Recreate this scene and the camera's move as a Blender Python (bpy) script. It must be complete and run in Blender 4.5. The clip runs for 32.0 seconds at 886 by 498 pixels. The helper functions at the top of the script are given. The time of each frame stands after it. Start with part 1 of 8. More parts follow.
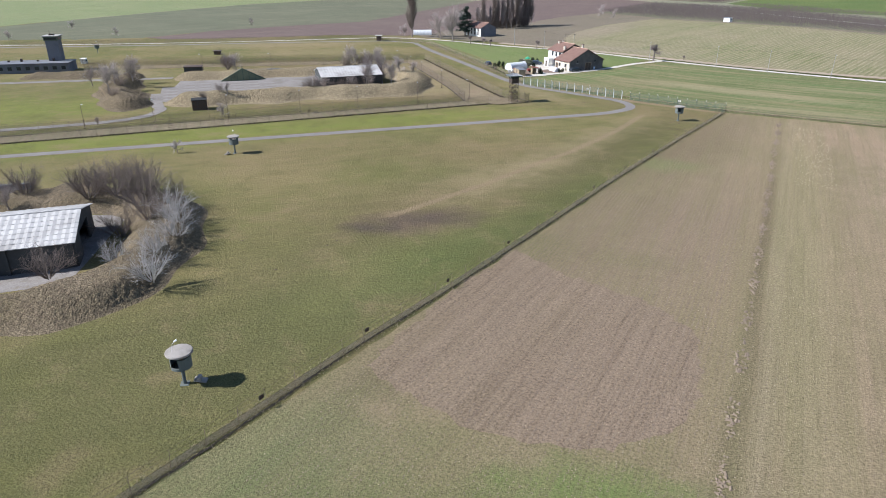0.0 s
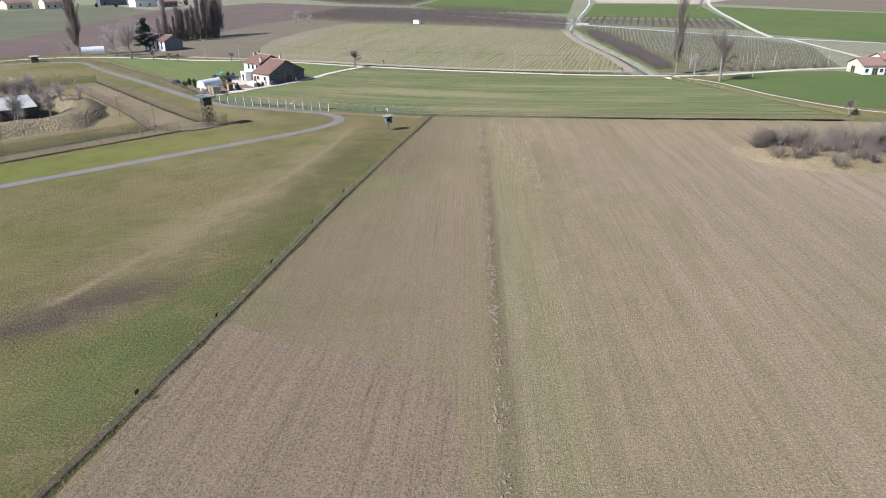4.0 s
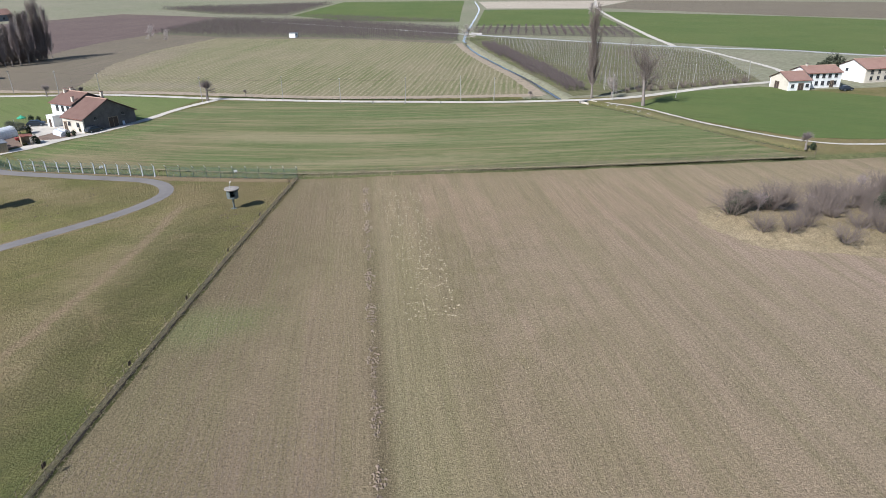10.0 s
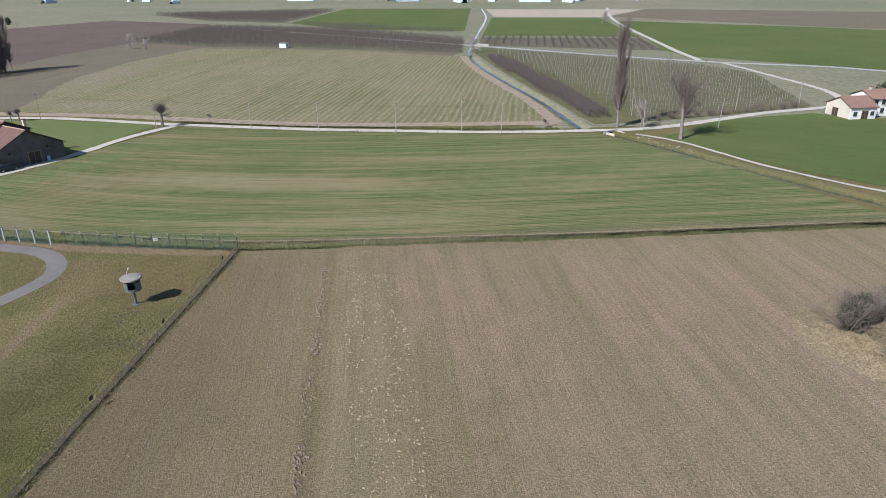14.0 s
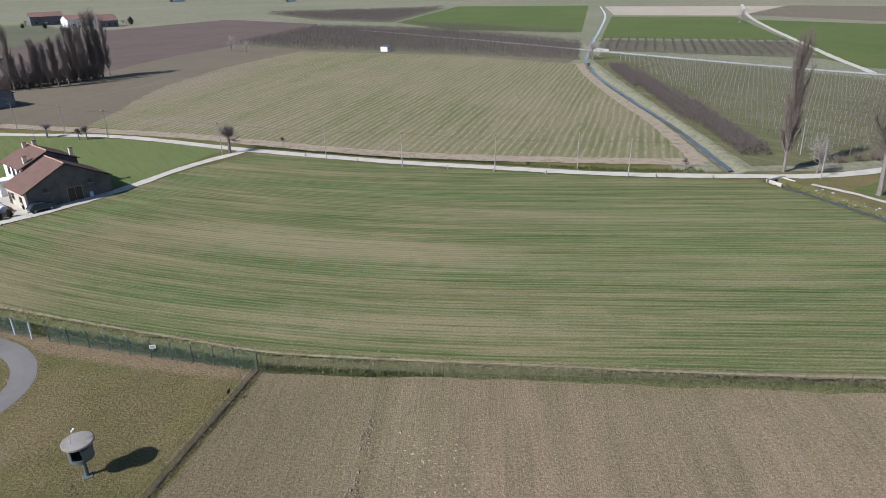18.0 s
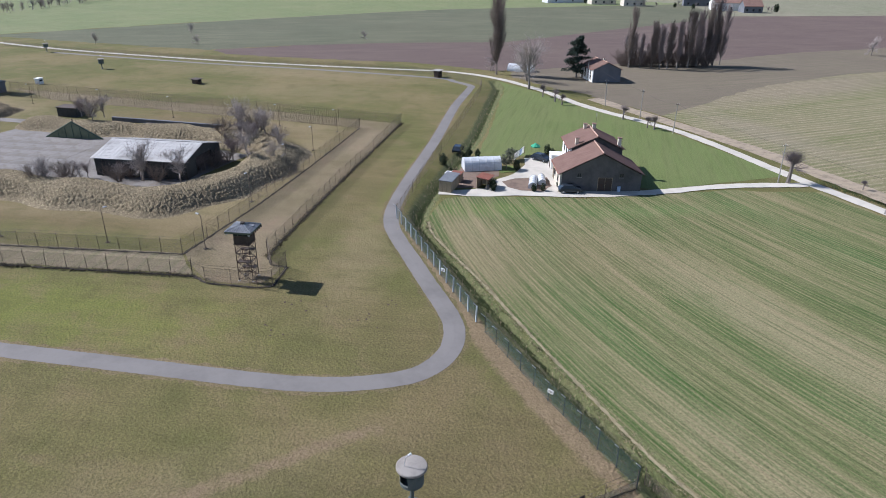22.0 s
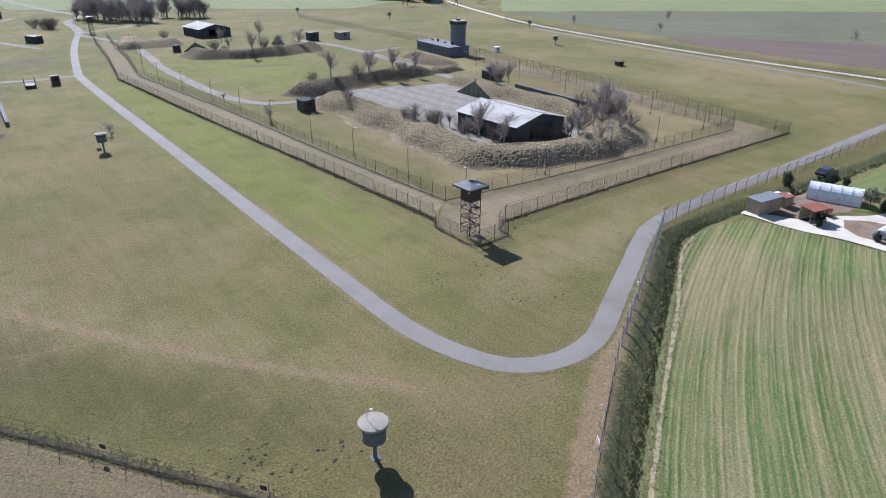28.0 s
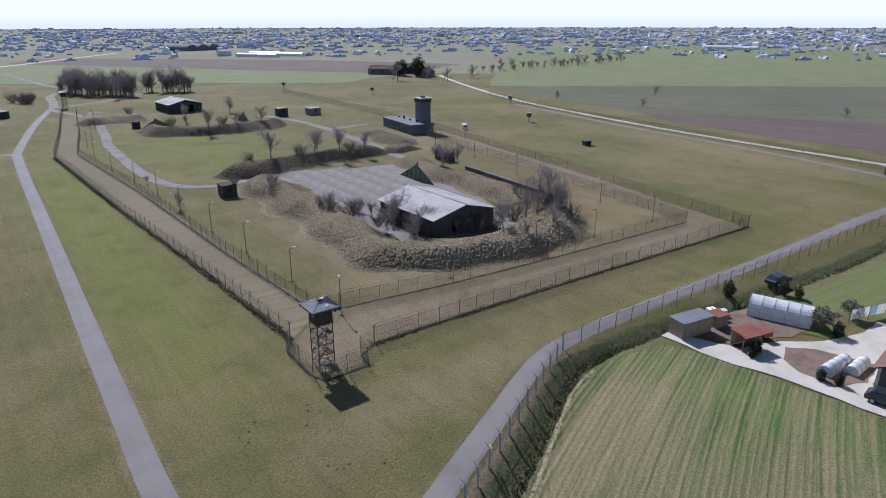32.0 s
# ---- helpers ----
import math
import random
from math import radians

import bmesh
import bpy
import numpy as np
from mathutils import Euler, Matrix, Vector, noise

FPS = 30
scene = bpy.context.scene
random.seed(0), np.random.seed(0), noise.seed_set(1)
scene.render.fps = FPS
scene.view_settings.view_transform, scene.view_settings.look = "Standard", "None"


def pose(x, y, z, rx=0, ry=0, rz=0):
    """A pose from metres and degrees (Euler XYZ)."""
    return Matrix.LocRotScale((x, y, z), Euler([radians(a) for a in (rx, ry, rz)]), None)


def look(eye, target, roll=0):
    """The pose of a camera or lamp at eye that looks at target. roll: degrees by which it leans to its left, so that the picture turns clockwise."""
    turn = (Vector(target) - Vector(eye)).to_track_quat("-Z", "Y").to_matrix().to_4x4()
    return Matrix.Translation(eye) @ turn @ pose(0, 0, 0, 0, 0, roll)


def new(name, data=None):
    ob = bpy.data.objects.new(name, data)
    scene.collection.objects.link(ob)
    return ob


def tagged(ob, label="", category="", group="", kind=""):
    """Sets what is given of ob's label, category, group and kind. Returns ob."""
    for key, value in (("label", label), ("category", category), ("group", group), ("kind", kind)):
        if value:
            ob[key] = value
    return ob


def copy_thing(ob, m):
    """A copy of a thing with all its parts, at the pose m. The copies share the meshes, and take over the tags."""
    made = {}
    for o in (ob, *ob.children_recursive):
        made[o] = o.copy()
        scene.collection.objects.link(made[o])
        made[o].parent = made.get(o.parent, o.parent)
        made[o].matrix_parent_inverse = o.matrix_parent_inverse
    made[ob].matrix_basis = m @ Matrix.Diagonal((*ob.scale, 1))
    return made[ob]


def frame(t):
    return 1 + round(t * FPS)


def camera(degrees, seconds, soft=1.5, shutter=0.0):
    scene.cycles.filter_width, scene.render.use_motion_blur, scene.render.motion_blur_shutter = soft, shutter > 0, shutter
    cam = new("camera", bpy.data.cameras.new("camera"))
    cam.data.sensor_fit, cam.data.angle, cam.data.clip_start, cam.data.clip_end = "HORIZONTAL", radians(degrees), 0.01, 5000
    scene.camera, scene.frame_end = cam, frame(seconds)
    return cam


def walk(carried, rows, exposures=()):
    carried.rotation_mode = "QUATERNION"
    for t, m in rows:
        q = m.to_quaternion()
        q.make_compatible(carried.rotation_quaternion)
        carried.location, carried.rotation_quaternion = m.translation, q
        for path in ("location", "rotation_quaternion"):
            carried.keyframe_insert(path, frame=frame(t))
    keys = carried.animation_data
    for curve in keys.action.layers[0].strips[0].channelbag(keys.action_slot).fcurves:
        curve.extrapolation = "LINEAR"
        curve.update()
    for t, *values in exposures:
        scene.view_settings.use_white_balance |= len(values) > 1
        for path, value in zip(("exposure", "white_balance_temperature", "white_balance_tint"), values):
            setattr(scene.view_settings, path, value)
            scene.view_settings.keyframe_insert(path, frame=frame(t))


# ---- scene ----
cam = camera(68.8, 32.0, soft=0.9)
PATH = [
    (0, (0.743, -29.18, 34.335), (-0.055, -27.536, 33.521), -0.0),
    (0.5, (0.665, -28.54, 34.238), (-0.037, -26.853, 33.425), -0.1),
    (1, (0.407, -27.563, 34.193), (-0.177, -25.831, 33.381), 0.0),
    (1.5, (0.034, -26.105, 33.923), (-0.435, -24.336, 33.115), -0.0),
    (2, (-0.355, -24.18, 33.866), (-0.712, -22.385, 33.059), -0.0),
    (2.5, (-0.426, -22.343, 33.995), (-0.68, -20.53, 33.19), -0.2),
    (3, (-0.583, -20.093, 34.04), (-0.738, -18.268, 33.236), -0.1),
    (3.5, (-0.477, -17.7, 34.234), (-0.538, -15.869, 33.431), -0.1),
    (5.5, (0.398, -5.511, 34.559), (0.38, -3.679, 33.757), -0.2),
    (6, (0.98, -2.167, 34.476), (0.96, -0.335, 33.675), -0.2),
    (6.5, (1.275, 1.349, 34.516), (1.254, 3.181, 33.715), -0.3),
    (7, (1.524, 5.014, 34.654), (1.503, 6.847, 33.854), -0.3),
    (7.5, (1.71, 8.816, 34.815), (1.689, 10.649, 34.014), -0.2),
    (8, (1.986, 12.524, 34.841), (1.964, 14.358, 34.042), -0.4),
    (8.5, (2.386, 16.284, 34.966), (2.362, 18.118, 34.169), -0.3),
    (9, (2.52, 20.48, 35.079), (2.498, 22.314, 34.283), -0.3),
    (9.5, (3.177, 24.359, 35.319), (3.413, 26.179, 34.523), -0.5),
    (10, (3.983, 28.008, 35.344), (4.24, 29.825, 34.55), -0.5),
    (10.5, (4.725, 31.529, 35.54), (4.981, 33.347, 34.746), -0.4),
    (11, (5.31, 35.142, 35.616), (5.568, 36.959, 34.823), -0.4),
    (11.5, (6.047, 39.188, 35.552), (6.306, 41.007, 34.761), -0.3),
    (12, (6.949, 43.548, 35.397), (7.206, 45.368, 34.608), -0.2),
    (12.5, (7.823, 47.964, 35.175), (8.08, 49.786, 34.389), -0.2),
    (13, (8.86, 52.038, 35.127), (9.111, 53.861, 34.342), -0.2),
    (13.5, (10.16, 55.921, 35.006), (10.404, 57.745, 34.224), -0.2),
    (14, (10.899, 60.211, 34.839), (11.14, 62.038, 34.061), -0.2),
    (14.5, (10.408, 64.742, 34.83), (10.599, 66.573, 34.05), 0.2),
    (15, (10.75, 68.961, 34.732), (10.831, 70.801, 33.952), 0.3),
    (15.5, (10.929, 73.203, 34.661), (10.904, 75.045, 33.882), 0.4),
    (17.5, (13.804, 87.707, 36.068), (13.738, 89.544, 35.279), -0.9),
    (18, (14.174, 91.881, 36.098), (14.105, 93.718, 35.31), -0.9),
    (18.5, (14.417, 96.146, 36.059), (14.323, 97.982, 35.272), -0.9),
    (19, (14.615, 100.402, 36.081), (14.482, 102.236, 35.297), -1.0),
    (19.5, (14.476, 104.182, 36.203), (14.272, 106.011, 35.419), -0.9),
    (20, (14.277, 107.029, 36.307), (13.906, 108.832, 35.523), -0.6),
    (20.5, (14.061, 108.578, 37.113), (13.37, 110.277, 36.317), 0.5),
    (21, (14.331, 109.717, 37.482), (13.32, 111.242, 36.674), 0.6),
    (21.5, (14.404, 109.917, 37.574), (13.151, 111.244, 36.758), 0.7),
    (22, (14.86, 110.392, 37.402), (13.408, 111.492, 36.578), 0.6),
    (22.5, (15.305, 111.406, 37.008), (13.692, 112.249, 36.178), 0.5),
    (23, (16.186, 112.801, 36.745), (14.467, 113.391, 35.911), 0.4),
    (23.5, (16.992, 114.65, 36.334), (15.267, 115.225, 35.502), 0.4),
    (24, (17.924, 116.647, 35.876), (16.188, 117.19, 35.045), 0.4),
    (24.5, (19.028, 119.081, 35.546), (17.268, 119.544, 34.716), 0.3),
    (25, (20.051, 121.741, 35.365), (18.275, 122.129, 34.532), 0.4),
    (25.5, (20.968, 124.79, 35.042), (19.176, 125.1, 34.21), 0.3),
    (26, (21.834, 127.938, 34.905), (20.028, 128.148, 34.071), 0.3),
    (26.5, (22.53, 131.322, 34.879), (20.715, 131.416, 34.045), 0.1),
    (28.5, (19.61, 142.116, 35.007), (17.808, 141.876, 34.173), -0.1),
    (29, (17.329, 144.096, 34.967), (15.498, 143.851, 34.199), 0.0),
    (29.5, (15.118, 146.193, 34.843), (13.25, 145.937, 34.175), -0.1),
    (30, (13.019, 147.978, 34.921), (11.15, 147.722, 34.255), -0.1),
    (30.5, (10.685, 150.048, 35.109), (8.817, 149.79, 34.443), -0.1),
    (31, (8.271, 152.111, 35.168), (6.402, 151.854, 34.504), -0.0),
    (31.5, (5.745, 154.452, 35.434), (3.876, 154.194, 34.771), -0.1),
    (32, (3.004, 156.834, 35.643), (1.135, 156.576, 34.98), -0.1),
]
walk(cam, [(t, look(eye, target, roll)) for t, eye, target, roll in PATH], exposures=[(0, 0.85, 5880, 12), (3, 0.79, 5880, 12), (6, 0.69, 5880, 12), (9.5, 0.6, 5880, 12), (13, 0.42, 5900, 12), (18, 0.31, 5860, 12), (21, 0.4, 5760, 14), (23, 0.72, 5680, 14), (26, 0.81, 5680, 14), (28.5, 0.79, 5600, 15), (29, 0.79, 5580, 15), (29.6, 0.52, 5600, 16), (30.2, 0.36, 5600, 17), (32, 0.22, 5600, 18)])

# ---- world, sun, exposure ----
SUN_AZ, SUN_EL = 34.0, 40.0
world = bpy.data.worlds.new("world")
scene.world = world
world.use_nodes = True
wn = world.node_tree
sky = wn.nodes.new("ShaderNodeTexSky")
sky.sky_type = "NISHITA"
sky.sun_disc = False
sky.sun_elevation = radians(SUN_EL)
sky.sun_rotation = radians(270 - (SUN_AZ + 0))
sky.air_density, sky.dust_density, sky.ozone_density = 1.0, 0.25, 1.6
wn.links.new(sky.outputs[0], wn.nodes["Background"].inputs[0])
wn.nodes["Background"].inputs[1].default_value = 0.075
sun_data = bpy.data.lights.new("sun", "SUN")
sun_data.energy = 5.0
sun_data.angle = radians(0.55)
sun_data.color = (1.0, 0.96, 0.90)
sun = new("sun", sun_data)
sx, sy = math.cos(radians(SUN_AZ)), math.sin(radians(SUN_AZ))
ce, se = math.cos(radians(SUN_EL)), math.sin(radians(SUN_EL))
sun.matrix_world = look((-sx * 300, -sy * 300, 250), (-sx * 300 + sx * ce, -sy * 300 + sy * ce, 250 - se))


# ---- material helpers ----
class Nodes:
    """A small builder for one material's node tree."""

    def __init__(self, name, rough=0.9, metal=0.0, spec=0.3):
        self.mat = bpy.data.materials.new(name)
        self.mat.use_nodes = True
        self.t = self.mat.node_tree
        self.bsdf = self.t.nodes["Principled BSDF"]
        self.bsdf.inputs["Roughness"].default_value = rough
        self.bsdf.inputs["Metallic"].default_value = metal
        self.bsdf.inputs["Specular IOR Level"].default_value = spec
        self.coord = self.t.nodes.new("ShaderNodeTexCoord")
        self.space = self.coord.outputs["Object"]

    def link(self, a, b):
        self.t.links.new(a, b)

    def mapped(self, scale=(1, 1, 1), rot=0.0, shift=(0, 0, 0)):
        m = self.t.nodes.new("ShaderNodeMapping")
        m.vector_type = "TEXTURE"
        m.inputs["Rotation"].default_value = (0, 0, radians(rot))
        m.inputs["Scale"].default_value = tuple(1.0 / s for s in scale)
        m.inputs["Location"].default_value = shift
        self.link(self.space, m.inputs["Vector"])
        return m.outputs[0]

    def noise(self, scale, detail=4.0, rough=0.6, vec=None, dist=0.0):
        n = self.t.nodes.new("ShaderNodeTexNoise")
        n.inputs["Scale"].default_value = scale
        n.inputs["Detail"].default_value = detail
        n.inputs["Roughness"].default_value = rough
        n.inputs["Distortion"].default_value = dist
        self.link(vec or self.space, n.inputs["Vector"])
        return n.outputs["Fac"]

    def voronoi(self, scale, vec=None, out="Distance"):
        n = self.t.nodes.new("ShaderNodeTexVoronoi")
        n.inputs["Scale"].default_value = scale
        self.link(vec or self.space, n.inputs["Vector"])
        return n.outputs[out]

    def wave(self, period, rot, distort=1.0, dscale=0.3):
        n = self.t.nodes.new("ShaderNodeTexWave")
        n.inputs["Scale"].default_value = 0.314 / period
        n.inputs["Distortion"].default_value = distort
        n.inputs["Detail"].default_value = 3.0
        n.inputs["Detail Scale"].default_value = dscale
        self.link(self.mapped(rot=rot), n.inputs["Vector"])
        return n.outputs["Fac"]

    def spot(self, cx, cy, rx, ry, rot, ragged=0.5):
        """1 inside a soft ragged oval on the ground, 0 outside."""
        m = self.t.nodes.new("ShaderNodeMapping")
        m.vector_type = "TEXTURE"
        m.inputs["Location"].default_value = (cx, cy, 0)
        m.inputs["Rotation"].default_value = (0, 0, radians(rot))
        m.inputs["Scale"].default_value = (rx, ry, 50)
        self.link(self.space, m.inputs["Vector"])
        ln = self.t.nodes.new("ShaderNodeVectorMath")
        ln.operation = "LENGTH"
        self.link(m.outputs[0], ln.inputs[0])
        edge = self.noise(0.22, 6.0, 0.68)
        d = self.math("ADD", ln.outputs["Value"], self.math("MULTIPLY", self.math("SUBTRACT", edge, 0.5), ragged * 3.0))
        return self.ramp(d, 1.25, 0.35)

    def spots(self, col, rows):
        """Lays patches of other growth or colour over a ground colour: rows of cx cy rx ry rot colour strength."""
        for cx, cy, rx, ry, rot, c, strength in rows:
            col = self.mix(self.math("MULTIPLY", self.spot(cx, cy, rx, ry, rot), strength), col, c)
        return col

    def bent(self, across, along):
        """Coordinates that follow the curved edge of the crop field."""
        s = self.t.nodes.new("ShaderNodeSeparateXYZ")
        self.link(self.space, s.inputs[0])
        k = self.math("MAXIMUM", self.math("SUBTRACT", 20.0, s.outputs[0]), 0.0)
        off = self.math("MULTIPLY", self.math("MULTIPLY", k, k), 0.0028)
        y = self.math("ADD", self.math("SUBTRACT", s.outputs[1], off), self.math("MULTIPLY", s.outputs[0], 0.02))
        c = self.t.nodes.new("ShaderNodeCombineXYZ")
        self.link(self.math("MULTIPLY", s.outputs[0], along), c.inputs[0])
        self.link(self.math("MULTIPLY", y, across), c.inputs[1])
        return c.outputs[0]

    def ramp(self, fac, lo, hi):
        n = self.t.nodes.new("ShaderNodeMapRange")
        n.inputs["From Min"].default_value = lo
        n.inputs["From Max"].default_value = hi
        self.link(fac, n.inputs["Value"])
        return n.outputs[0]

    def colour(self, c):
        n = self.t.nodes.new("ShaderNodeRGB")
        n.outputs[0].default_value = (*c, 1)
        return n.outputs[0]

    def mix(self, fac, a, b, mode="MIX"):
        n = self.t.nodes.new("ShaderNodeMix")
        n.data_type = "RGBA"
        n.blend_type = mode
        for val, sock in ((a, n.inputs[6]), (b, n.inputs[7])):
            if isinstance(val, tuple):
                sock.default_value = (*val, 1)
            else:
                self.link(val, sock)
        if isinstance(fac, float):
            n.inputs[0].default_value = fac
        else:
            self.link(fac, n.inputs[0])
        return n.outputs[2]

    def math(self, op, a, b=0.0):
        n = self.t.nodes.new("ShaderNodeMath")
        n.operation = op
        for val, sock in ((a, n.inputs[0]), (b, n.inputs[1])):
            if isinstance(val, float):
                sock.default_value = val
            else:
                self.link(val, sock)
        return n.outputs[0]

    def grain(self, col, fac, lo, hi):
        """Mottles a colour lighter and darker."""
        return self.mix(1.0, col, self.mix(self.ramp(fac, 0.34, 0.66), (lo, lo, lo), (hi, hi, hi)), "MULTIPLY")

    def random(self):
        n = self.t.nodes.new("ShaderNodeObjectInfo")
        return n.outputs["Random"]

    def mask(self, name):
        """A share from 0 to 1 that the mesh itself carries."""
        n = self.t.nodes.new("ShaderNodeAttribute")
        n.attribute_name = name
        return n.outputs["Fac"]

    def island(self):
        n = self.t.nodes.new("ShaderNodeNewGeometry")
        return n.outputs["Random Per Island"]

    def bump(self, height, strength=0.5, dist=0.05):
        n = self.t.nodes.new("ShaderNodeBump")
        n.inputs["Strength"].default_value = strength
        n.inputs["Distance"].default_value = dist
        self.link(height, n.inputs["Height"])
        self.link(n.outputs[0], self.bsdf.inputs["Normal"])

    def done(self, col):
        if isinstance(col, tuple):
            self.bsdf.inputs["Base Color"].default_value = (*col, 1)
        else:
            self.link(col, self.bsdf.inputs["Base Color"])
        return self.mat


def grass_mat(name, green, dry, bare, dry_lo=0.42, dry_hi=0.62, bare_lo=0.60, bare_hi=0.78, tuft=1.0, patches=(), masks=False):
    """Mown winter grass: green, straw and bare earth in soft patches, with tufts."""
    n = Nodes(name, 0.95, spec=0.15)
    big = n.noise(0.03, 8.0, 0.65)
    mid = n.noise(0.14, 9.0, 0.7, dist=0.5)
    fine = n.noise(4.2, 6.0, 0.72)
    blade = n.noise(7.0, 4.0, 0.7)
    c = n.mix(n.ramp(big, dry_lo, dry_hi), green, dry)
    c = n.spots(c, patches)
    c = n.mix(n.math("MULTIPLY", n.ramp(mid, bare_lo - 0.08, bare_hi - 0.06), 0.7), c, bare)
    c = n.mix(n.math("MULTIPLY", n.ramp(mid, 0.48, 0.33), 0.45), c, tuple(v * 0.68 for v in green))
    if masks:
        edge = n.math("MULTIPLY", n.math("SUBTRACT", n.noise(0.8, 6.0, 0.7), 0.5), 1.3)
        c = n.mix(n.ramp(n.math("ADD", n.mask("worn"), edge), 0.35, 0.8), c, n.mix(n.noise(1.4, 5.0, 0.7), (0.27, 0.195, 0.12), (0.155, 0.115, 0.062)))
        c = n.mix(n.ramp(n.math("ADD", n.mask("damp"), edge), 0.3, 0.6), c, n.mix(n.ramp(n.noise(1.1, 6.0, 0.7), 0.35, 0.65), (0.084, 0.098, 0.038), (0.135, 0.132, 0.062)))
    streak = n.noise(1.0, 5.0, 0.65, vec=n.mapped((0.9, 0.07, 1), -45))
    c = n.grain(c, streak, 0.92, 1.07)
    c = n.grain(c, fine, 0.74 - 0.1 * tuft, 1.22 + 0.1 * tuft)
    c = n.mix(n.math("MULTIPLY", n.ramp(blade, 0.54, 0.74), 0.5 * tuft), c, tuple(min(1, v * 1.5) for v in dry))
    hump = n.noise(1.7, 5.0, 0.64)
    # relief shading put into the colour: hollows of the bump go darker
    c = n.mix(n.math("MULTIPLY", n.ramp(hump, 0.44, 0.30), 0.22), c, tuple(v * 0.6 for v in green))
    n.bump(n.math("ADD", n.math("MULTIPLY", hump, 1.6), n.math("ADD", fine, n.math("MULTIPLY", blade, 0.4))), 0.9, 0.17)
    return n.done(c)


def field_mat(name, base, other, stripe, rot, period, amount=0.5, blotch=0.5, bumps=0.5, clod=1.2, fine_period=0.0, patch_scale=0.02, dark=0.5, band=0.0, patches=(), lines=None):
    """Worked land: soil and growth drawn out in rows, with blotches, clods and broad bands."""
    n = Nodes(name, 0.97, spec=0.1)
    big = n.noise(patch_scale, 6.0, 0.6)
    mid = n.noise(0.12, 5.0, 0.65)
    rowv = lambda a, b: n.mapped((a, b, 1), rot)
    row = n.noise(1.0, 4.0, 0.65, vec=rowv(1.0 / period, 0.022))
    wide = n.noise(1.0, 4.0, 0.6, vec=rowv(0.16 / period, 0.012))
    thin = n.noise(1.0, 3.0, 0.6, vec=rowv(1.0 / (fine_period or period * 0.3), 0.05))
    fine = n.noise(clod * 1.9, 6.0, 0.74)
    grit = n.noise(clod * 3.4, 3.0, 0.7)
    c = n.mix(n.math("MULTIPLY", n.ramp(big, 0.40, 0.62), blotch), base, other)
    c = n.mix(n.math("MULTIPLY", n.ramp(mid, 0.5, 0.75), blotch * 0.5), c, other)
    c = n.spots(c, patches)
    if band:
        c = n.mix(n.math("MULTIPLY", n.ramp(wide, 0.40, 0.60), band), c, stripe)
    c = n.mix(n.math("MULTIPLY", n.ramp(row, 0.43, 0.61), amount), c, stripe)
    c = n.mix(n.math("MULTIPLY", n.ramp(thin, 0.48, 0.70), amount * 0.7), c, tuple(v * 0.55 for v in base))
    if lines:
        gap, share, tone = lines
        q = n.t.nodes.new("ShaderNodeSeparateXYZ")
        n.link(rowv(1.0 / gap, 0.02), q.inputs[0])
        pos = n.math("ADD", q.outputs[0], n.math("MULTIPLY", n.noise(0.05, 3.0, 0.5), 1.2))
        tri = n.math("MULTIPLY", n.math("ABSOLUTE", n.math("SUBTRACT", n.math("FRACT", pos), 0.5)), 2.0)
        on = n.math("MULTIPLY", n.ramp(tri, 0.45, 0.85), n.ramp(n.noise(0.35, 6.0, 0.72), 0.36, 0.58))
        c = n.mix(n.math("MULTIPLY", on, share), c, tone)
    c = n.grain(c, fine, 1.0 - dark * 0.6, 1.0 + dark * 0.5)
    c = n.mix(n.math("MULTIPLY", n.ramp(grit, 0.56, 0.76), 0.35), c, tuple(min(1.0, v * 1.4) for v in other))
    n.bump(n.math("ADD", fine, n.math("ADD", grit, n.math("MULTIPLY", thin, 0.6))), bumps, 0.14)
    return n.done(c)


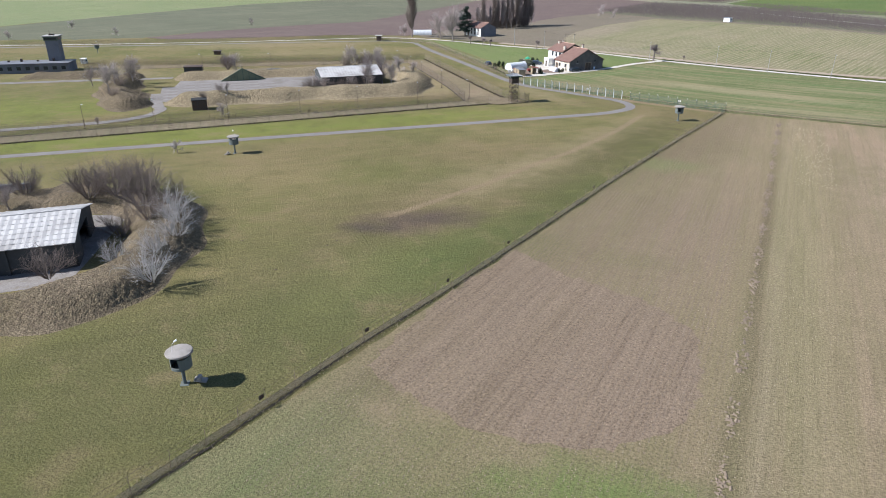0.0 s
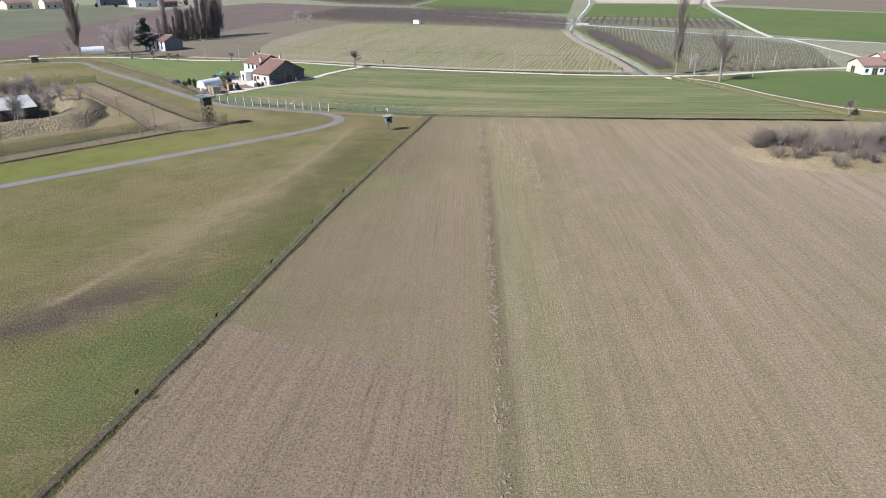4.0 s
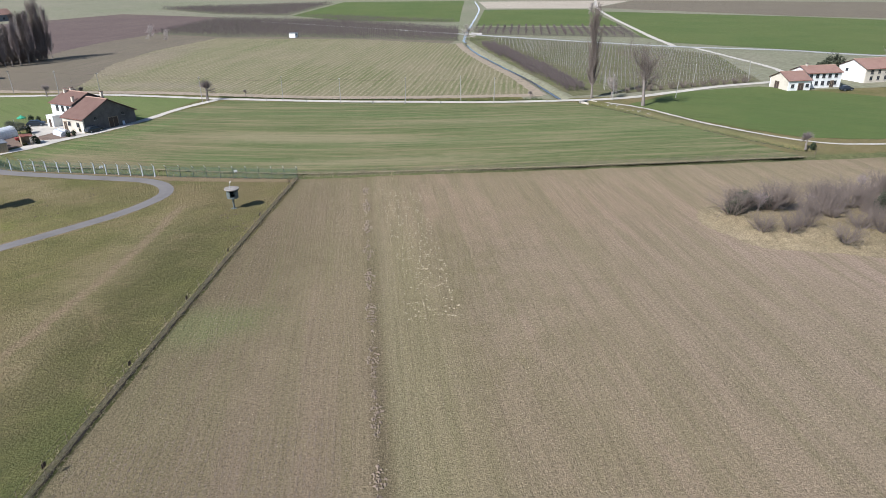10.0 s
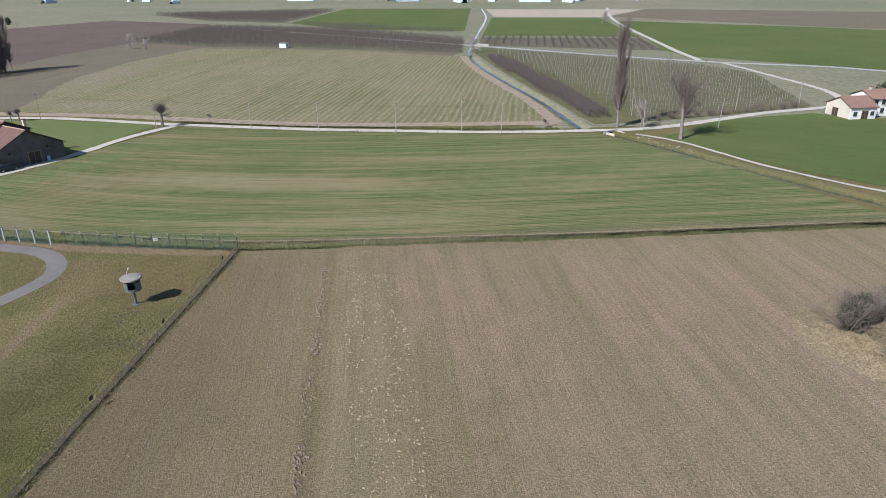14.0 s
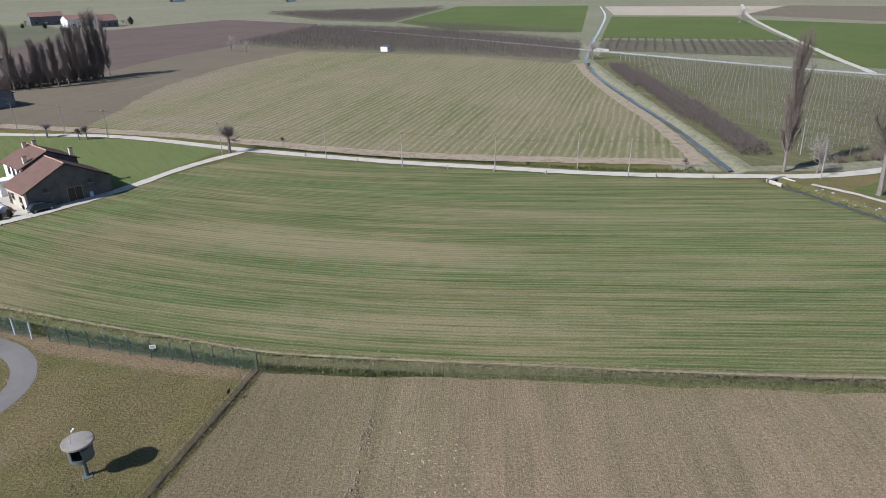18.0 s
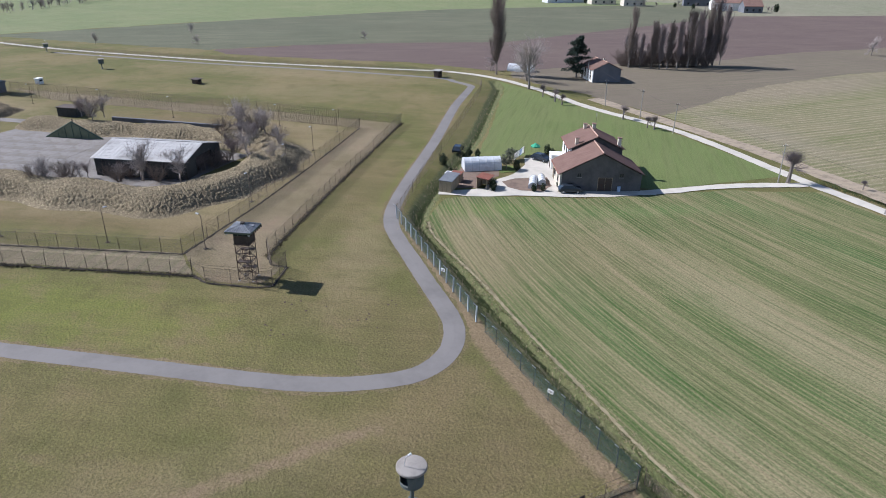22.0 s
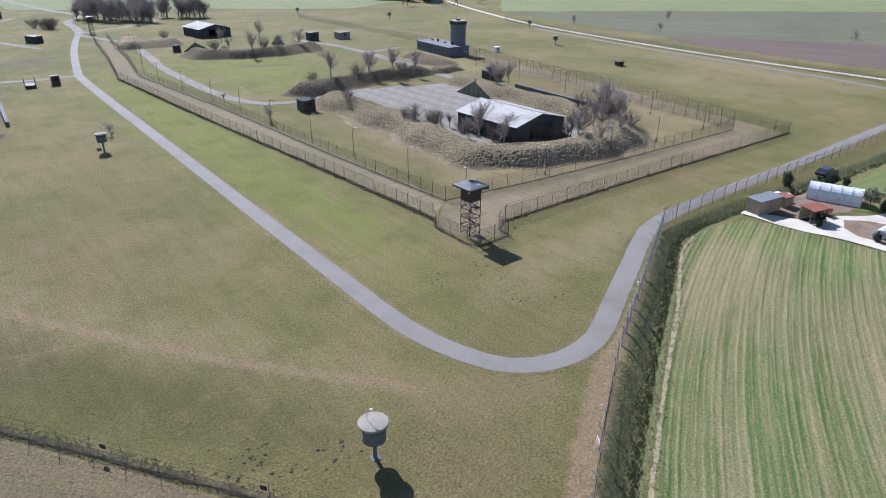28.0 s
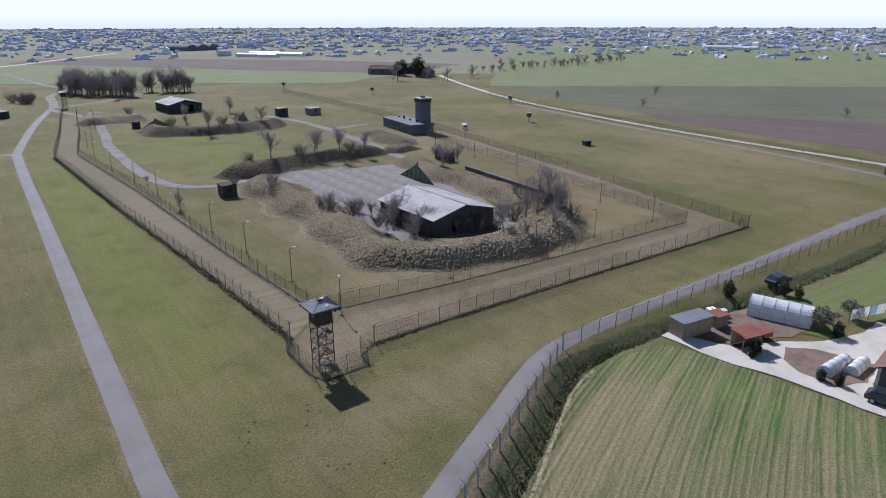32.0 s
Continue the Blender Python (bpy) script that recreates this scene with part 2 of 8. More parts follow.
def crop_mat(name, green, olive, straw, patches):
    """Young crop drilled in fine curved rows through old straw, in long green and pale bands."""
    n = Nodes(name, 0.97, spec=0.1)
    zone = n.noise(1.0, 5.0, 0.62, vec=n.bent(0.15, 0.016))
    zone2 = n.noise(1.0, 4.0, 0.6, vec=n.bent(0.55, 0.03))
    drill = n.noise(1.0, 3.0, 0.6, vec=n.bent(2.3, 0.05))
    gaps = n.noise(1.0, 5.0, 0.7, vec=n.bent(1.6, 0.35))
    s = n.t.nodes.new("ShaderNodeSeparateXYZ")
    n.link(n.bent(1.0, 1.0), s.inputs[0])
    pos = n.math("ADD", n.math("DIVIDE", s.outputs[1], 0.66), n.math("MULTIPLY", n.noise(0.3, 3.0, 0.5), 0.5))
    tri = n.math("MULTIPLY", n.math("ABSOLUTE", n.math("SUBTRACT", n.math("FRACT", pos), 0.5)), 2.0)
    line = n.math("MULTIPLY", n.ramp(tri, 0.5, 0.9), n.ramp(gaps, 0.34, 0.56))
    fine = n.noise(4.5, 6.0, 0.74)
    grit = n.noise(9.0, 3.0, 0.7)
    c = n.mix(n.ramp(zone, 0.42, 0.60), green, olive)
    c = n.mix(n.math("MULTIPLY", n.ramp(zone, 0.56, 0.70), 0.6), c, tuple(v * 0.85 for v in straw))
    c = n.spots(c, patches)
    c = n.mix(n.math("MULTIPLY", n.ramp(zone2, 0.46, 0.66), 0.5), c, straw)
    c = n.mix(n.math("MULTIPLY", n.ramp(drill, 0.46, 0.64), 0.36), c, straw)
    c = n.mix(n.math("MULTIPLY", line, 0.55), c, straw)
    c = n.mix(n.math("MULTIPLY", n.ramp(drill, 0.46, 0.32), 0.5), c, tuple(v * 0.6 for v in green))
    c = n.grain(c, fine, 0.62, 1.35)
    c = n.mix(n.math("MULTIPLY", n.ramp(grit, 0.55, 0.75), 0.35), c, tuple(v * 1.25 for v in straw))
    n.bump(n.math("ADD", fine, n.math("MULTIPLY", tri, 0.5)), 0.7, 0.08)
    return n.done(c)


def plain_mat(name, col, rough=0.8, metal=0.0, var=0.25, scale=1.5, bumps=0.15, spec=0.3, stain=None, stretch=(1, 1, 1)):
    """A surface of one colour with grain, stains and slight relief; alike pieces differ a little."""
    n = Nodes(name, rough, metal, spec)
    v = n.mapped(stretch)
    a = n.noise(scale * 0.35, 5.0, 0.65, vec=v)
    b = n.noise(scale * 4.0, 4.0, 0.7, vec=v)
    dark = stain or tuple(x * 0.45 for x in col)
    c = n.mix(n.math("MULTIPLY", n.ramp(a, 0.45, 0.75), min(1.0, var * 2.2)), col, dark)
    c = n.mix(n.math("MULTIPLY", n.ramp(b, 0.5, 0.8), var), c, tuple(x * 0.7 for x in col))
    c = n.mix(n.math("MULTIPLY", n.random(), var * 0.5), c, tuple(x * 0.75 for x in col))
    n.bump(b, bumps, 0.02)
    return n.done(c)


# ---- geometry helpers ----
def mesh_ob(name, verts, faces, mats, parent=None, smooth=False):
    me = bpy.data.meshes.new(name)
    me.from_pydata([tuple(v) for v in verts], [], faces)
    for m in (mats if isinstance(mats, (list, tuple)) else [mats]):
        me.materials.append(m)
    if smooth:
        me.shade_smooth()
    ob = new(name, me)
    ob.parent = parent
    return ob


def part(name, bm, material, parent=None, label="", smooth=False):
    """Links a bmesh as one mesh object under a thing or a part."""
    me = bpy.data.meshes.new(name)
    bm.to_mesh(me)
    bm.free()
    for m in (material if isinstance(material, (list, tuple)) else [material]):
        me.materials.append(m)
    if smooth:
        me.shade_smooth()
    ob = new(name, me)
    ob.parent = parent
    if label:
        tagged(ob, label)
    return ob


def piece(name, me, parent, m):
    """A piece that shares its mesh with alike ones."""
    ob = new(name, me)
    ob.parent = parent
    ob.matrix_basis = m
    return ob


def thing(name, m, label, category, group="", kind=""):
    ob = new(name)
    ob.empty_display_size = 0.3
    ob.matrix_basis = m
    return tagged(ob, label, category, group, kind)


def box(bm, x0, y0, z0, x1, y1, z1, m=None, bevel=0.0):
    mid = Vector(((x0 + x1) / 2, (y0 + y1) / 2, (z0 + z1) / 2))
    g = bmesh.ops.create_cube(bm, size=1.0)["verts"]
    bmesh.ops.scale(bm, vec=(x1 - x0, y1 - y0, z1 - z0), verts=g)
    bmesh.ops.translate(bm, vec=mid, verts=g)
    if bevel:
        edges = list({e for v in g for e in v.link_edges})
        r = bmesh.ops.bevel(bm, geom=edges, offset=bevel, segments=1, affect="EDGES")
        g = list({v for f in r["faces"] for v in f.verts} | {v for v in g if v.is_valid})
    if m is not None:
        bmesh.ops.transform(bm, matrix=m, verts=g)
    return bm


def tube(bm, a, b, r0, r1=None, sides=6, caps=True):
    """A tapered rod from a to b."""
    a, b = Vector(a), Vector(b)
    r1 = r0 if r1 is None else r1
    d = (b - a)
    if d.length < 1e-6:
        return bm
    q = d.to_track_quat("Z", "Y").to_matrix()
    ra, rb = [], []
    for i in range(sides):
        w = Vector((math.cos(2 * math.pi * i / sides), math.sin(2 * math.pi * i / sides), 0))
        ra.append(bm.verts.new(a + q @ (w * r0)))
        rb.append(bm.verts.new(b + q @ (w * r1)))
    for i in range(sides):
        j = (i + 1) % sides
        bm.faces.new((ra[i], ra[j], rb[j], rb[i]))
    if caps:
        bm.faces.new(ra[::-1])
        bm.faces.new(rb)
    return bm


def chain(pts, r, sides=4):
    """One unbroken thin rod through the points."""
    bm = bmesh.new()
    prev = None
    for i, p in enumerate(pts):
        p = Vector(p)
        d = Vector(pts[min(i + 1, len(pts) - 1)]) - Vector(pts[max(i - 1, 0)])
        q = d.to_track_quat("Z", "Y").to_matrix()
        ring = [bm.verts.new(p + q @ Vector((r * math.cos(2 * math.pi * k / sides), r * math.sin(2 * math.pi * k / sides), 0))) for k in range(sides)]
        if prev:
            for k in range(sides):
                bm.faces.new((prev[k], prev[(k + 1) % sides], ring[(k + 1) % sides], ring[k]))
        prev = ring
    return bm


def bm_box(*a, **k):
    return box(bmesh.new(), *a, **k)


def bm_tube(*a, **k):
    return tube(bmesh.new(), *a, **k)


def smooth_line(pts, step=2.0):
    """Catmull-Rom through the points, at about even steps."""
    p = [Vector((*q[:2], 0)) for q in pts]
    p = [p[0] * 2 - p[1]] + p + [p[-1] * 2 - p[-2]]
    out = []
    for i in range(1, len(p) - 2):
        k = max(1, round((p[i + 1] - p[i]).length / step))
        for j in range(k):
            t = j / k
            a, b, c, d = p[i - 1], p[i], p[i + 1], p[i + 2]
            out.append(0.5 * (2 * b + (c - a) * t + (2 * a - 5 * b + 4 * c - d) * t * t + (3 * b - a - 3 * c + d) * t ** 3))
    out.append(p[-2])
    return out


def straight_line(pts, step):
    out = []
    for a, b in zip(pts, pts[1:]):
        a, b = Vector((*a[:2], 0)), Vector((*b[:2], 0))
        k = max(1, round((b - a).length / step))
        out += [a.lerp(b, j / k) for j in range(k)]
    out.append(Vector((*pts[-1][:2], 0)))
    return out


def normals(line):
    res = []
    for i in range(len(line)):
        d = line[min(i + 1, len(line) - 1)] - line[max(i - 1, 0)]
        d.normalize()
        res.append(Vector((-d.y, d.x, 0)))
    return res


def strip(name, pts, width, z, material, label, category, wob=0.08, rise=0.0, step=2.0, kind="structure", rnd=None):
    """A road, verge or ditch bed along a line, with slightly uneven edges and a low crown."""
    rnd = rnd or random.Random(len(pts) * 7 + int(width * 10))
    line = smooth_line(pts, step)
    nor = normals(line)
    v, f = [], []
    for p, q in zip(line, nor):
        w0, w1 = width / 2 + rnd.uniform(-wob, wob), width / 2 + rnd.uniform(-wob, wob)
        v += [(p + q * w0) + Vector((0, 0, z)), p + Vector((0, 0, z + rise)), (p - q * w1) + Vector((0, 0, z))]
    for i in range(len(line) - 1):
        a = i * 3
        f += [(a, a + 1, a + 4, a + 3), (a + 1, a + 2, a + 5, a + 4)]
    ob = mesh_ob(name, v, [tuple(reversed(q)) for q in f], material)
    return tagged(ob, label, category, kind=kind)


def field(name, pts, z, material, label, category="field", rough=0.35, step=3.0):
    """A plot of land with slightly ragged edges, lying on the ground."""
    rnd = random.Random(int(abs(pts[0][0]) * 13 + abs(pts[1][1]) * 7))
    line = straight_line(list(pts) + [pts[0]], step)[:-1]
    area = sum(a.x * b.y - b.x * a.y for a, b in zip(line, line[1:] + line[:1]))
    if area < 0:
        line.reverse()
    v = [(p.x + rnd.uniform(-rough, rough), p.y + rnd.uniform(-rough, rough), z) for p in line]
    ob = mesh_ob(name, v, [tuple(range(len(v)))], material)
    return tagged(ob, label, category, kind="structure")

# ---- materials ----
BROWN, STRAWY, FRESH = (0.165, 0.122, 0.062), (0.245, 0.188, 0.105), (0.146, 0.160, 0.034)
PATCHES_GREEN = [
    (-25, 163, 30, 3.0, 160, (0.072, 0.116, 0.036), 0.8),
    (20, 168, 45, 3.2, 178, (0.072, 0.116, 0.036), 0.8),
    (-46, 174, 16, 3.0, 140, (0.065, 0.125, 0.032), 0.7),
    (10, 200, 60, 3.0, 168, (0.065, 0.120, 0.034), 0.7),
    (-10, 178, 40, 5.5, 168, (0.250, 0.215, 0.125), 0.7),
    (10, 155, 30, 4.0, 178, (0.240, 0.205, 0.118), 0.6),
]
PATCHES_STRAW = [
    (40, 188, 40, 4.0, 176, (0.235, 0.205, 0.118), 0.6),
    (-52, 168, 14, 3, 150, (0.24, 0.20, 0.115), 0.6),
    (60, 175, 30, 8, 0, (0.16, 0.17, 0.075), 0.7),
    (-58, 178, 16, 3.6, 56, (0.085, 0.135, 0.034), 0.95),
    (-40, 172, 22, 12, 60, (0.150, 0.132, 0.066), 0.6),
    (-45, 194, 24, 3.0, 60, (0.078, 0.130, 0.038), 0.85),
]
CROP_PATCHES = PATCHES_GREEN + PATCHES_STRAW
PATCHES_GROUND = [
    (-39, 55, 55, 15, 76, (0.098, 0.092, 0.036), 0.6),
    (-27, 48, 62, 6.5, 79, (0.070, 0.082, 0.026), 0.6),
    (45, 145.4, 62, 2.2, 178.5, (0.090, 0.120, 0.040), 0.85),
    (84, 179, 36, 5.5, 115, (0.135, 0.130, 0.062), 0.9),
    (15, 216, 60, 3.0, 168, (0.110, 0.125, 0.045), 0.7),
    (-110, 68, 85, 10, 43.5, FRESH, 0.9),
    (-68, 110, 24, 7, 45, FRESH, 0.6),
    (-185, 55, 46, 24, 40, FRESH, 0.85),
    (-152, 84, 24, 12, 60, FRESH, 0.6),
    (-186, 58, 13, 3.2, 109, (0.095, 0.090, 0.060), 0.65),
    (-184, -20, 18, 8, 33, (0.115, 0.095, 0.068), 0.65),
    (-37, 22, 30, 8, 78, (0.10, 0.128, 0.036), 0.35),
    (-23, 103, 44, 7, 78, (0.090, 0.080, 0.032), 0.75),
]
PATCHES_FRESH = [
    (-44, 3, 28, 18, 60, (0.096, 0.090, 0.035), 0.7),
    (-160, 35, 40, 5, 40, FRESH, 0.5),
    (-84, 178, 30, 2.2, 133, FRESH, 0.7),
    (-44, 52, 20, 12, 50, BROWN, 0.55),
    (-37, 74, 20, 8, 70, STRAWY, 0.45),
    (-31, 98, 40, 5, 78, STRAWY, 0.5),
    (-50, 85, 22, 10, 50, BROWN, 0.45),
    (-40.6, 47.4, 10, 4.8, 42, (0.075, 0.052, 0.045), 0.8),
    (-46, 42, 4, 1.8, 20, (0.07, 0.05, 0.042), 0.7),
]
PATCHES_WORN = [
    (-17, 139, 17, 9, 170, BROWN, 0.5),
    (-40, 141, 14, 8, 20, BROWN, 0.4),
    (-57, 151, 18, 5, 140, STRAWY, 0.55),
    (-80, 165, 20, 5, 133, BROWN, 0.45),
    (-104, 163, 26, 9, 133, STRAWY, 0.8),
    (-92, 150, 20, 6, 133, STRAWY, 0.6),
    (-88, 128, 26, 5, 44, BROWN, 0.5),
    (-142, 161, 36, 9, 36, BROWN, 0.8),
    (-128, 175, 20, 8, 40, STRAWY, 0.6),
    (-196, 117, 24, 13, 30, STRAWY, 0.75),
    (-200, 208, 55, 13, 38, STRAWY, 0.6),
]
PATCHES_BARE = [
    (-170, 195, 40, 14, 40, STRAWY, 0.35),
    (-88, 20, 26, 12, 45, BROWN, 0.4),
    (-100, 115, 36, 5, 44, BROWN, 0.65),
    (-84, 141, 12, 7, 110, STRAWY, 0.6),
    (-96, 122, 28, 3, 44, STRAWY, 0.5),
    (-75, 75, 26, 14, 45, BROWN, 0.35),
]
LAWN_PATCHES = PATCHES_GROUND + PATCHES_FRESH + PATCHES_WORN + PATCHES_BARE
M_LAWN = grass_mat("lawn", (0.120, 0.116, 0.038), (0.180, 0.144, 0.064), (0.200, 0.146, 0.080), patches=LAWN_PATCHES, masks=True)
M_LUSH = grass_mat("lush_grass", (0.125, 0.160, 0.045), (0.165, 0.165, 0.065), (0.20, 0.165, 0.09), 0.5, 0.75, 0.66, 0.85)
M_DRY = grass_mat("dry_grass", (0.205, 0.165, 0.098), (0.270, 0.205, 0.135), (0.235, 0.165, 0.115), tuft=1.2)
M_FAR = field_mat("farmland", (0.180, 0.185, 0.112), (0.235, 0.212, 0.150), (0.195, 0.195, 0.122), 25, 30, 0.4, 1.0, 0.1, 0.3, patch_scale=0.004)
M_DULL = field_mat("dull_stubble", (0.165, 0.134, 0.100), (0.190, 0.158, 0.112), (0.140, 0.118, 0.082), -15, 2.4, 0.5, 0.6, 0.4, 1.4, lines=(3.0, 0.35, (0.125, 0.12, 0.065)))
M_STUBBLE = field_mat("stubble", (0.132, 0.140, 0.056), (0.205, 0.176, 0.104), (0.262, 0.216, 0.138), -15, 1.6, 0.45, 0.6, 0.4, 1.8, 0.8, band=0.25, dark=0.7, patches=[(-84, 330, 70, 14, 82, (0.195, 0.160, 0.115), 0.9), (-60, 262, 30, 8, 160, (0.225, 0.188, 0.140), 0.6)], lines=(1.8, 0.6, (0.340, 0.280, 0.195)))
M_GREEN = field_mat("green_field", (0.086, 0.120, 0.036), (0.118, 0.138, 0.046), (0.104, 0.122, 0.042), 55, 3.0, 0.5, 0.85, 0.4, 2.2)
M_VINE = field_mat("vineyard_floor", (0.108, 0.116, 0.048), (0.150, 0.130, 0.074), (0.185, 0.160, 0.100), 43, 3.3, 0.6, 0.6, 0.3, 1.2)
M_ROADG = plain_mat("pale_asphalt", (0.40, 0.39, 0.38), 0.9, var=0.2, scale=0.5)
M_ROUGH = field_mat("rough_arable", (0.205, 0.152, 0.104), (0.185, 0.145, 0.088), (0.240, 0.180, 0.126), -5, 1.4, 0.6, 0.5, 0.9, 2.2, 0.5, dark=0.8)
M_CROP = crop_mat("winter_crop", (0.058, 0.098, 0.026), (0.098, 0.120, 0.043), (0.262, 0.206, 0.120), CROP_PATCHES + [(64, 176, 38, 22, 170, (0.072, 0.116, 0.034), 0.75)])
M_YOUNG = field_mat("young_crop", (0.128, 0.158, 0.054), (0.160, 0.174, 0.068), (0.140, 0.150, 0.062), 40, 2.4, 0.5, 0.7, 0.4, 2.2)
PATCHES_SOUTH = [
    (-9.5, 56, 34, 12.5, 80, (0.222, 0.163, 0.112), 0.85),
    # two dark olive strips beside the field fence, painted for its netting's shadow
    (-24, 25, 34, 3.2, 80, (0.120, 0.108, 0.055), 0.75),
    (-16, 85, 30, 3.6, 80, (0.140, 0.118, 0.064), 0.6),
    (4.3, 45, 95, 1.0, 88.8, (0.120, 0.094, 0.056), 0.85),
    (6.2, 45, 95, 0.9, 88.8, (0.290, 0.235, 0.150), 0.55),
    (-14, -9, 36, 18, 10, (0.122, 0.130, 0.050), 0.95),
    (4, 20, 2.5, 40, 0, (0.185, 0.155, 0.085), 0.5),
    (-21.5, 47, 5, 4, 80, (0.135, 0.130, 0.058), 0.7),
    (-12, 47, 9, 3, 8, (0.150, 0.135, 0.065), 0.5),
    (-8.5, 112, 36, 7.5, 80, (0.150, 0.116, 0.068), 0.8),
    (-15, 60, 50, 7, 80, (0.180, 0.138, 0.085), 0.55),
    (-4, 6.5, 8, 3.5, 10, (0.11, 0.165, 0.04), 0.8),
]
PATCHES_EAST = [
    (-30, 0, 9, 12, 100, (0.12, 0.135, 0.06), 0.5),
    (-13.5, 92, 5, 9, 100, (0.15, 0.17, 0.065), 0.6),
    (66, 92, 50, 44, 60, (0.325, 0.240, 0.178), 0.85),
    (90, 128, 70, 14, 175, (0.300, 0.232, 0.148), 0.75),
    (40, 60, 60, 24, 85, (0.275, 0.208, 0.140), 0.6),
    (36, 125, 40, 16, 0, (0.300, 0.216, 0.146), 0.6),
    (10, 75, 4, 75, 0, (0.27, 0.225, 0.125), 0.55),
    (8.5, 40, 3, 60, 0, (0.215, 0.185, 0.10), 0.4),
    (26, 25, 14, 65, 0, (0.295, 0.216, 0.142), 0.6),
]
FIELD_PATCHES = PATCHES_SOUTH + PATCHES_EAST
M_ARABLE = field_mat("arable", (0.212, 0.168, 0.098), (0.255, 0.188, 0.122), (0.172, 0.150, 0.074), -1.4, 2.2, 0.4, 0.6, 0.8, 2.2, 0.45, band=0.25, dark=0.7, patches=FIELD_PATCHES)
M_VERGE = grass_mat("verge", (0.11, 0.135, 0.055), (0.25, 0.215, 0.125), (0.23, 0.19, 0.125), tuft=1.3)
M_PLOUGH = field_mat("plough", (0.132, 0.096, 0.084), (0.160, 0.120, 0.098), (0.108, 0.080, 0.070), -20, 4.0, 0.5, 0.6, 0.4, 0.9)
M_OLIVE = field_mat("olive_field", (0.120, 0.122, 0.078), (0.160, 0.152, 0.098), (0.098, 0.098, 0.064), -20, 9.0, 0.5, 0.6, 0.2, 0.6)
M_PALE = field_mat("pale_field", (0.40, 0.34, 0.265), (0.35, 0.30, 0.23), (0.43, 0.37, 0.29), 20, 8.0, 0.4, 0.6, 0.2, 0.7)
M_ORCH = field_mat("orchard_floor", (0.130, 0.128, 0.074), (0.165, 0.142, 0.105), (0.100, 0.088, 0.070), 12, 4.0, 0.6, 0.6, 0.3, 0.8)
M_SHELL = plain_mat("gravel_road", (0.50, 0.455, 0.385), 0.95, var=0.22, scale=0.8, bumps=0.3)
M_ASPH = plain_mat("asphalt", (0.182, 0.166, 0.153), 0.85, var=0.22, scale=0.5, bumps=0.25)
M_SHOULDER = grass_mat("trodden_shoulder", (0.135, 0.115, 0.050), (0.205, 0.155, 0.088), (0.215, 0.150, 0.090), tuft=1.3)
def worn_concrete():
    """Old slabs: grey, stained brown, with grass and moss creeping in."""
    n = Nodes("apron_concrete", 0.92, spec=0.2)
    a, b, g = n.noise(0.16, 6.0, 0.65), n.noise(0.7, 6.0, 0.7), n.noise(5.0, 4.0, 0.7)
    c = n.mix(n.ramp(a, 0.42, 0.62), (0.225, 0.205, 0.188), (0.165, 0.145, 0.125))
    c = n.mix(n.math("MULTIPLY", n.ramp(b, 0.5, 0.68), 0.65), c, (0.15, 0.122, 0.085))
    c = n.mix(n.math("MULTIPLY", n.ramp(b, 0.42, 0.30), 0.5), c, (0.27, 0.25, 0.235))
    c = n.mix(n.math("MULTIPLY", n.random(), 0.3), c, (0.16, 0.145, 0.13))
    n.bump(g, 0.25, 0.02)
    return n.done(n.grain(c, g, 0.82, 1.16))


M_CONC = worn_concrete()
M_WATER = Nodes("water", 0.12, spec=0.25).done((0.085, 0.10, 0.105))

# ---- ground: one sheet with its ditches ----
DITCHES = [
    # (line, half width, depth)
    ([(144.3, 141.2), (95.8, 142.3), (47.1, 143.7), (12, 145.4), (-4, 146.7), (-16, 149.5), (-32.8, 154.0), (-49, 158.9), (-60.5, 162.2), (-65.3, 166.4), (-70.9, 172.7), (-79.1, 182.9), (-97, 204.3), (-138.2, 247.2), (-148.7, 254.6)], 1.5, 0.9),
    ([(95.8, 142.8), (47.1, 144.2), (12, 145.9), (-4, 147.3), (-16, 150.2), (-32.8, 154.7), (-49, 159.5), (-60.5, 162.9), (-65.6, 166.6)], 0.75, 0.55),
    ([(-34.5, 235.8), (-1.3, 226.1), (19.6, 221.2), (41.8, 216.1), (60, 214.6)], 1.3, 0.6),
    ([(66.1, 214.7), (66.5, 252.8), (64.9, 291.3), (63.6, 336.8), (65.5, 372)], 2.2, 1.0),
    ([(70.8, 207.6), (77.5, 194), (86.6, 172.4), (97.8, 149.3)], 1.8, 1.0),
]


def seg_dist(px, py, line):
    best = np.full(px.shape, 1e9)
    for (ax, ay), (bx, by) in zip(line, line[1:]):
        dx, dy = bx - ax, by - ay
        t = np.clip(((px - ax) * dx + (py - ay) * dy) / (dx * dx + dy * dy), 0, 1)
        best = np.minimum(best, np.hypot(px - ax - t * dx, py - ay - t * dy))
    return best


def axis(stops):
    out = []
    for a, b, s in stops:
        out += list(np.arange(a, b, s))
    return np.array(out + [stops[-1][1]])


gx = axis([(-4400, -1200, 400), (-1200, -400, 80), (-400, -170, 6), (-170, 105, 0.75), (105, 200, 5), (200, 1000, 80), (1000, 4400, 340)])
gy = axis([(-4400, -600, 380), (-600, -60, 60), (-60, 42, 6), (42, 135, 0.9), (135, 275, 0.75), (275, 460, 3), (460, 820, 9), (820, 1600, 80), (1600, 4400, 350)])
GX, GY = np.meshgrid(gx, gy)
GZ = np.zeros_like(GX)
for line, hw, depth in DITCHES:
    d = seg_dist(GX, GY, line)
    GZ -= depth * np.clip(1.25 * (1 - d / hw), 0, 1) ** 0.8
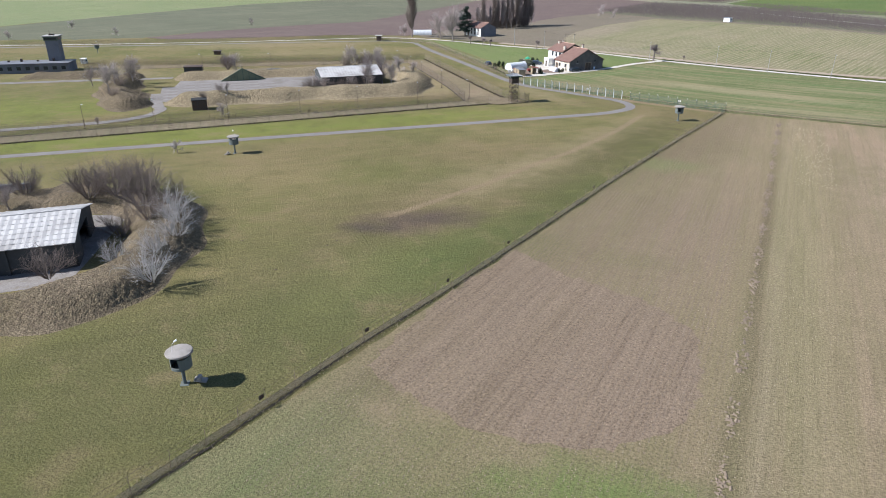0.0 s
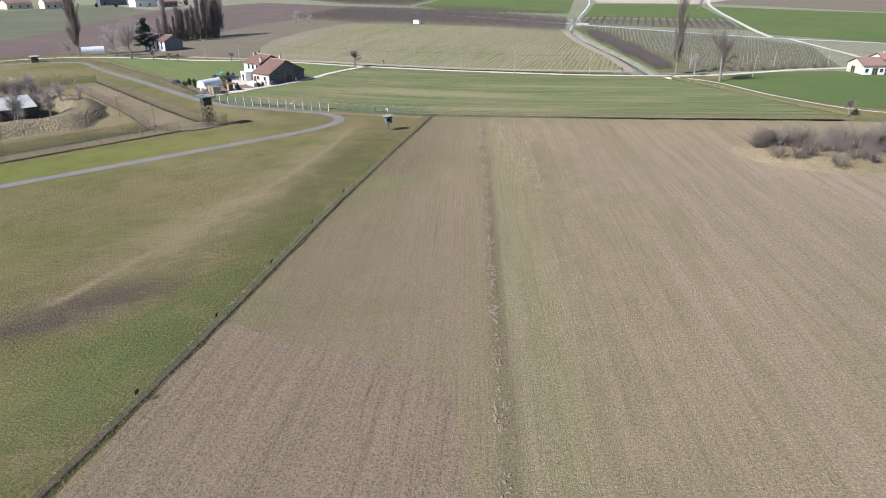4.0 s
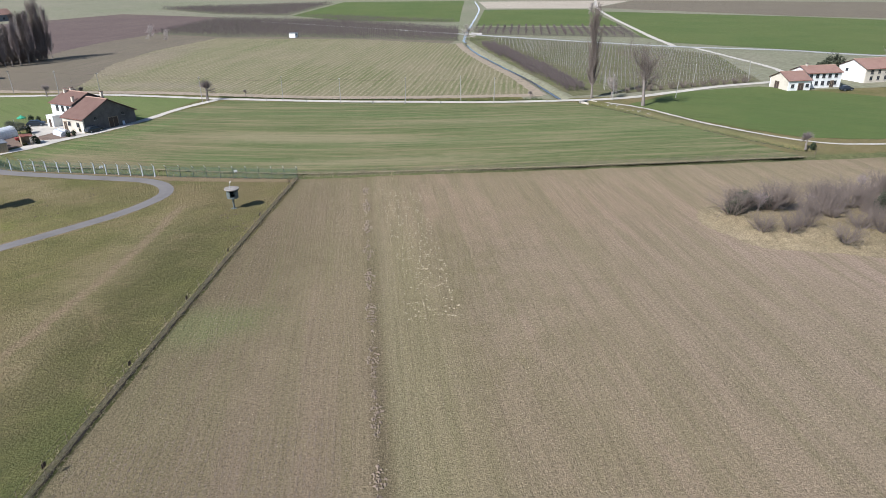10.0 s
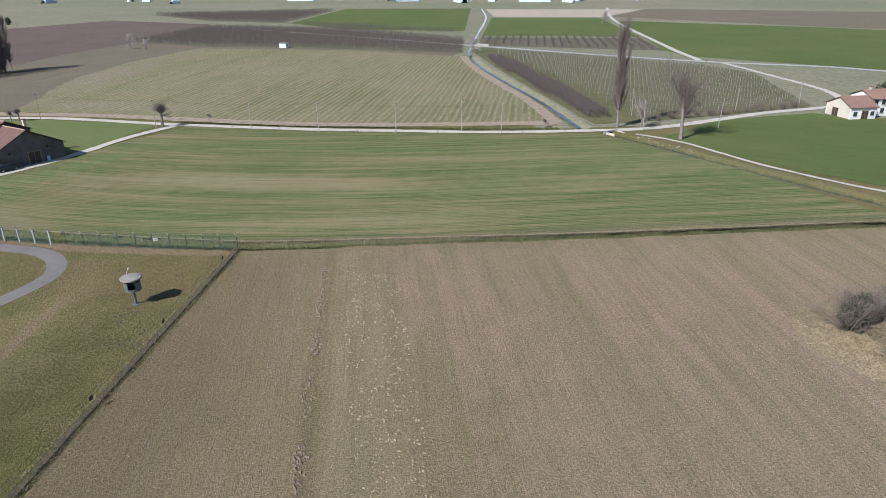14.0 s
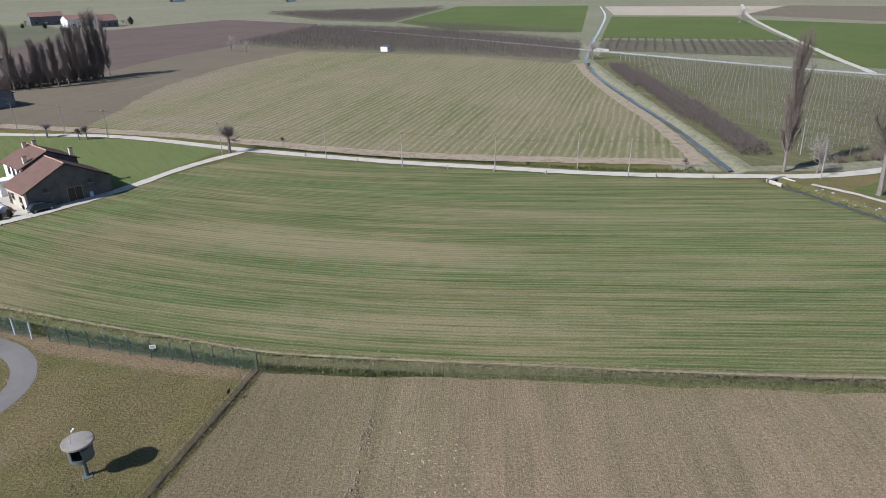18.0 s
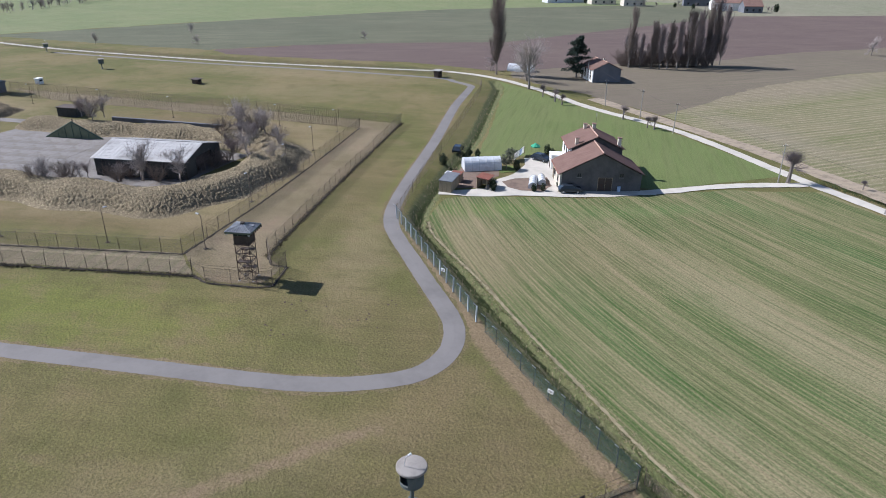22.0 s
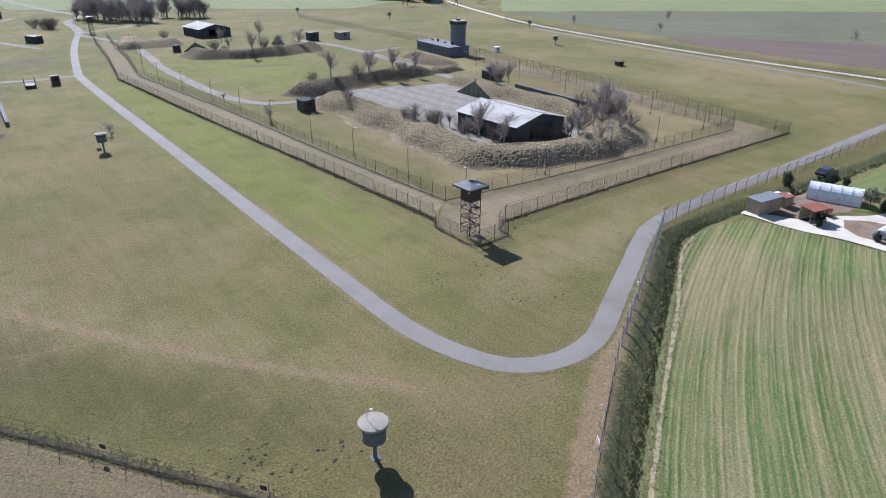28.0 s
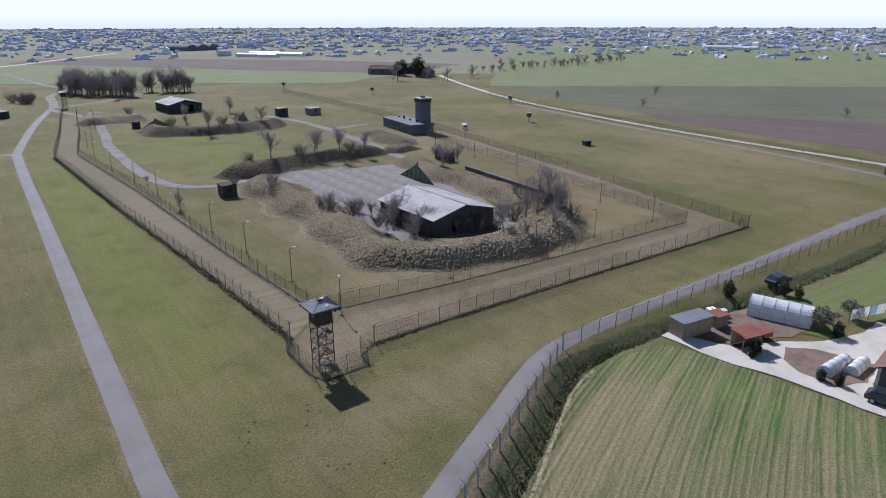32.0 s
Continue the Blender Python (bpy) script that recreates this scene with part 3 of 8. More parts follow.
nx, ny = len(gx), len(gy)
me = bpy.data.meshes.new("ground")
idx = np.arange(nx * ny).reshape(ny, nx)
quads = np.stack([idx[:-1, :-1], idx[:-1, 1:], idx[1:, 1:], idx[1:, :-1]], -1).reshape(-1, 4)
me.vertices.add(nx * ny)
me.vertices.foreach_set("co", np.stack([GX, GY, GZ], -1).ravel().astype(np.float32))
me.loops.add(len(quads) * 4)
me.loops.foreach_set("vertex_index", quads.ravel().astype(np.int32))
me.polygons.add(len(quads))
me.polygons.foreach_set("loop_start", np.arange(0, len(quads) * 4, 4, dtype=np.int32))
qx, qy = GX.ravel()[quads].mean(1), GY.ravel()[quads].mean(1)
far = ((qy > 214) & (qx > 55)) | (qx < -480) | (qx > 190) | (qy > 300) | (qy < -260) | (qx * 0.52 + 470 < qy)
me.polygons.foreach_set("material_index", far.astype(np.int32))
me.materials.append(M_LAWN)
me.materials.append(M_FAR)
me.update()
me.validate()
EDGE = [(-6.4, 145), (-18.1, 147), (-30.6, 150), (-47.3, 155.3), (-64.5, 160.6)]
TRODDEN = [(-45, 48), (-38, 68.2), (-34.4, 82.1), (-31, 93), (-28.6, 104), (-26.6, 114), (-25.5, 122), (-25, 128.4), (-24.2, 132.6)]
for name, rows in (("damp", ((DITCHES[0][0], 2.3, 1.15),)), ("worn", ((EDGE, 1.9, 1.15), (TRODDEN, 1.3, 0.62)))):
    att = me.attributes.new(name, "FLOAT", "POINT")
    share = np.zeros(GX.size)
    for line, w, top in rows:
        d = seg_dist(GX.ravel(), GY.ravel(), line)
        share = np.maximum(share, np.clip(top * (1 - d / w) + 0.25 * (d < w), 0, 1))
    att.data.foreach_set("value", share.astype(np.float32))
tagged(new("ground", me), "flat plain of mown winter grass with ditches", "ground", kind="structure")

# ---- fields ----
field("field_arable", [(-45.1, -60), (-33.5, -7.5), (-29.5, 13), (-26.8, 30.8), (-23.7, 48), (-18.5, 79.8), (-12.5, 112.3), (-5.6, 144.9), (12, 144.4), (44.4, 142.5), (95.8, 140.8), (144.3, 138.6), (146.2, -73)], 0.03, M_ARABLE, "fallow brown field with faint drill rows", rough=0.25)
field("field_crop", [(-62, 165.5), (-55, 161.7), (-41, 158.1), (-30, 154.9), (-17, 151.3), (-6, 148.5), (3, 147.6), (12.8, 146.9), (34.6, 145.4), (53.6, 144.5), (93.8, 143.2), (84.6, 172.1), (74.4, 194), (67.2, 207.4), (40.8, 210.1), (18.7, 214.6), (-3, 219.2), (-31.1, 229.3), (-42.1, 215.8), (-47.5, 204.5), (-53.5, 192.3), (-58.3, 186.9), (-63.9, 179.5), (-67.6, 173.3)], 0.028, M_CROP, "young winter crop in green and straw bands", rough=0.3)
field("field_west_green", [(-81.2, 190), (-95.2, 206.1), (-136.6, 248.7), (-147.8, 256), (-126.9, 253.1), (-103.4, 247.8), (-75.8, 245.4), (-57.4, 239.5), (-39.9, 233.9), (-48.4, 208.4), (-51.7, 204.2), (-60.1, 215.5), (-76.7, 209.6)], 0.030, M_YOUNG, "bright green young crop beside the farm")
field("field_stubble", [(-85, 257.5), (-34.8, 240.8), (-0.4, 227.7), (34.2, 222.5), (61, 220.6), (61.8, 254.7), (59.6, 296.2), (59.4, 336.6), (61.2, 370.1), (7.9, 407.4), (-69, 430), (-88, 372), (-93, 318)], 0.032, M_STUBBLE, "pale stubble field with green mown stripes", rough=0.8)
field("field_dull", [(-113, 262), (-85.5, 257.8), (-93.5, 318), (-88.5, 372), (-69.5, 430.4), (-111, 462), (-127, 410), (-134, 345), (-124, 298)], 0.034, M_DULL, "dull brown stubble", rough=0.8)
field("field_plough_west", [(-136, 348), (-128.5, 412), (-113, 466), (-102.2, 622.3), (-195.1, 687.2), (-256.5, 566.1), (-226.8, 330.2), (-253.7, 282), (-268.6, 243), (-274, 204), (-259, 204.5), (-225.4, 230), (-197.4, 255.5), (-163.4, 268.5), (-149.5, 320.1)], 0.036, M_PLOUGH, "reddish ploughed field", rough=1.0)
field("field_olive_west", [(-275, 203), (-269.6, 243), (-254.8, 282), (-228, 331), (-253, 561.4), (-352.3, 662.9), (-409, 432.8), (-407.6, 354), (-398.6, 236), (-384, 131), (-330, 165)], 0.038, M_OLIVE, "dull olive pasture", rough=1.0)
M_MEADOW = grass_mat("meadow", (0.165, 0.190, 0.085), (0.195, 0.205, 0.10), (0.19, 0.19, 0.105))
field("field_pale_green_west", [(-399.5, 236), (-408.5, 354), (-410, 432.7), (-352.6, 664.9), (-485.3, 648.7), (-1230, 404), (-900, 130), (-385, 129)], 0.040, M_MEADOW, "wide pale green meadow", rough=2.0, step=10)
field("field_orchard", [(-114.1, 468.5), (-95.2, 586.7), (4.4, 540.3), (76, 451.7), (63.6, 384.2), (-19.9, 426.8), (-64.4, 435.9)], 0.042, M_ORCH, "grassy orchard floor", rough=0.6)
field("field_orchard_far", [(-185.7, 775.1), (-5.7, 833.3), (-43.9, 626.7), (-108.4, 663.1)], 0.044, M_ORCH, "bare orchard floor")
field("field_green_north", [(-39.1, 623.3), (5.9, 866.5), (147.9, 844.7), (86.7, 518.8), (6.3, 550.3)], 0.046, M_GREEN, "even green cereal field")
field("field_green_northeast", [(134.9, 661.6), (227.2, 640.1), (185.5, 456.4), (92.1, 481.8)], 0.048, M_GREEN, "even green cereal field")
field("field_pale_north", [(160.5, 822.6), (328.9, 784.7), (235.4, 654.6), (140.9, 680.5)], 0.050, M_PALE, "pale bare field")
field("field_orchard_east", [(88, 469.4), (182.5, 448.1), (165.2, 379.4), (79.2, 419.5)], 0.052, M_ORCH, "rows of young trees on bare ground")
field("field_green_east", [(229.6, 605.2), (343.9, 506.4), (485.7, 336.3), (230.1, 286.1), (166.4, 353.7), (165.2, 379.4)], 0.054, M_GREEN, "wide green cereal field")
field("field_grey_east", [(243.8, 661.6), (339.7, 795.3), (700, 600), (542.1, 340.7), (349.5, 511.1)], 0.056, M_DULL, "grey brown field")
field("field_vineyard", [(69.5, 398), (79, 409), (121, 366), (154.1, 325.4), (163.4, 298.7), (141, 232.3), (100.9, 221.7), (78.4, 217.5), (70.2, 217.3), (68.6, 317.8)], 0.058, M_VINE, "grassy vineyard floor")
field("field_right_green", [(81.5, 201.8), (105, 217.8), (133.8, 222.3), (159.6, 198), (155, 168.5), (119.4, 153.3), (104, 158.4), (90.7, 177.6)], 0.060, M_GREEN, "bright green field by the farm")

field("field_rough", [(-28, 13), (-25, 11.6), (-22, 10.8), (-17.2, 9.6), (-12.3, 9.5), (-7.9, 10.1), (-4.8, 11.7), (-2.3, 14.4), (-0.5, 16.8), (0.5, 21.8), (0.4, 27.5), (-0.9, 32.5), (-5, 36), (-11, 38.5), (-17, 40), (-22, 43), (-24.2, 44), (-26.5, 31)], 0.045, M_ROUGH, "bare pinkish patch of stubble and clods", rough=0.55, step=0.9)
field("field_base_north", [(-150, 264), (-64, 260), (57, 262), (57, 372), (62, 386), (74, 451), (4, 540), (-95, 587), (-102, 622), (-195, 687), (-256, 566), (-227, 335)], 0.018, M_DULL, "dull brown worked land", rough=1.0)

field("field_base_west", [(-299, 180), (-225, 328), (-250, 566), (-258, 575), (-282, 377)], 0.02, M_OLIVE, "dull worked land", rough=1.0)

# ---- roads ----
strip("road_gravel_main", [(-463.8, 89.9), (-394.6, 114.4), (-315.3, 149), (-250.6, 189.6), (-211, 220), (-187, 241.2), (-170.6, 254.3), (-151.1, 258.7), (-126.9, 255.6), (-104.3, 249.6), (-75.8, 246.8), (-57.4, 241.3), (-37, 233.1), (-3.3, 222.4), (18.7, 217.3), (41.8, 212.4), (62.1, 210.6), (82.5, 210.7), (104, 217.8), (121.3, 224.4), (141, 228.7)], 2.7, 0.09, M_SHELL, "narrow white gravel road", "road", 0.15, 0.03)
strip("road_farm_lane", [(-35, 231), (-43.4, 217.8), (-48.3, 205.4), (-54.5, 193.9), (-60.1, 187.4), (-65.7, 179.2), (-70.4, 173.9)], 2.3, 0.10, M_SHELL, "white gravel farm lane", "lane", 0.2, 0.02)
PATROL = [(-330, -48), (-290, -46), (-274, -49), (-258.8, -51.2), (-248.2, -45.9), (-208.9, -21.3), (-166.2, 8.2), (-157.8, 15), (-135.6, 35.3), (-110, 59.2), (-85, 82.5), (-62, 103.9), (-48, 117), (-40.5, 124), (-36.8, 127.5), (-33.4, 131.1), (-30.5, 135.4), (-28.7, 140.1), (-29.5, 144.4), (-32.2, 147.7), (-36, 149.9), (-43.5, 152.4), (-51.4, 155.1), (-57.5, 157.1), (-62.8, 159.3), (-67.4, 162.4), (-72, 166.5), (-78.5, 172.9), (-90, 184.9), (-102.3, 197.5), (-125, 220), (-141.1, 237.8), (-146.5, 242.8), (-155.2, 243.3), (-165.3, 241.8), (-202.9, 216.5), (-240.6, 187.8), (-299.6, 148.5)]
strip("road_shoulder", PATROL[6:32], 3.3, 0.016, M_SHOULDER, "trodden earth shoulder of the patrol road", "verge", 0.28, 0.0, step=0.7)
strip("road_patrol", PATROL, 2.38, 0.034, M_ASPH, "worn grey asphalt patrol road", "road", 0.035, 0.03, step=0.6)
strip("road_site_branch", [(-122.6, -35.2), (-148, -6.4), (-153.7, 2.6), (-162, 10.6)], 2.6, 0.08, M_ASPH, "worn asphalt side road", "road", 0.1, 0.02)
strip("road_access", [(-253.2, -48.7), (-230.2, -13.4), (-197, 14.8), (-177.7, 29.2), (-148.7, 56), (-136.6, 69.2), (-132.2, 77.7), (-133.8, 85.5), (-141.3, 91.5), (-152.6, 101.4)], 3.0, 0.08, M_CONC, "pale concrete access road", "road", 0.2, 0.02)
strip("road_inner", [(-169.5, 123.5), (-179.8, 115.1), (-195, 104.2), (-212.6, 89.6), (-229.1, 75.2), (-240.3, 61.5), (-247, 51)], 3.4, 0.08, M_CONC, "pale concrete access road", "road", 0.2, 0.02)
strip("road_inner_loop", [(-217, 86.2), (-223.5, 91), (-231, 96)], 3.0, 0.085, M_CONC, "pale concrete spur", "road", 0.2, 0.02)
strip("road_far_grey", [(-60, 560), (22.5, 476), (76.1, 418.9), (124.7, 368.1), (163.9, 332.9), (202.5, 310), (228.5, 283.4), (330.8, 200.9)], 4.2, 0.09, M_ROADG, "country road", "road", 0.2, 0.03)
strip("track_north", [(306.6, 832.8), (233.7, 625.2), (177.5, 407.7), (162.4, 338.1)], 3.0, 0.085, M_SHELL, "pale field track", "track", 0.3)
strip("track_vineyard", [(167.7, 330.1), (165.7, 292.9), (162.6, 256.6), (152.4, 233.6), (140.9, 229.1)], 2.4, 0.085, M_SHELL, "pale field track", "track", 0.3)
strip("track_ditch", [(76.4, 205.2), (83.6, 195.2), (90.7, 174.5), (103, 154.8), (117.3, 149.7), (155.2, 146.1)], 1.1, 0.085, M_SHELL, "pale farm track along the ditch", "track", 0.15)

# ---- more materials ----
M_POSTCON = plain_mat("weathered_concrete", (0.36, 0.34, 0.31), 0.92, var=0.35, scale=2.0, bumps=0.3)
M_DRUM = plain_mat("dark_green_concrete", (0.12, 0.135, 0.125), 0.9, var=0.35, scale=1.5)
M_CAP = plain_mat("lichen_concrete", (0.29, 0.262, 0.232), 0.95, var=0.4, scale=1.6, bumps=0.35, stain=(0.17, 0.15, 0.13))
M_DKGREEN = plain_mat("faded_green_paint", (0.085, 0.115, 0.085), 0.7, var=0.3, scale=2.0)
M_BLACK = plain_mat("dark_inside", (0.02, 0.02, 0.02), 0.9, var=0.1)
M_STEEL = plain_mat("rusty_steel", (0.075, 0.06, 0.05), 0.7, 0.3, var=0.35, scale=4.0, stain=(0.11, 0.05, 0.03))
M_POST = plain_mat("weathered_post", (0.15, 0.11, 0.085), 0.8, 0.0, var=0.3, scale=3.0)
M_GALV = plain_mat("galvanised_steel", (0.36, 0.37, 0.38), 0.5, 0.4, var=0.2, scale=3.0)
M_SHEET = plain_mat("grey_sheet_roof", (0.20, 0.205, 0.215), 0.6, 0.25, var=0.3, scale=1.0, stretch=(1, 3, 1))
M_ROOF_H = plain_mat("fibre_cement_roof", (0.45, 0.432, 0.41), 0.85, var=0.4, scale=0.7, stain=(0.20, 0.185, 0.165), spec=0.2)
M_HWALL = plain_mat("hangar_wall", (0.058, 0.060, 0.058), 0.85, var=0.35, scale=0.8)
M_GABLE = plain_mat("green_steel_gable", (0.165, 0.185, 0.115), 0.75, var=0.35, scale=0.9)
M_DKBRICK = plain_mat("dark_plaster", (0.15, 0.155, 0.17), 0.9, var=0.35, scale=0.7)
M_WHITE = plain_mat("white_paint", (0.78, 0.77, 0.73), 0.8, var=0.18, scale=0.9)
M_CREAM = plain_mat("stained_plaster", (0.60, 0.54, 0.44), 0.9, var=0.35, scale=0.6, stain=(0.30, 0.26, 0.21))
M_GREYPL = plain_mat("grey_plaster", (0.125, 0.116, 0.110), 0.95, var=0.6, scale=1.1, stain=(0.06, 0.057, 0.057), bumps=0.4)
M_TILE = plain_mat("clay_tile", (0.215, 0.132, 0.105), 0.9, var=0.5, scale=1.5, stain=(0.17, 0.10, 0.08), bumps=0.3)
M_RIDGE = plain_mat("ridge_tile", (0.42, 0.27, 0.20), 0.9, var=0.3, scale=2.0)
M_WOOD = plain_mat("grey_boards", (0.34, 0.27, 0.18), 0.9, var=0.35, scale=2.0, stretch=(4, 4, 0.6))
M_GLASSDK = Nodes("window_glass", 0.12, spec=0.5).done((0.025, 0.03, 0.035))
M_RED = plain_mat("red_paint", (0.30, 0.06, 0.045), 0.6, var=0.3, scale=2.0)
M_BLUE = plain_mat("pale_blue_cloth", (0.45, 0.54, 0.66), 0.5, var=0.2)
M_CLOTHG = plain_mat("green_canvas", (0.06, 0.32, 0.18), 0.9, var=0.2)
M_RUST = plain_mat("rusty_sheet", (0.24, 0.09, 0.06), 0.8, 0.1, var=0.4, scale=1.6)
M_SOIL = plain_mat("garden_soil", (0.19, 0.135, 0.10), 0.97, var=0.4, scale=1.4, bumps=0.7)
M_CARDK = Nodes("car_paint_dark", 0.25, 0.3, 0.5).done((0.035, 0.045, 0.06))
M_TYRE = plain_mat("tyre_rubber", (0.025, 0.025, 0.025), 0.9, var=0.1)


def film_mat():
    """Milky greenhouse film: mostly white, letting some light through."""
    n = Nodes("greenhouse_film", 0.35, spec=0.4)
    n.bsdf.inputs["Alpha"].default_value = 0.82
    f = n.noise(1.2, 4.0, 0.6)
    return n.done(n.mix(n.ramp(f, 0.4, 0.7), (0.72, 0.73, 0.74), (0.56, 0.57, 0.58)))


M_FILM = film_mat()


def mesh_mat(name, col, share):
    """Chain-link netting: a diamond net of wire with open gaps."""
    n = Nodes(name, 0.6, 0.2)
    uv = n.t.nodes.new("ShaderNodeSeparateXYZ")
    n.link(n.coord.outputs["UV"], uv.inputs[0])
    a = n.math("FRACT", n.math("MULTIPLY", n.math("ADD", uv.outputs[0], uv.outputs[1]), 11.0))
    b = n.math("FRACT", n.math("MULTIPLY", n.math("SUBTRACT", uv.outputs[0], uv.outputs[1]), 11.0))
    w = n.math("MAXIMUM", n.math("LESS_THAN", a, share), n.math("LESS_THAN", b, share))
    n.link(w, n.bsdf.inputs["Alpha"])
    return n.done(col)


M_NET_GREY = mesh_mat("grey_chain_link", (0.40, 0.335, 0.28), 0.24)
M_NET_GREEN = mesh_mat("green_chain_link", (0.07, 0.115, 0.10), 0.14)
M_NET_RUST = mesh_mat("rusty_chain_link", (0.21, 0.165, 0.13), 0.13)


def net_span(name, a, b, height, material, parent, z=0.05):
    """One span of netting between two posts, with its own length in metres for the diamonds."""
    a, b = Vector(a), Vector(b)
    L = (b - a).length
    me = bpy.data.meshes.new(name)
    up = Vector((0, 0, 1))
    me.from_pydata([a + up * z, b + up * z, b + up * height, a + up * height], [], [(0, 1, 2, 3)])
    uv = me.uv_layers.new(name="UVMap")
    for i, c in enumerate(((0, 0), (L, 0), (L, height), (0, height))):
        uv.data[i].uv = c
    me.materials.append(material)
    ob = new(name, me)
    ob.parent = parent
    return ob


# ---- sentry posts: a drum on a pole under a wide cap ----
def sentry_post(m, label, group):
    t = thing("sentry_post", m, label, "sentry post", group)
    part("pole", bm_tube((0, 0, 0), (0, 0, 2.1), 0.19, 0.17, 12), M_DRUM, t)
    part("footing", bm_box(-0.45, -0.45, -0.05, 0.45, 0.45, 0.06, bevel=0.03), M_DRUM, t)
    bm = bmesh.new()
    k, r, r2 = 28, 1.05, 0.95
    lo, hi = 2.0, 3.2
    door = range(3, 7)
    ring = {}
    for i in range(k):
        w = Vector((math.cos(2 * math.pi * i / k), math.sin(2 * math.pi * i / k), 0))
        for key, rad, z in (("a", r, lo), ("b", r, hi), ("c", r2, hi), ("d", r2, lo + 0.12), ("e", r, 2.3), ("f", r2, 2.3)):
            ring[i, key] = bm.verts.new(w * rad + Vector((0, 0, z)))
    for i in range(k):
        j = (i + 1) % k
        top = ("e", "f") if i in door else ("b", "c")
        bm.faces.new((ring[i, "a"], ring[j, "a"], ring[j, top[0]], ring[i, top[0]]))
        bm.faces.new((ring[i, top[0]], ring[j, top[0]], ring[j, top[1]], ring[i, top[1]]))
        bm.faces.new((ring[i, top[1]], ring[j, top[1]], ring[j, "d"], ring[i, "d"]))
    bm.faces.new([ring[i, "a"] for i in reversed(range(k))])
    bm.faces.new([ring[i, "d"] for i in range(k)])
    bmesh.ops.recalc_face_normals(bm, faces=bm.faces)
    part("drum", bm, M_DRUM, t, "dark green-grey concrete drum with a doorway")
    for i in range(6):
        w = 2 * math.pi * (i + 0.5) / 6
        part("mullion", bm_box(-0.05, -0.05, 2.9, 0.05, 0.05, 3.55, Matrix.Rotation(w, 4, "Z") @ Matrix.Translation((1.0, 0, 0))), M_DKGREEN, t)
    bm = bmesh.new()
    prof = [(0.0, 3.5), (1.3, 3.5), (1.36, 3.54), (1.36, 3.7), (1.3, 3.75), (0.0, 3.86)]
    rings = []
    for rad, z in prof:
        if rad == 0:
            rings.append([bm.verts.new((0, 0, z))])
        else:
            rings.append([bm.verts.new((rad * math.cos(2 * math.pi * i / 36), rad * math.sin(2 * math.pi * i / 36), z)) for i in range(36)])
    for A, B in zip(rings, rings[1:]):
        for i in range(36):
            j = (i + 1) % 36
            bm.faces.new([v for v in (A[i % len(A)], A[j % len(A)], B[j % len(B)], B[i % len(B)]) if True] if len(A) > 1 and len(B) > 1 else ([A[0], B[j], B[i]] if len(A) == 1 else [A[i], A[j], B[0]]))
    bmesh.ops.recalc_face_normals(bm, faces=bm.faces)
    part("cap", bm, M_CAP, t, "lichen-stained concrete cap")
    bm = bm_tube((0.55, 0.4, 3.85), (0.42, 0.3, 4.7), 0.025, 0.025, 6)
    tube(bm, (0.42, 0.3, 4.7), (0.2, 0.12, 4.85), 0.025, 0.025, 6)
    lamp = part("lamp", bm, M_GALV, t, "bent lamp stalk")
    part("lamp_head", bm_tube((0.26, 0.17, 4.84), (0.02, -0.02, 4.93), 0.07, 0.1, 8), M_WHITE, lamp)
    return t


post0 = sentry_post(pose(-40.7, 3.7, 0, 0, 0, 215) @ Matrix.Diagonal((0.86, 0.86, 0.92, 1)), "dark concrete sentry drum on a pole under a round cap", "sentry posts")
for x, y, a in ((-15.6, 130.8, 216), (-89.5, 63.8, 60), (-245, 155.3, 10), (-303.3, 146.1, 80), (-335.1, 72.9, 190), (-359.3, 15.4, 20), (-393, -61.2, 0)):
    copy_thing(post0, pose(x, y, 0, 0, 0, a))
for x, y, a in ((-39.7, 4.6, 30), (-90.1, 62.4, 200)):
    bm = bm_box(-0.55, -0.35, 0.0, 0.55, 0.35, 0.14, Matrix.Rotation(radians(14), 4, "Y"), 0.02)
    box(bm, -0.25, -0.3, 0.0, 0.1, 0.3, 0.45, bevel=0.03)
    ob = part("broken_slab", bm, M_CAP)
    ob.matrix_basis = pose(x, y, 0.1, 0, 0, a)
    tagged(ob, "broken concrete slab lying by a sentry post", "concrete slab", "broken slabs")


# ---- lattice watchtower ----
def rod_part(name, a, b, r, parent, mat=None, sides=5):
    return part(name, bm_tube(a, b, r, r, sides), mat or M_STEEL, parent)


M_CABIN = plain_mat("weathered_boards", (0.072, 0.056, 0.046), 0.9, var=0.4, scale=2.5)


M_TIN = plain_mat("dull_tin", (0.16, 0.165, 0.18), 0.6, 0.2, var=0.5, scale=2.2, stain=(0.36, 0.36, 0.36))


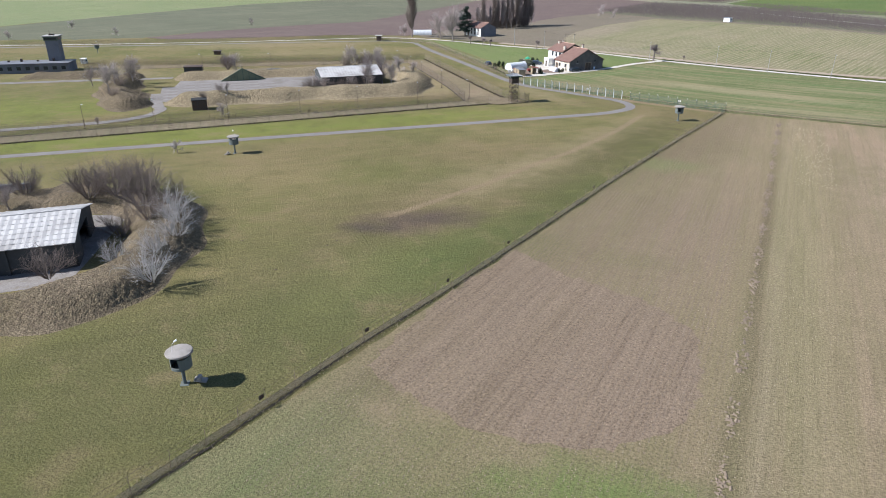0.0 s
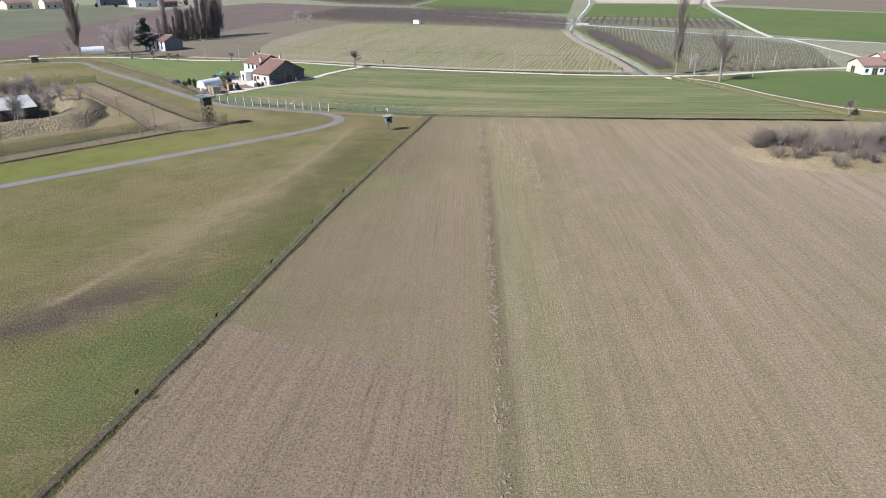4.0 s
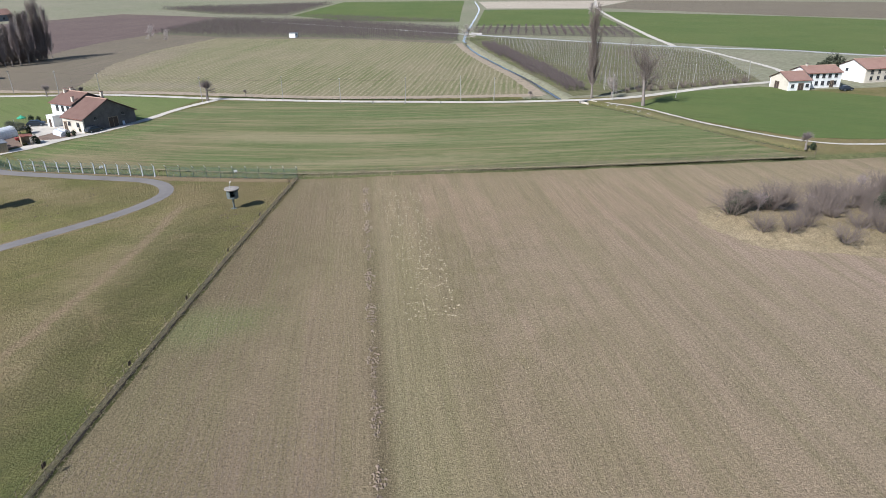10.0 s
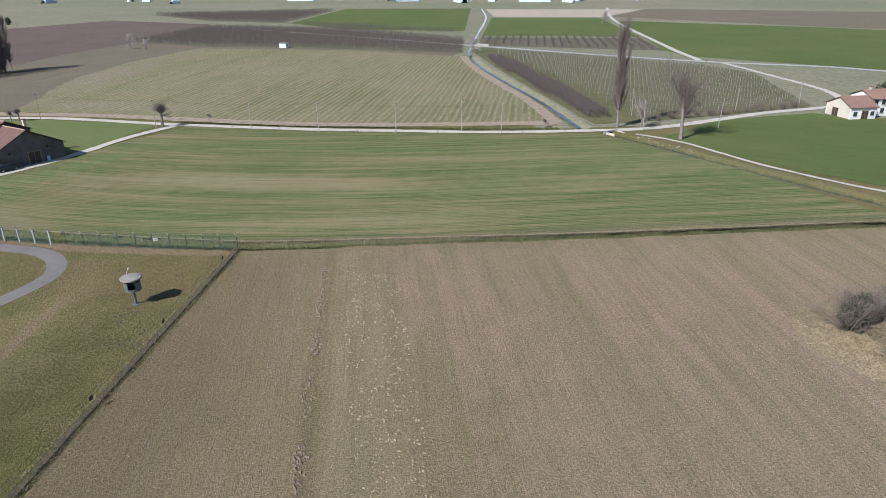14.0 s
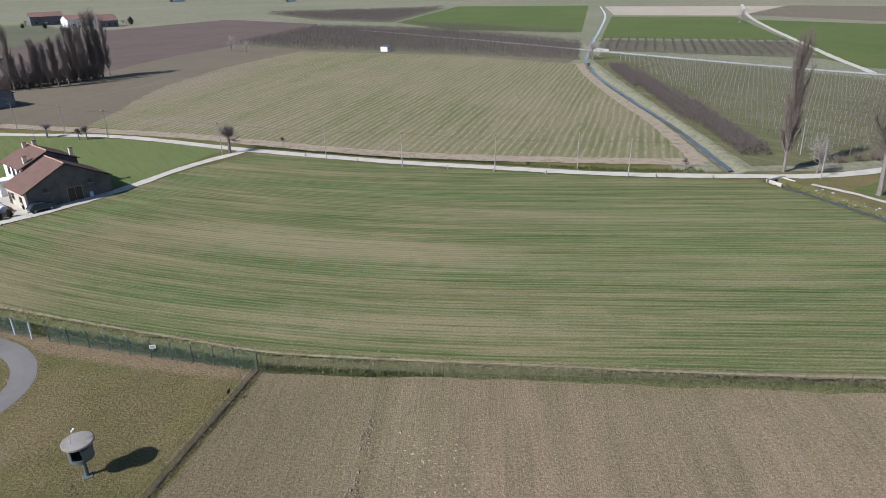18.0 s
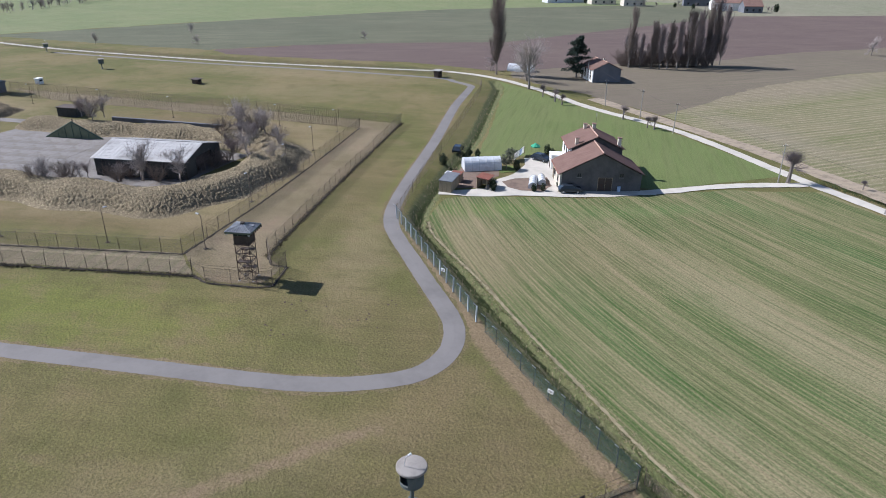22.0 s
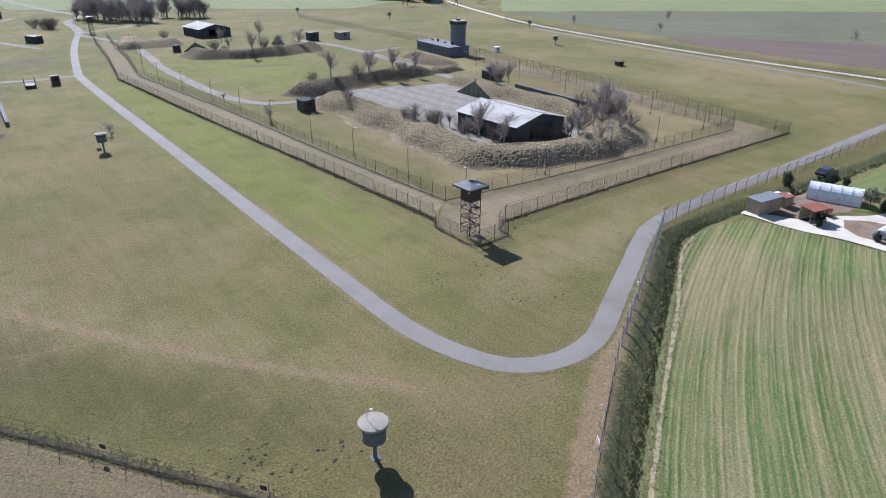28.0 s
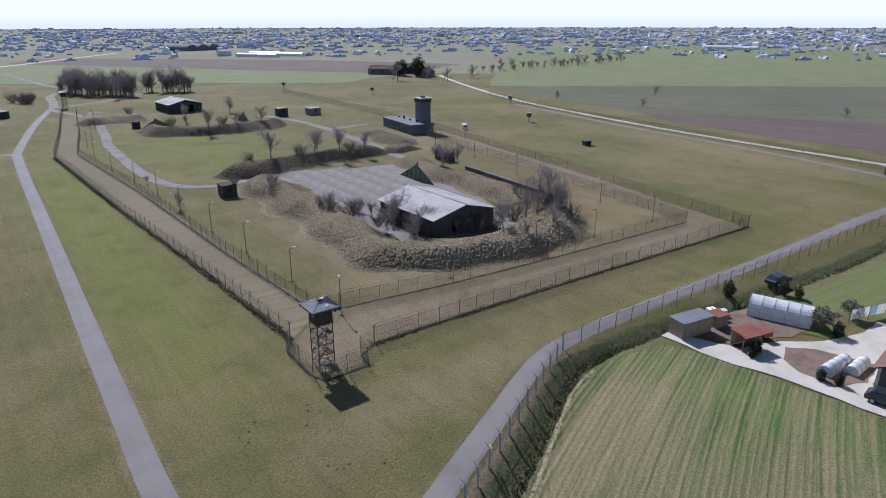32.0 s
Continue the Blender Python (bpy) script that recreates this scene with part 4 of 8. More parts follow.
def watchtower(m, group):
    t = thing("watchtower", m, "dark steel lattice watchtower with a boarded cabin and tin roof", "watchtower", group)
    h, zt = 1.25, 4.7
    corners = [(h, h), (-h, h), (-h, -h), (h, -h)]
    for x, y in corners:
        rod_part("leg", (x, y, 0), (x, y, zt), 0.075, t, sides=6)
        part("base_plate", bm_box(x - 0.2, y - 0.2, -0.02, x + 0.2, y + 0.2, 0.08), M_POSTCON, t)
    levels = [0.15, 1.3, 2.45, 3.6, 4.7]
    for (x0, y0), (x1, y1) in zip(corners, corners[1:] + corners[:1]):
        for za, zb in zip(levels, levels[1:]):
            rod_part("brace", (x0, y0, za), (x1, y1, zb), 0.035, t)
            rod_part("brace", (x1, y1, za), (x0, y0, zb), 0.035, t)
            rod_part("girt", (x0, y0, zb), (x1, y1, zb), 0.045, t)
    for i, (z, sgn) in enumerate(((1.3, 1), (2.45, -1), (3.6, 1))):
        part("landing", bm_box(-h, min(0.3 * sgn, h * sgn), z, h, max(0.3 * sgn, h * sgn), z + 0.05), M_STEEL, t)
        bm = bmesh.new()
        for s in (-0.35, 0.1):
            tube(bm, (s, -0.9 * sgn, z - 1.15), (s, 0.5 * sgn, z), 0.04, 0.04, 4)
        for q in range(5):
            f = (q + 0.5) / 5
            box(bm, -0.35, (-0.9 + 1.4 * f) * sgn - 0.1, z - 1.15 + 1.15 * f, 0.1, (-0.9 + 1.4 * f) * sgn + 0.1, z - 1.11 + 1.15 * f)
        part("stair", bm, M_STEEL, t)
    c = 1.32
    part("cabin_floor", bm_box(-1.42, -1.42, 4.65, 1.42, 1.42, 4.78), M_STEEL, t)
    for k in range(4):
        r = Matrix.Rotation(k * math.pi / 2, 4, "Z")
        part("cabin_wall", bm_box(-c, c - 0.06, 4.78, c, c, 5.75, r), M_CABIN, t)
        for x in (-1.32, -0.5, 0.43, 1.25):
            part("window_post", bm_box(x, c - 0.07, 5.75, x + 0.07, c, 6.45, r), M_DKGREEN, t)
        part("window_pane", bm_box(-1.25, c - 0.045, 5.78, 1.25, c - 0.03, 6.4, r), M_GLASSDK, t)
        part("flood_lamp", bm_box(-2.05, 2.0, 6.05, -1.75, 2.25, 6.3, r, 0.03), M_GALV, t)
    R, ze, za = 2.3, 6.5, 6.95
    for k in range(4):
        r = Matrix.Rotation(k * math.pi / 2, 4, "Z")
        bm = bmesh.new()
        top = [bm.verts.new(r @ Vector(p)) for p in ((-R, R, ze), (R, R, ze), (0.25, 0.25, za), (-0.25, 0.25, za))]
        bot = [bm.verts.new(v.co - Vector((0, 0, 0.06))) for v in top]
        bm.faces.new(top[::-1])
        bm.faces.new(bot)
        for i in range(4):
            bm.faces.new((top[i], top[(i + 1) % 4], bot[(i + 1) % 4], bot[i]))
        bmesh.ops.recalc_face_normals(bm, faces=bm.faces)
        slope = part("roof_slope", bm, M_TIN, t)
        for s in range(-6, 7):
            x = s * 0.38
            y1 = max(0.25, abs(x))
            f = lambda y: ze + (za - ze) * (R - y) / (R - 0.25) + 0.03
            part("seam", bm_tube(r @ Vector((x, R, f(R))), r @ Vector((x, y1, f(y1))), 0.03, 0.03, 4), M_GALV, slope)
        part("eave_board", bm_box(-R, R - 0.06, ze - 0.22, R, R, ze - 0.01, r), M_DKGREEN, t)
        part("hip", bm_tube(r @ Vector((R, R, ze + 0.02)), r @ Vector((0.25, 0.25, za + 0.03)), 0.045, 0.045, 5), M_GALV, t)
    for k, (x, y) in enumerate(((1.5, 0.4), (-1.2, 1.1), (0.4, -1.6), (-1.5, -0.7))):
        part("loose_sheet", bm_box(-0.35, -0.22, 0, 0.35, 0.22, 0.025, Matrix.Translation((x, y, 6.72 - 0.02 * k)) @ Matrix.Rotation(0.7 * k, 4, "Z") @ Matrix.Rotation(0.15, 4, "X")), M_GALV if k % 2 else M_TIN, t)
    for x in (-2.0, -1.2, -0.4, 0.4, 1.2, 2.0):
        part("eave_lamp", bm_box(x - 0.12, 2.3, 6.12, x + 0.12, 2.48, 6.34), M_STEEL, t)
        part("eave_lamp", bm_box(2.3, x - 0.12, 6.12, 2.48, x + 0.12, 6.34), M_STEEL, t)
    part("vent", bm_box(-0.3, -0.3, za - 0.05, 0.3, 0.3, za + 0.22, bevel=0.04), M_STEEL, t)
    return t


wt = watchtower(pose(-58.2, 135, 0, 0, 0, 45) @ Matrix.Diagonal((0.72, 0.72, 1.07, 1)), "watchtowers")
copy_thing(wt, pose(-260.2, -46.6, 0, 0, 0, 30))


# ---- earth banks ----
def tussock(X, Y, cell, seed):
    """Height of grass tussocks: rounded bumps on a jittered lattice."""
    best = np.full(X.shape, 9.0)
    ci, cj = np.floor(X / cell).astype(int), np.floor(Y / cell).astype(int)
    for di in (-1, 0, 1):
        for dj in (-1, 0, 1):
            i, j = ci + di, cj + dj
            hsh = np.sin(i * 127.1 + j * 311.7 + seed) * 43758.5453
            h2 = np.sin(i * 269.5 + j * 183.3 + seed) * 28001.8384
            px = (i + 0.15 + 0.7 * (hsh - np.floor(hsh))) * cell
            py = (j + 0.15 + 0.7 * (h2 - np.floor(h2))) * cell
            best = np.minimum(best, np.hypot(X - px, Y - py))
    return np.clip(1 - best / (0.56 * cell), 0, 1) ** 0.55


def bank(name, crest, half, height, material, label, flat=0.8, res=0.15, bumpy=0.36, cell=0.52, category="earth bank"):
    cx = [p[0] for p in crest]
    cy = [p[1] for p in crest]
    xs = np.arange(min(cx) - half - 2, max(cx) + half + 2, res)
    ys = np.arange(min(cy) - half - 2, max(cy) + half + 2, res)
    X, Y = np.meshgrid(xs, ys)
    line = [(p.x, p.y) for p in smooth_line(crest, 3.0)]
    d = seg_dist(X, Y, line)
    wob = 0.9 * np.sin(X * 0.31 + Y * 0.17) + 0.7 * np.sin(Y * 0.43 - X * 0.21 + 2)
    s = np.clip((half + wob - d) / (half - flat), 0, 1)
    s = s * s * (3 - 2 * s) * 0.75 + s * 0.25
    Z = height * s * (1 + 0.07 * np.sin(X * 0.5) * np.sin(Y * 0.6))
    Z = Z + bumpy * tussock(X, Y, cell, 3.0) * np.clip(s * 3.5, 0, 1) * np.clip(1.25 - 0.6 * s, 0, 1) - 0.04
    keep = s > 0.004
    cellk = keep[:-1, :-1] | keep[1:, :-1] | keep[:-1, 1:] | keep[1:, 1:]
    idx = np.arange(X.size).reshape(X.shape)
    q = np.stack([idx[:-1, :-1], idx[:-1, 1:], idx[1:, 1:], idx[1:, :-1]], -1)[cellk]
    used, inv = np.unique(q, return_inverse=True)
    v = np.stack([X.ravel()[used], Y.ravel()[used], Z.ravel()[used]], -1)
    me = bpy.data.meshes.new(name)
    me.from_pydata(v.tolist(), [], inv.reshape(q.shape).tolist())
    me.materials.append(material)
    me.shade_smooth()
    return tagged(new(name, me), label, category, kind="structure")


def bank_mat(name, straw, moss, dark):
    n = Nodes(name, 0.97, spec=0.1)
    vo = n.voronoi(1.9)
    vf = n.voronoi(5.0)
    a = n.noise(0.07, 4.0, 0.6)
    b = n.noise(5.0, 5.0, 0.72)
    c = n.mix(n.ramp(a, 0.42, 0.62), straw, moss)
    # shade between tussocks put into the colour as dark cell edges
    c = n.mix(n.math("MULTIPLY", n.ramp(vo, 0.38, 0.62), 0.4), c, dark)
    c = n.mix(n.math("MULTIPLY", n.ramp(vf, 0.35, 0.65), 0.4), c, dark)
    c = n.grain(c, b, 0.62, 1.32)
    n.bump(n.math("ADD", b, n.math("MULTIPLY", vf, -1.0)), 0.9, 0.16)
    return n.done(c)


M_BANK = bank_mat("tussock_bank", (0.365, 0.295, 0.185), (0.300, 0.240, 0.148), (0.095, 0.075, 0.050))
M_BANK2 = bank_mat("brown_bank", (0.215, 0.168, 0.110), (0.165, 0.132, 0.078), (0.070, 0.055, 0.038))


def shift(pts, dx, dy, k=1.0, c=(-113.3, 139.4)):
    return [(c[0] + (x - c[0]) * k + dx, c[1] + (y - c[1]) * k + dy) for x, y in pts]


B_MAIN = [(-135.3, 96.6), (-125.8, 105), (-114.4, 114.8), (-101.1, 125.9), (-94.3, 132.2), (-92.2, 138), (-93.8, 145.8), (-99.1, 153.9), (-107, 159.4), (-116.5, 161), (-126.8, 158)]
B_BACK = [(-146, 85.6), (-154.5, 91.6), (-164.8, 100.3), (-174.8, 109.8)]
B_MID = [(-163.4, 127), (-155.3, 132.1), (-145.3, 140.9), (-135.2, 149.9), (-126.8, 156.1)]
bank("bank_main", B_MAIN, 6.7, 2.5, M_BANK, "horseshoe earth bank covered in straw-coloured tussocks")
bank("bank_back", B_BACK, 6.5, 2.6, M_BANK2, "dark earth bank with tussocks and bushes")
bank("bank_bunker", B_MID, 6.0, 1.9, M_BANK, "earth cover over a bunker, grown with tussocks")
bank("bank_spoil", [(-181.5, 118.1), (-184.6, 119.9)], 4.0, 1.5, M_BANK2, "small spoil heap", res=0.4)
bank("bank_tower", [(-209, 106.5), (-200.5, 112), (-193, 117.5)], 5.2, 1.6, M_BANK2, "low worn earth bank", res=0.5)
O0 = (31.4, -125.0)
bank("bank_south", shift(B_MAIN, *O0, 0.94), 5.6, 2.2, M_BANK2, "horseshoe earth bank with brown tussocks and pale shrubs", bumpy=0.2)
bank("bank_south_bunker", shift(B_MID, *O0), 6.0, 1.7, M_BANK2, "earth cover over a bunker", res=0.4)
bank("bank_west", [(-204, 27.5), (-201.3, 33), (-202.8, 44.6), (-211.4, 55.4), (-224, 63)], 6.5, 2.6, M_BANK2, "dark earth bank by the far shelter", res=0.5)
bank("bank_west_end", [(-229.4, 6.8), (-224.6, -0.3), (-218.9, -5.7), (-230.1, -11.6)], 6.5, 2.6, M_DRY, "dry grass bank by the far shelter", res=0.5)

# aprons and dry strips
APRON = [(-144.5, 95.5), (-130.9, 108.4), (-110, 126.4), (-99.2, 137), (-111.4, 156), (-132, 146.2), (-145.4, 134.9), (-163.5, 121.1)]
def apron(name, off):
    o = field(name, shift(APRON, *off), 0.03, M_CONC, "cracked pale concrete apron", "apron", 0.1, 6)
    rnd = random.Random(4)
    u, v = Vector((-0.71, -0.705, 0)), Vector((-0.705, 0.71, 0))
    c0 = Vector((-139.2 + off[0], 112.4 + off[1], 0.03))
    slab = None
    for i in range(-3, 4):
        for j in range(-3, 4):
            c = c0 + u * (i * 4.6) + v * (j * 4.6)
            if abs(i) + abs(j) > 5:
                continue
            if slab is None:
                bm = bm_box(-2.285, -2.285, 0.0, 2.285, 2.285, 0.035, bevel=0.008)
                s = part("slab", bm, M_CONC, o)
                slab = s.data
            else:
                s = new("slab", slab)
                s.parent = o
            s.matrix_basis = pose(c.x, c.y, 0.02 + rnd.uniform(0, 0.006), 0, 0, 45 + rnd.uniform(-0.3, 0.3))


apron("apron", (0, 0))
apron("apron_south", O0)


# ---- missile shelters ----
def shelter(m, label, group):
    """Low gabled shelter; x runs along the ridge."""
    L, W, ze, zr = 18.0, 13.8, 3.5, 5.2
    t = thing("shelter", m, label, "shelter", group)
    for s in (-1, 1):
        part("side_wall", bm_box(-L / 2 + 0.3, s * W / 2 - 0.15 - s * 0.25, 0, L / 2 - 0.3, s * W / 2 + 0.15 - s * 0.25, ze), M_HWALL, t)
        for k in range(6):
            x = -L / 2 + 1.5 + k * (L - 3) / 5
            part("pilaster", bm_box(x - 0.2, s * (W / 2 - 0.12), 0, x + 0.2, s * (W / 2 + 0.12), ze - 0.1), M_HWALL, t)
    for e in (-1, 1):
        bm = bmesh.new()
        x0, x1 = e * (L / 2 - 0.3), e * (L / 2 - 0.05)
        prof = [(-W / 2 + 0.3, 0), (-W / 2 + 0.3, ze), (0, zr - 0.15), (W / 2 - 0.3, ze), (W / 2 - 0.3, 0)]
        if e < 0:
            prof = [(-W / 2 + 0.3, 0), (-W / 2 + 0.3, ze), (0, zr - 0.15), (W / 2 - 0.3, ze), (W / 2 - 0.3, 0), (3.0, 0), (3.0, 3.1), (-3.0, 3.1), (-3.0, 0)]
        A = [bm.verts.new((x0, y, z)) for y, z in prof]
        B = [bm.verts.new((x1, y, z)) for y, z in prof]
        bm.faces.new(A)
        bm.faces.new(B[::-1])
        for i in range(len(prof)):
            j = (i + 1) % len(prof)
            bm.faces.new((A[i], A[j], B[j], B[i]))
        bmesh.ops.recalc_face_normals(bm, faces=bm.faces)
        part("gable_wall", bm, M_HWALL, t)
    part("inside", bm_box(-L / 2 + 0.8, -W / 2 + 0.8, 0.02, L / 2 - 0.8, W / 2 - 0.8, 0.06), M_CONC, t)
    for s in (-1, 1):
        n = Vector((0, s * (zr - ze), W / 2)).normalized()
        a, b = Vector((0, 0, zr)), Vector((0, s * (W / 2 + 0.4), ze - 0.1))
        bm = bmesh.new()
        k = 44
        rows = []
        for i in range(k + 1):
            x = -L / 2 - 0.2 + (L + 0.4) * i / k
            up = n * (0.05 if i % 2 else 0.0)
            rows.append([bm.verts.new(Vector((x, p.y, p.z)) + up + off) for p in (a, b) for off in (Vector(), n * -0.09)])
        for p, q in zip(rows, rows[1:]):
            bm.faces.new((p[0], q[0], q[2], p[2]))
            bm.faces.new((p[1], p[3], q[3], q[1]))
            bm.faces.new((p[2], q[2], q[3], p[3]))
        for p in (rows[0], rows[-1]):
            bm.faces.new((p[0], p[2], p[3], p[1]))
        bmesh.ops.recalc_face_normals(bm, faces=bm.faces)
        sl = part("roof_slope", bm, M_ROOF_H, t)
        for q in range(1, 7):
            f = q / 7
            c = a.lerp(b, f) + n * 0.07
            part("sheet_lap", bm_box(-L / 2 - 0.2, c.y - 0.035, c.z - 0.03, L / 2 + 0.2, c.y + 0.035, c.z - 0.012), M_ROOF_H, sl)
    part("ridge_cap", bm_tube((-L / 2 - 0.25, 0, zr + 0.03), (L / 2 + 0.25, 0, zr + 0.03), 0.12, 0.12, 8), M_ROOF_H, t)
    return t


U = 224.8
h1 = shelter(pose(-113.3, 139.4, 0, 0, 0, U), "dark walled shelter with a pale corrugated gable roof", "missile shelters")
copy_thing(h1, pose(-81.9, 14.4, 0, 0, 0, U))
copy_thing(h1, pose(-260.3, 6.5, 0, 0, 0, 228))


def bunker_front(m, group):
    t = thing("bunker_front", m, "green steel gable door of an earth-covered bunker", "bunker", group)
    bm = bmesh.new()
    prof = [(-6.6, 0), (0, 3.5), (6.6, 0)]
    A = [bm.verts.new((0, y, z)) for y, z in prof]
    B = [bm.verts.new((0.4, y, z)) for y, z in prof]
    bm.faces.new(A)
    bm.faces.new(B[::-1])
    for i in range(3):
        bm.faces.new((A[i], A[(i + 1) % 3], B[(i + 1) % 3], B[i]))
    bmesh.ops.recalc_face_normals(bm, faces=bm.faces)
    part("gable", bm, M_GABLE, t)
    for y in (-3.6, -1.8, 0, 1.8, 3.6):
        part("rib", bm_box(-0.10, y - 0.06, 0, 0.0, y + 0.06, 3.4 - abs(y) * 0.54), M_DKGREEN, t)
    for s in (-1, 1):
        part("coping", bm_tube((0.15, s * 6.8, 0.05), (0.15, 0, 3.65), 0.16, 0.16, 6), M_DKGREEN, t)
    part("vent_pipe", bm_tube((0.5, 0, 3.3), (0.5, 0, 4.3), 0.12, 0.12, 8), M_STEEL, t)
    return t


b1 = bunker_front(pose(-146, 129.8, 0, 0, 0, 135), "bunkers")
copy_thing(b1, pose(-115.6, 8.2, 0, 0, 0, 135))
copy_thing(b1, pose(-230.6, 48.8, 0, 0, 0, 135))
copy_thing(b1, pose(-215.7, 22.2, 0, 0, 0, 60) @ Matrix.Scale(0.75, 4))

# concrete trench wall behind the bank
ob = part("trench_wall", bm_box(0, -0.35, 0, 30.5, 0.35, 1.0, bevel=0.04), M_DKBRICK)
ob.matrix_basis = pose(-159.1, 140.5, 0, 0, 0, 39)
tagged(ob, "long low concrete wall behind the earth bank", "wall", kind="structure")
ob = part("trench_wall_south", bm_box(0, -0.35, 0, 37, 0.35, 1.0, bevel=0.04), M_DKBRICK)
ob.matrix_basis = pose(-132.2, 8.2, 0, 0, 0, 41.6)
tagged(ob, "long low concrete wall behind the earth bank", "wall", kind="structure")


# ---- control building with its tower ----
def control_building():
    t = thing("control_building", pose(-221.7, 113.4, 0, 0, 0, 217), "long low dark building with a flat roof", "building")
    part("wall", bm_box(-11.5, -4.2, 0, 11.5, 4.2, 2.9, bevel=0.04), M_DKBRICK, t)
    part("roof", bm_box(-11.8, -4.5, 2.9, 11.8, 4.5, 3.2, bevel=0.05), M_DKBRICK, t)
    for k in range(8):
        x = -10.6 + k * 2.75
        w = part("window", bm_box(x, 4.18, 1.0, x + 1.4, 4.26, 2.2), M_DKGREEN, t)
        part("pane", bm_box(x + 0.1, 4.24, 1.1, x + 1.3, 4.29, 2.1), M_GLASSDK, w)
        part("window", bm_box(x, -4.26, 1.0, x + 1.4, -4.18, 2.2), M_GLASSDK, t)
    for x, h in ((-6, 0.9), (-1, 0.5), (4, 1.0), (8, 0.5)):
        part("roof_vent", bm_box(x, -1, 3.2, x + 0.6, -0.4, 3.2 + h, bevel=0.03), M_STEEL, t)
    t2 = thing("control_tower", pose(-218.6, 119.4, 0, 0, 0, 217), "square dark tower with an overhanging cabin on top", "tower")
    part("shaft", bm_box(-1.95, -1.95, 0, 1.95, 1.95, 9.8, bevel=0.05), M_DKBRICK, t2)
    part("cabin", bm_box(-2.2, -2.2, 9.8, 2.2, 2.2, 11.1, bevel=0.05), M_DKGREEN, t2)
    for k in range(4):
        r = Matrix.Rotation(k * math.pi / 2, 4, "Z")
        part("window_band", bm_box(-1.9, 2.18, 10.1, 1.9, 2.24, 10.8, r), M_GLASSDK, t2)
    part("roof", bm_box(-2.6, -2.6, 11.1, 2.6, 2.6, 11.35, bevel=0.05), M_POSTCON, t2)
    part("roof_hatch", bm_box(-0.7, -0.7, 11.35, 0.7, 0.7, 11.8, bevel=0.05), M_STEEL, t2)
    part("antenna", bm_tube((0.4, 0.4, 11.8), (0.4, 0.4, 13.0), 0.05, 0.03, 5), M_STEEL, t2)


control_building()


def hut(name, m, sx, sy, sz, wall, roof, label, group="", over=0.2, category="hut", door=True):
    t = thing(name, m, label, category, group)
    part("wall", bm_box(-sx / 2, -sy / 2, 0, sx / 2, sy / 2, sz, bevel=0.03), wall, t)
    part("roof", bm_box(-sx / 2 - over, -sy / 2 - over, sz, sx / 2 + over, sy / 2 + over, sz + 0.14, Matrix.Rotation(radians(2), 4, "X"), 0.03), roof, t)
    if door:
        part("door", bm_box(-0.45, sy / 2 - 0.02, 0.02, 0.45, sy / 2 + 0.05, min(sz - 0.2, 2.0)), M_STEEL, t)
        # solid black plate painted in for the shaded inside of an opening
        part("opening", bm_box(sx / 2 - 0.02, -0.5, sz * 0.5, sx / 2 + 0.03, 0.5, sz * 0.8), M_BLACK, t)
    return t


hut("guard_hut", pose(-126.3, 91.7, 0, 0, 0, 45), 3.6, 3.0, 2.5, M_STEEL, M_BLACK, "small dark block hut at the bank's end", "guard huts", 0.1)
hut("guard_hut", pose(-94.1, -32, 0, 0, 0, 45), 3.6, 3.0, 2.5, M_STEEL, M_BLACK, "small dark block hut at the bank's end", "guard huts", 0.1)
hut("guard_hut", pose(-212.1, 16.8, 0, 0, 0, 30), 3.2, 2.6, 2.2, M_STEEL, M_BLACK, "small dark block hut at the bank's end", "guard huts", 0.1)
hut("open_stand", pose(-198.1, 173.4, 0, 0, 0, 25), 2.4, 1.8, 1.4, M_STEEL, M_STEEL, "low dark stand on the grass", "stands", 0.5)
hut("open_stand", pose(-145.5, 145.4, 0, 0, 0, 25), 1.4, 1.1, 1.1, M_STEEL, M_STEEL, "low dark stand on the grass", "stands", 0.5)
hut("white_box", pose(-224.1, 133.2, 0, 0, 0, 30), 1.8, 1.6, 1.7, M_WHITE, M_WHITE, "small white box hut on the grass", "", 0.1)
hut("dark_shed", pose(-248.3, 57, 0, 0, 0, 40), 4.6, 3.8, 3.2, M_HWALL, M_STEEL, "tall dark shed by the far bank", "", 0.2)
hut("carport", pose(-256.1, 67.4, 0, 0, 0, 40), 6.0, 4.4, 2.6, M_CAP, M_STEEL, "open carport with a dark flat roof", "", 0.6)
hut("dark_shed", pose(-170.5, 133.4, 0, 0, 0, 40), 5.6, 3.0, 2.3, M_HWALL, M_STEEL, "long low dark shed behind the bunker", "", 0.2)
hut("dark_shed", pose(-229.1, -51.3, 0, 0, 0, 70), 6.5, 3.2, 2.6, M_HWALL, M_STEEL, "long dark shed beside the road", "", 0.2)
hut("dark_shed", pose(-319.2, -141.8, 0, 0, 0, 50), 11, 8, 5.5, M_HWALL, M_ROOF_H, "large dark shed far across the grass", "", 0.3)
hut("guard_hut", pose(-149, 13.1, 0, 0, 0, 45), 2.0, 2.0, 2.4, M_STEEL, M_STEEL, "small dark block hut beside the road", "guard huts", 0.1)
hut("gate_post_hut", pose(-165.2, 243.8, 0, 0, 0, 20), 2.0, 2.0, 2.3, M_STEEL, M_POSTCON, "dark sentry box with a flat overhanging roof", "", 0.6)
t = thing("launch_frame", pose(-144.7, 8.6, 0, 0, 0, 40), "low dark pit frame with a wire enclosure", "frame")
part("body", bm_box(-2.6, -1.2, 0, 2.6, 1.2, 0.9, bevel=0.05), M_STEEL, t)
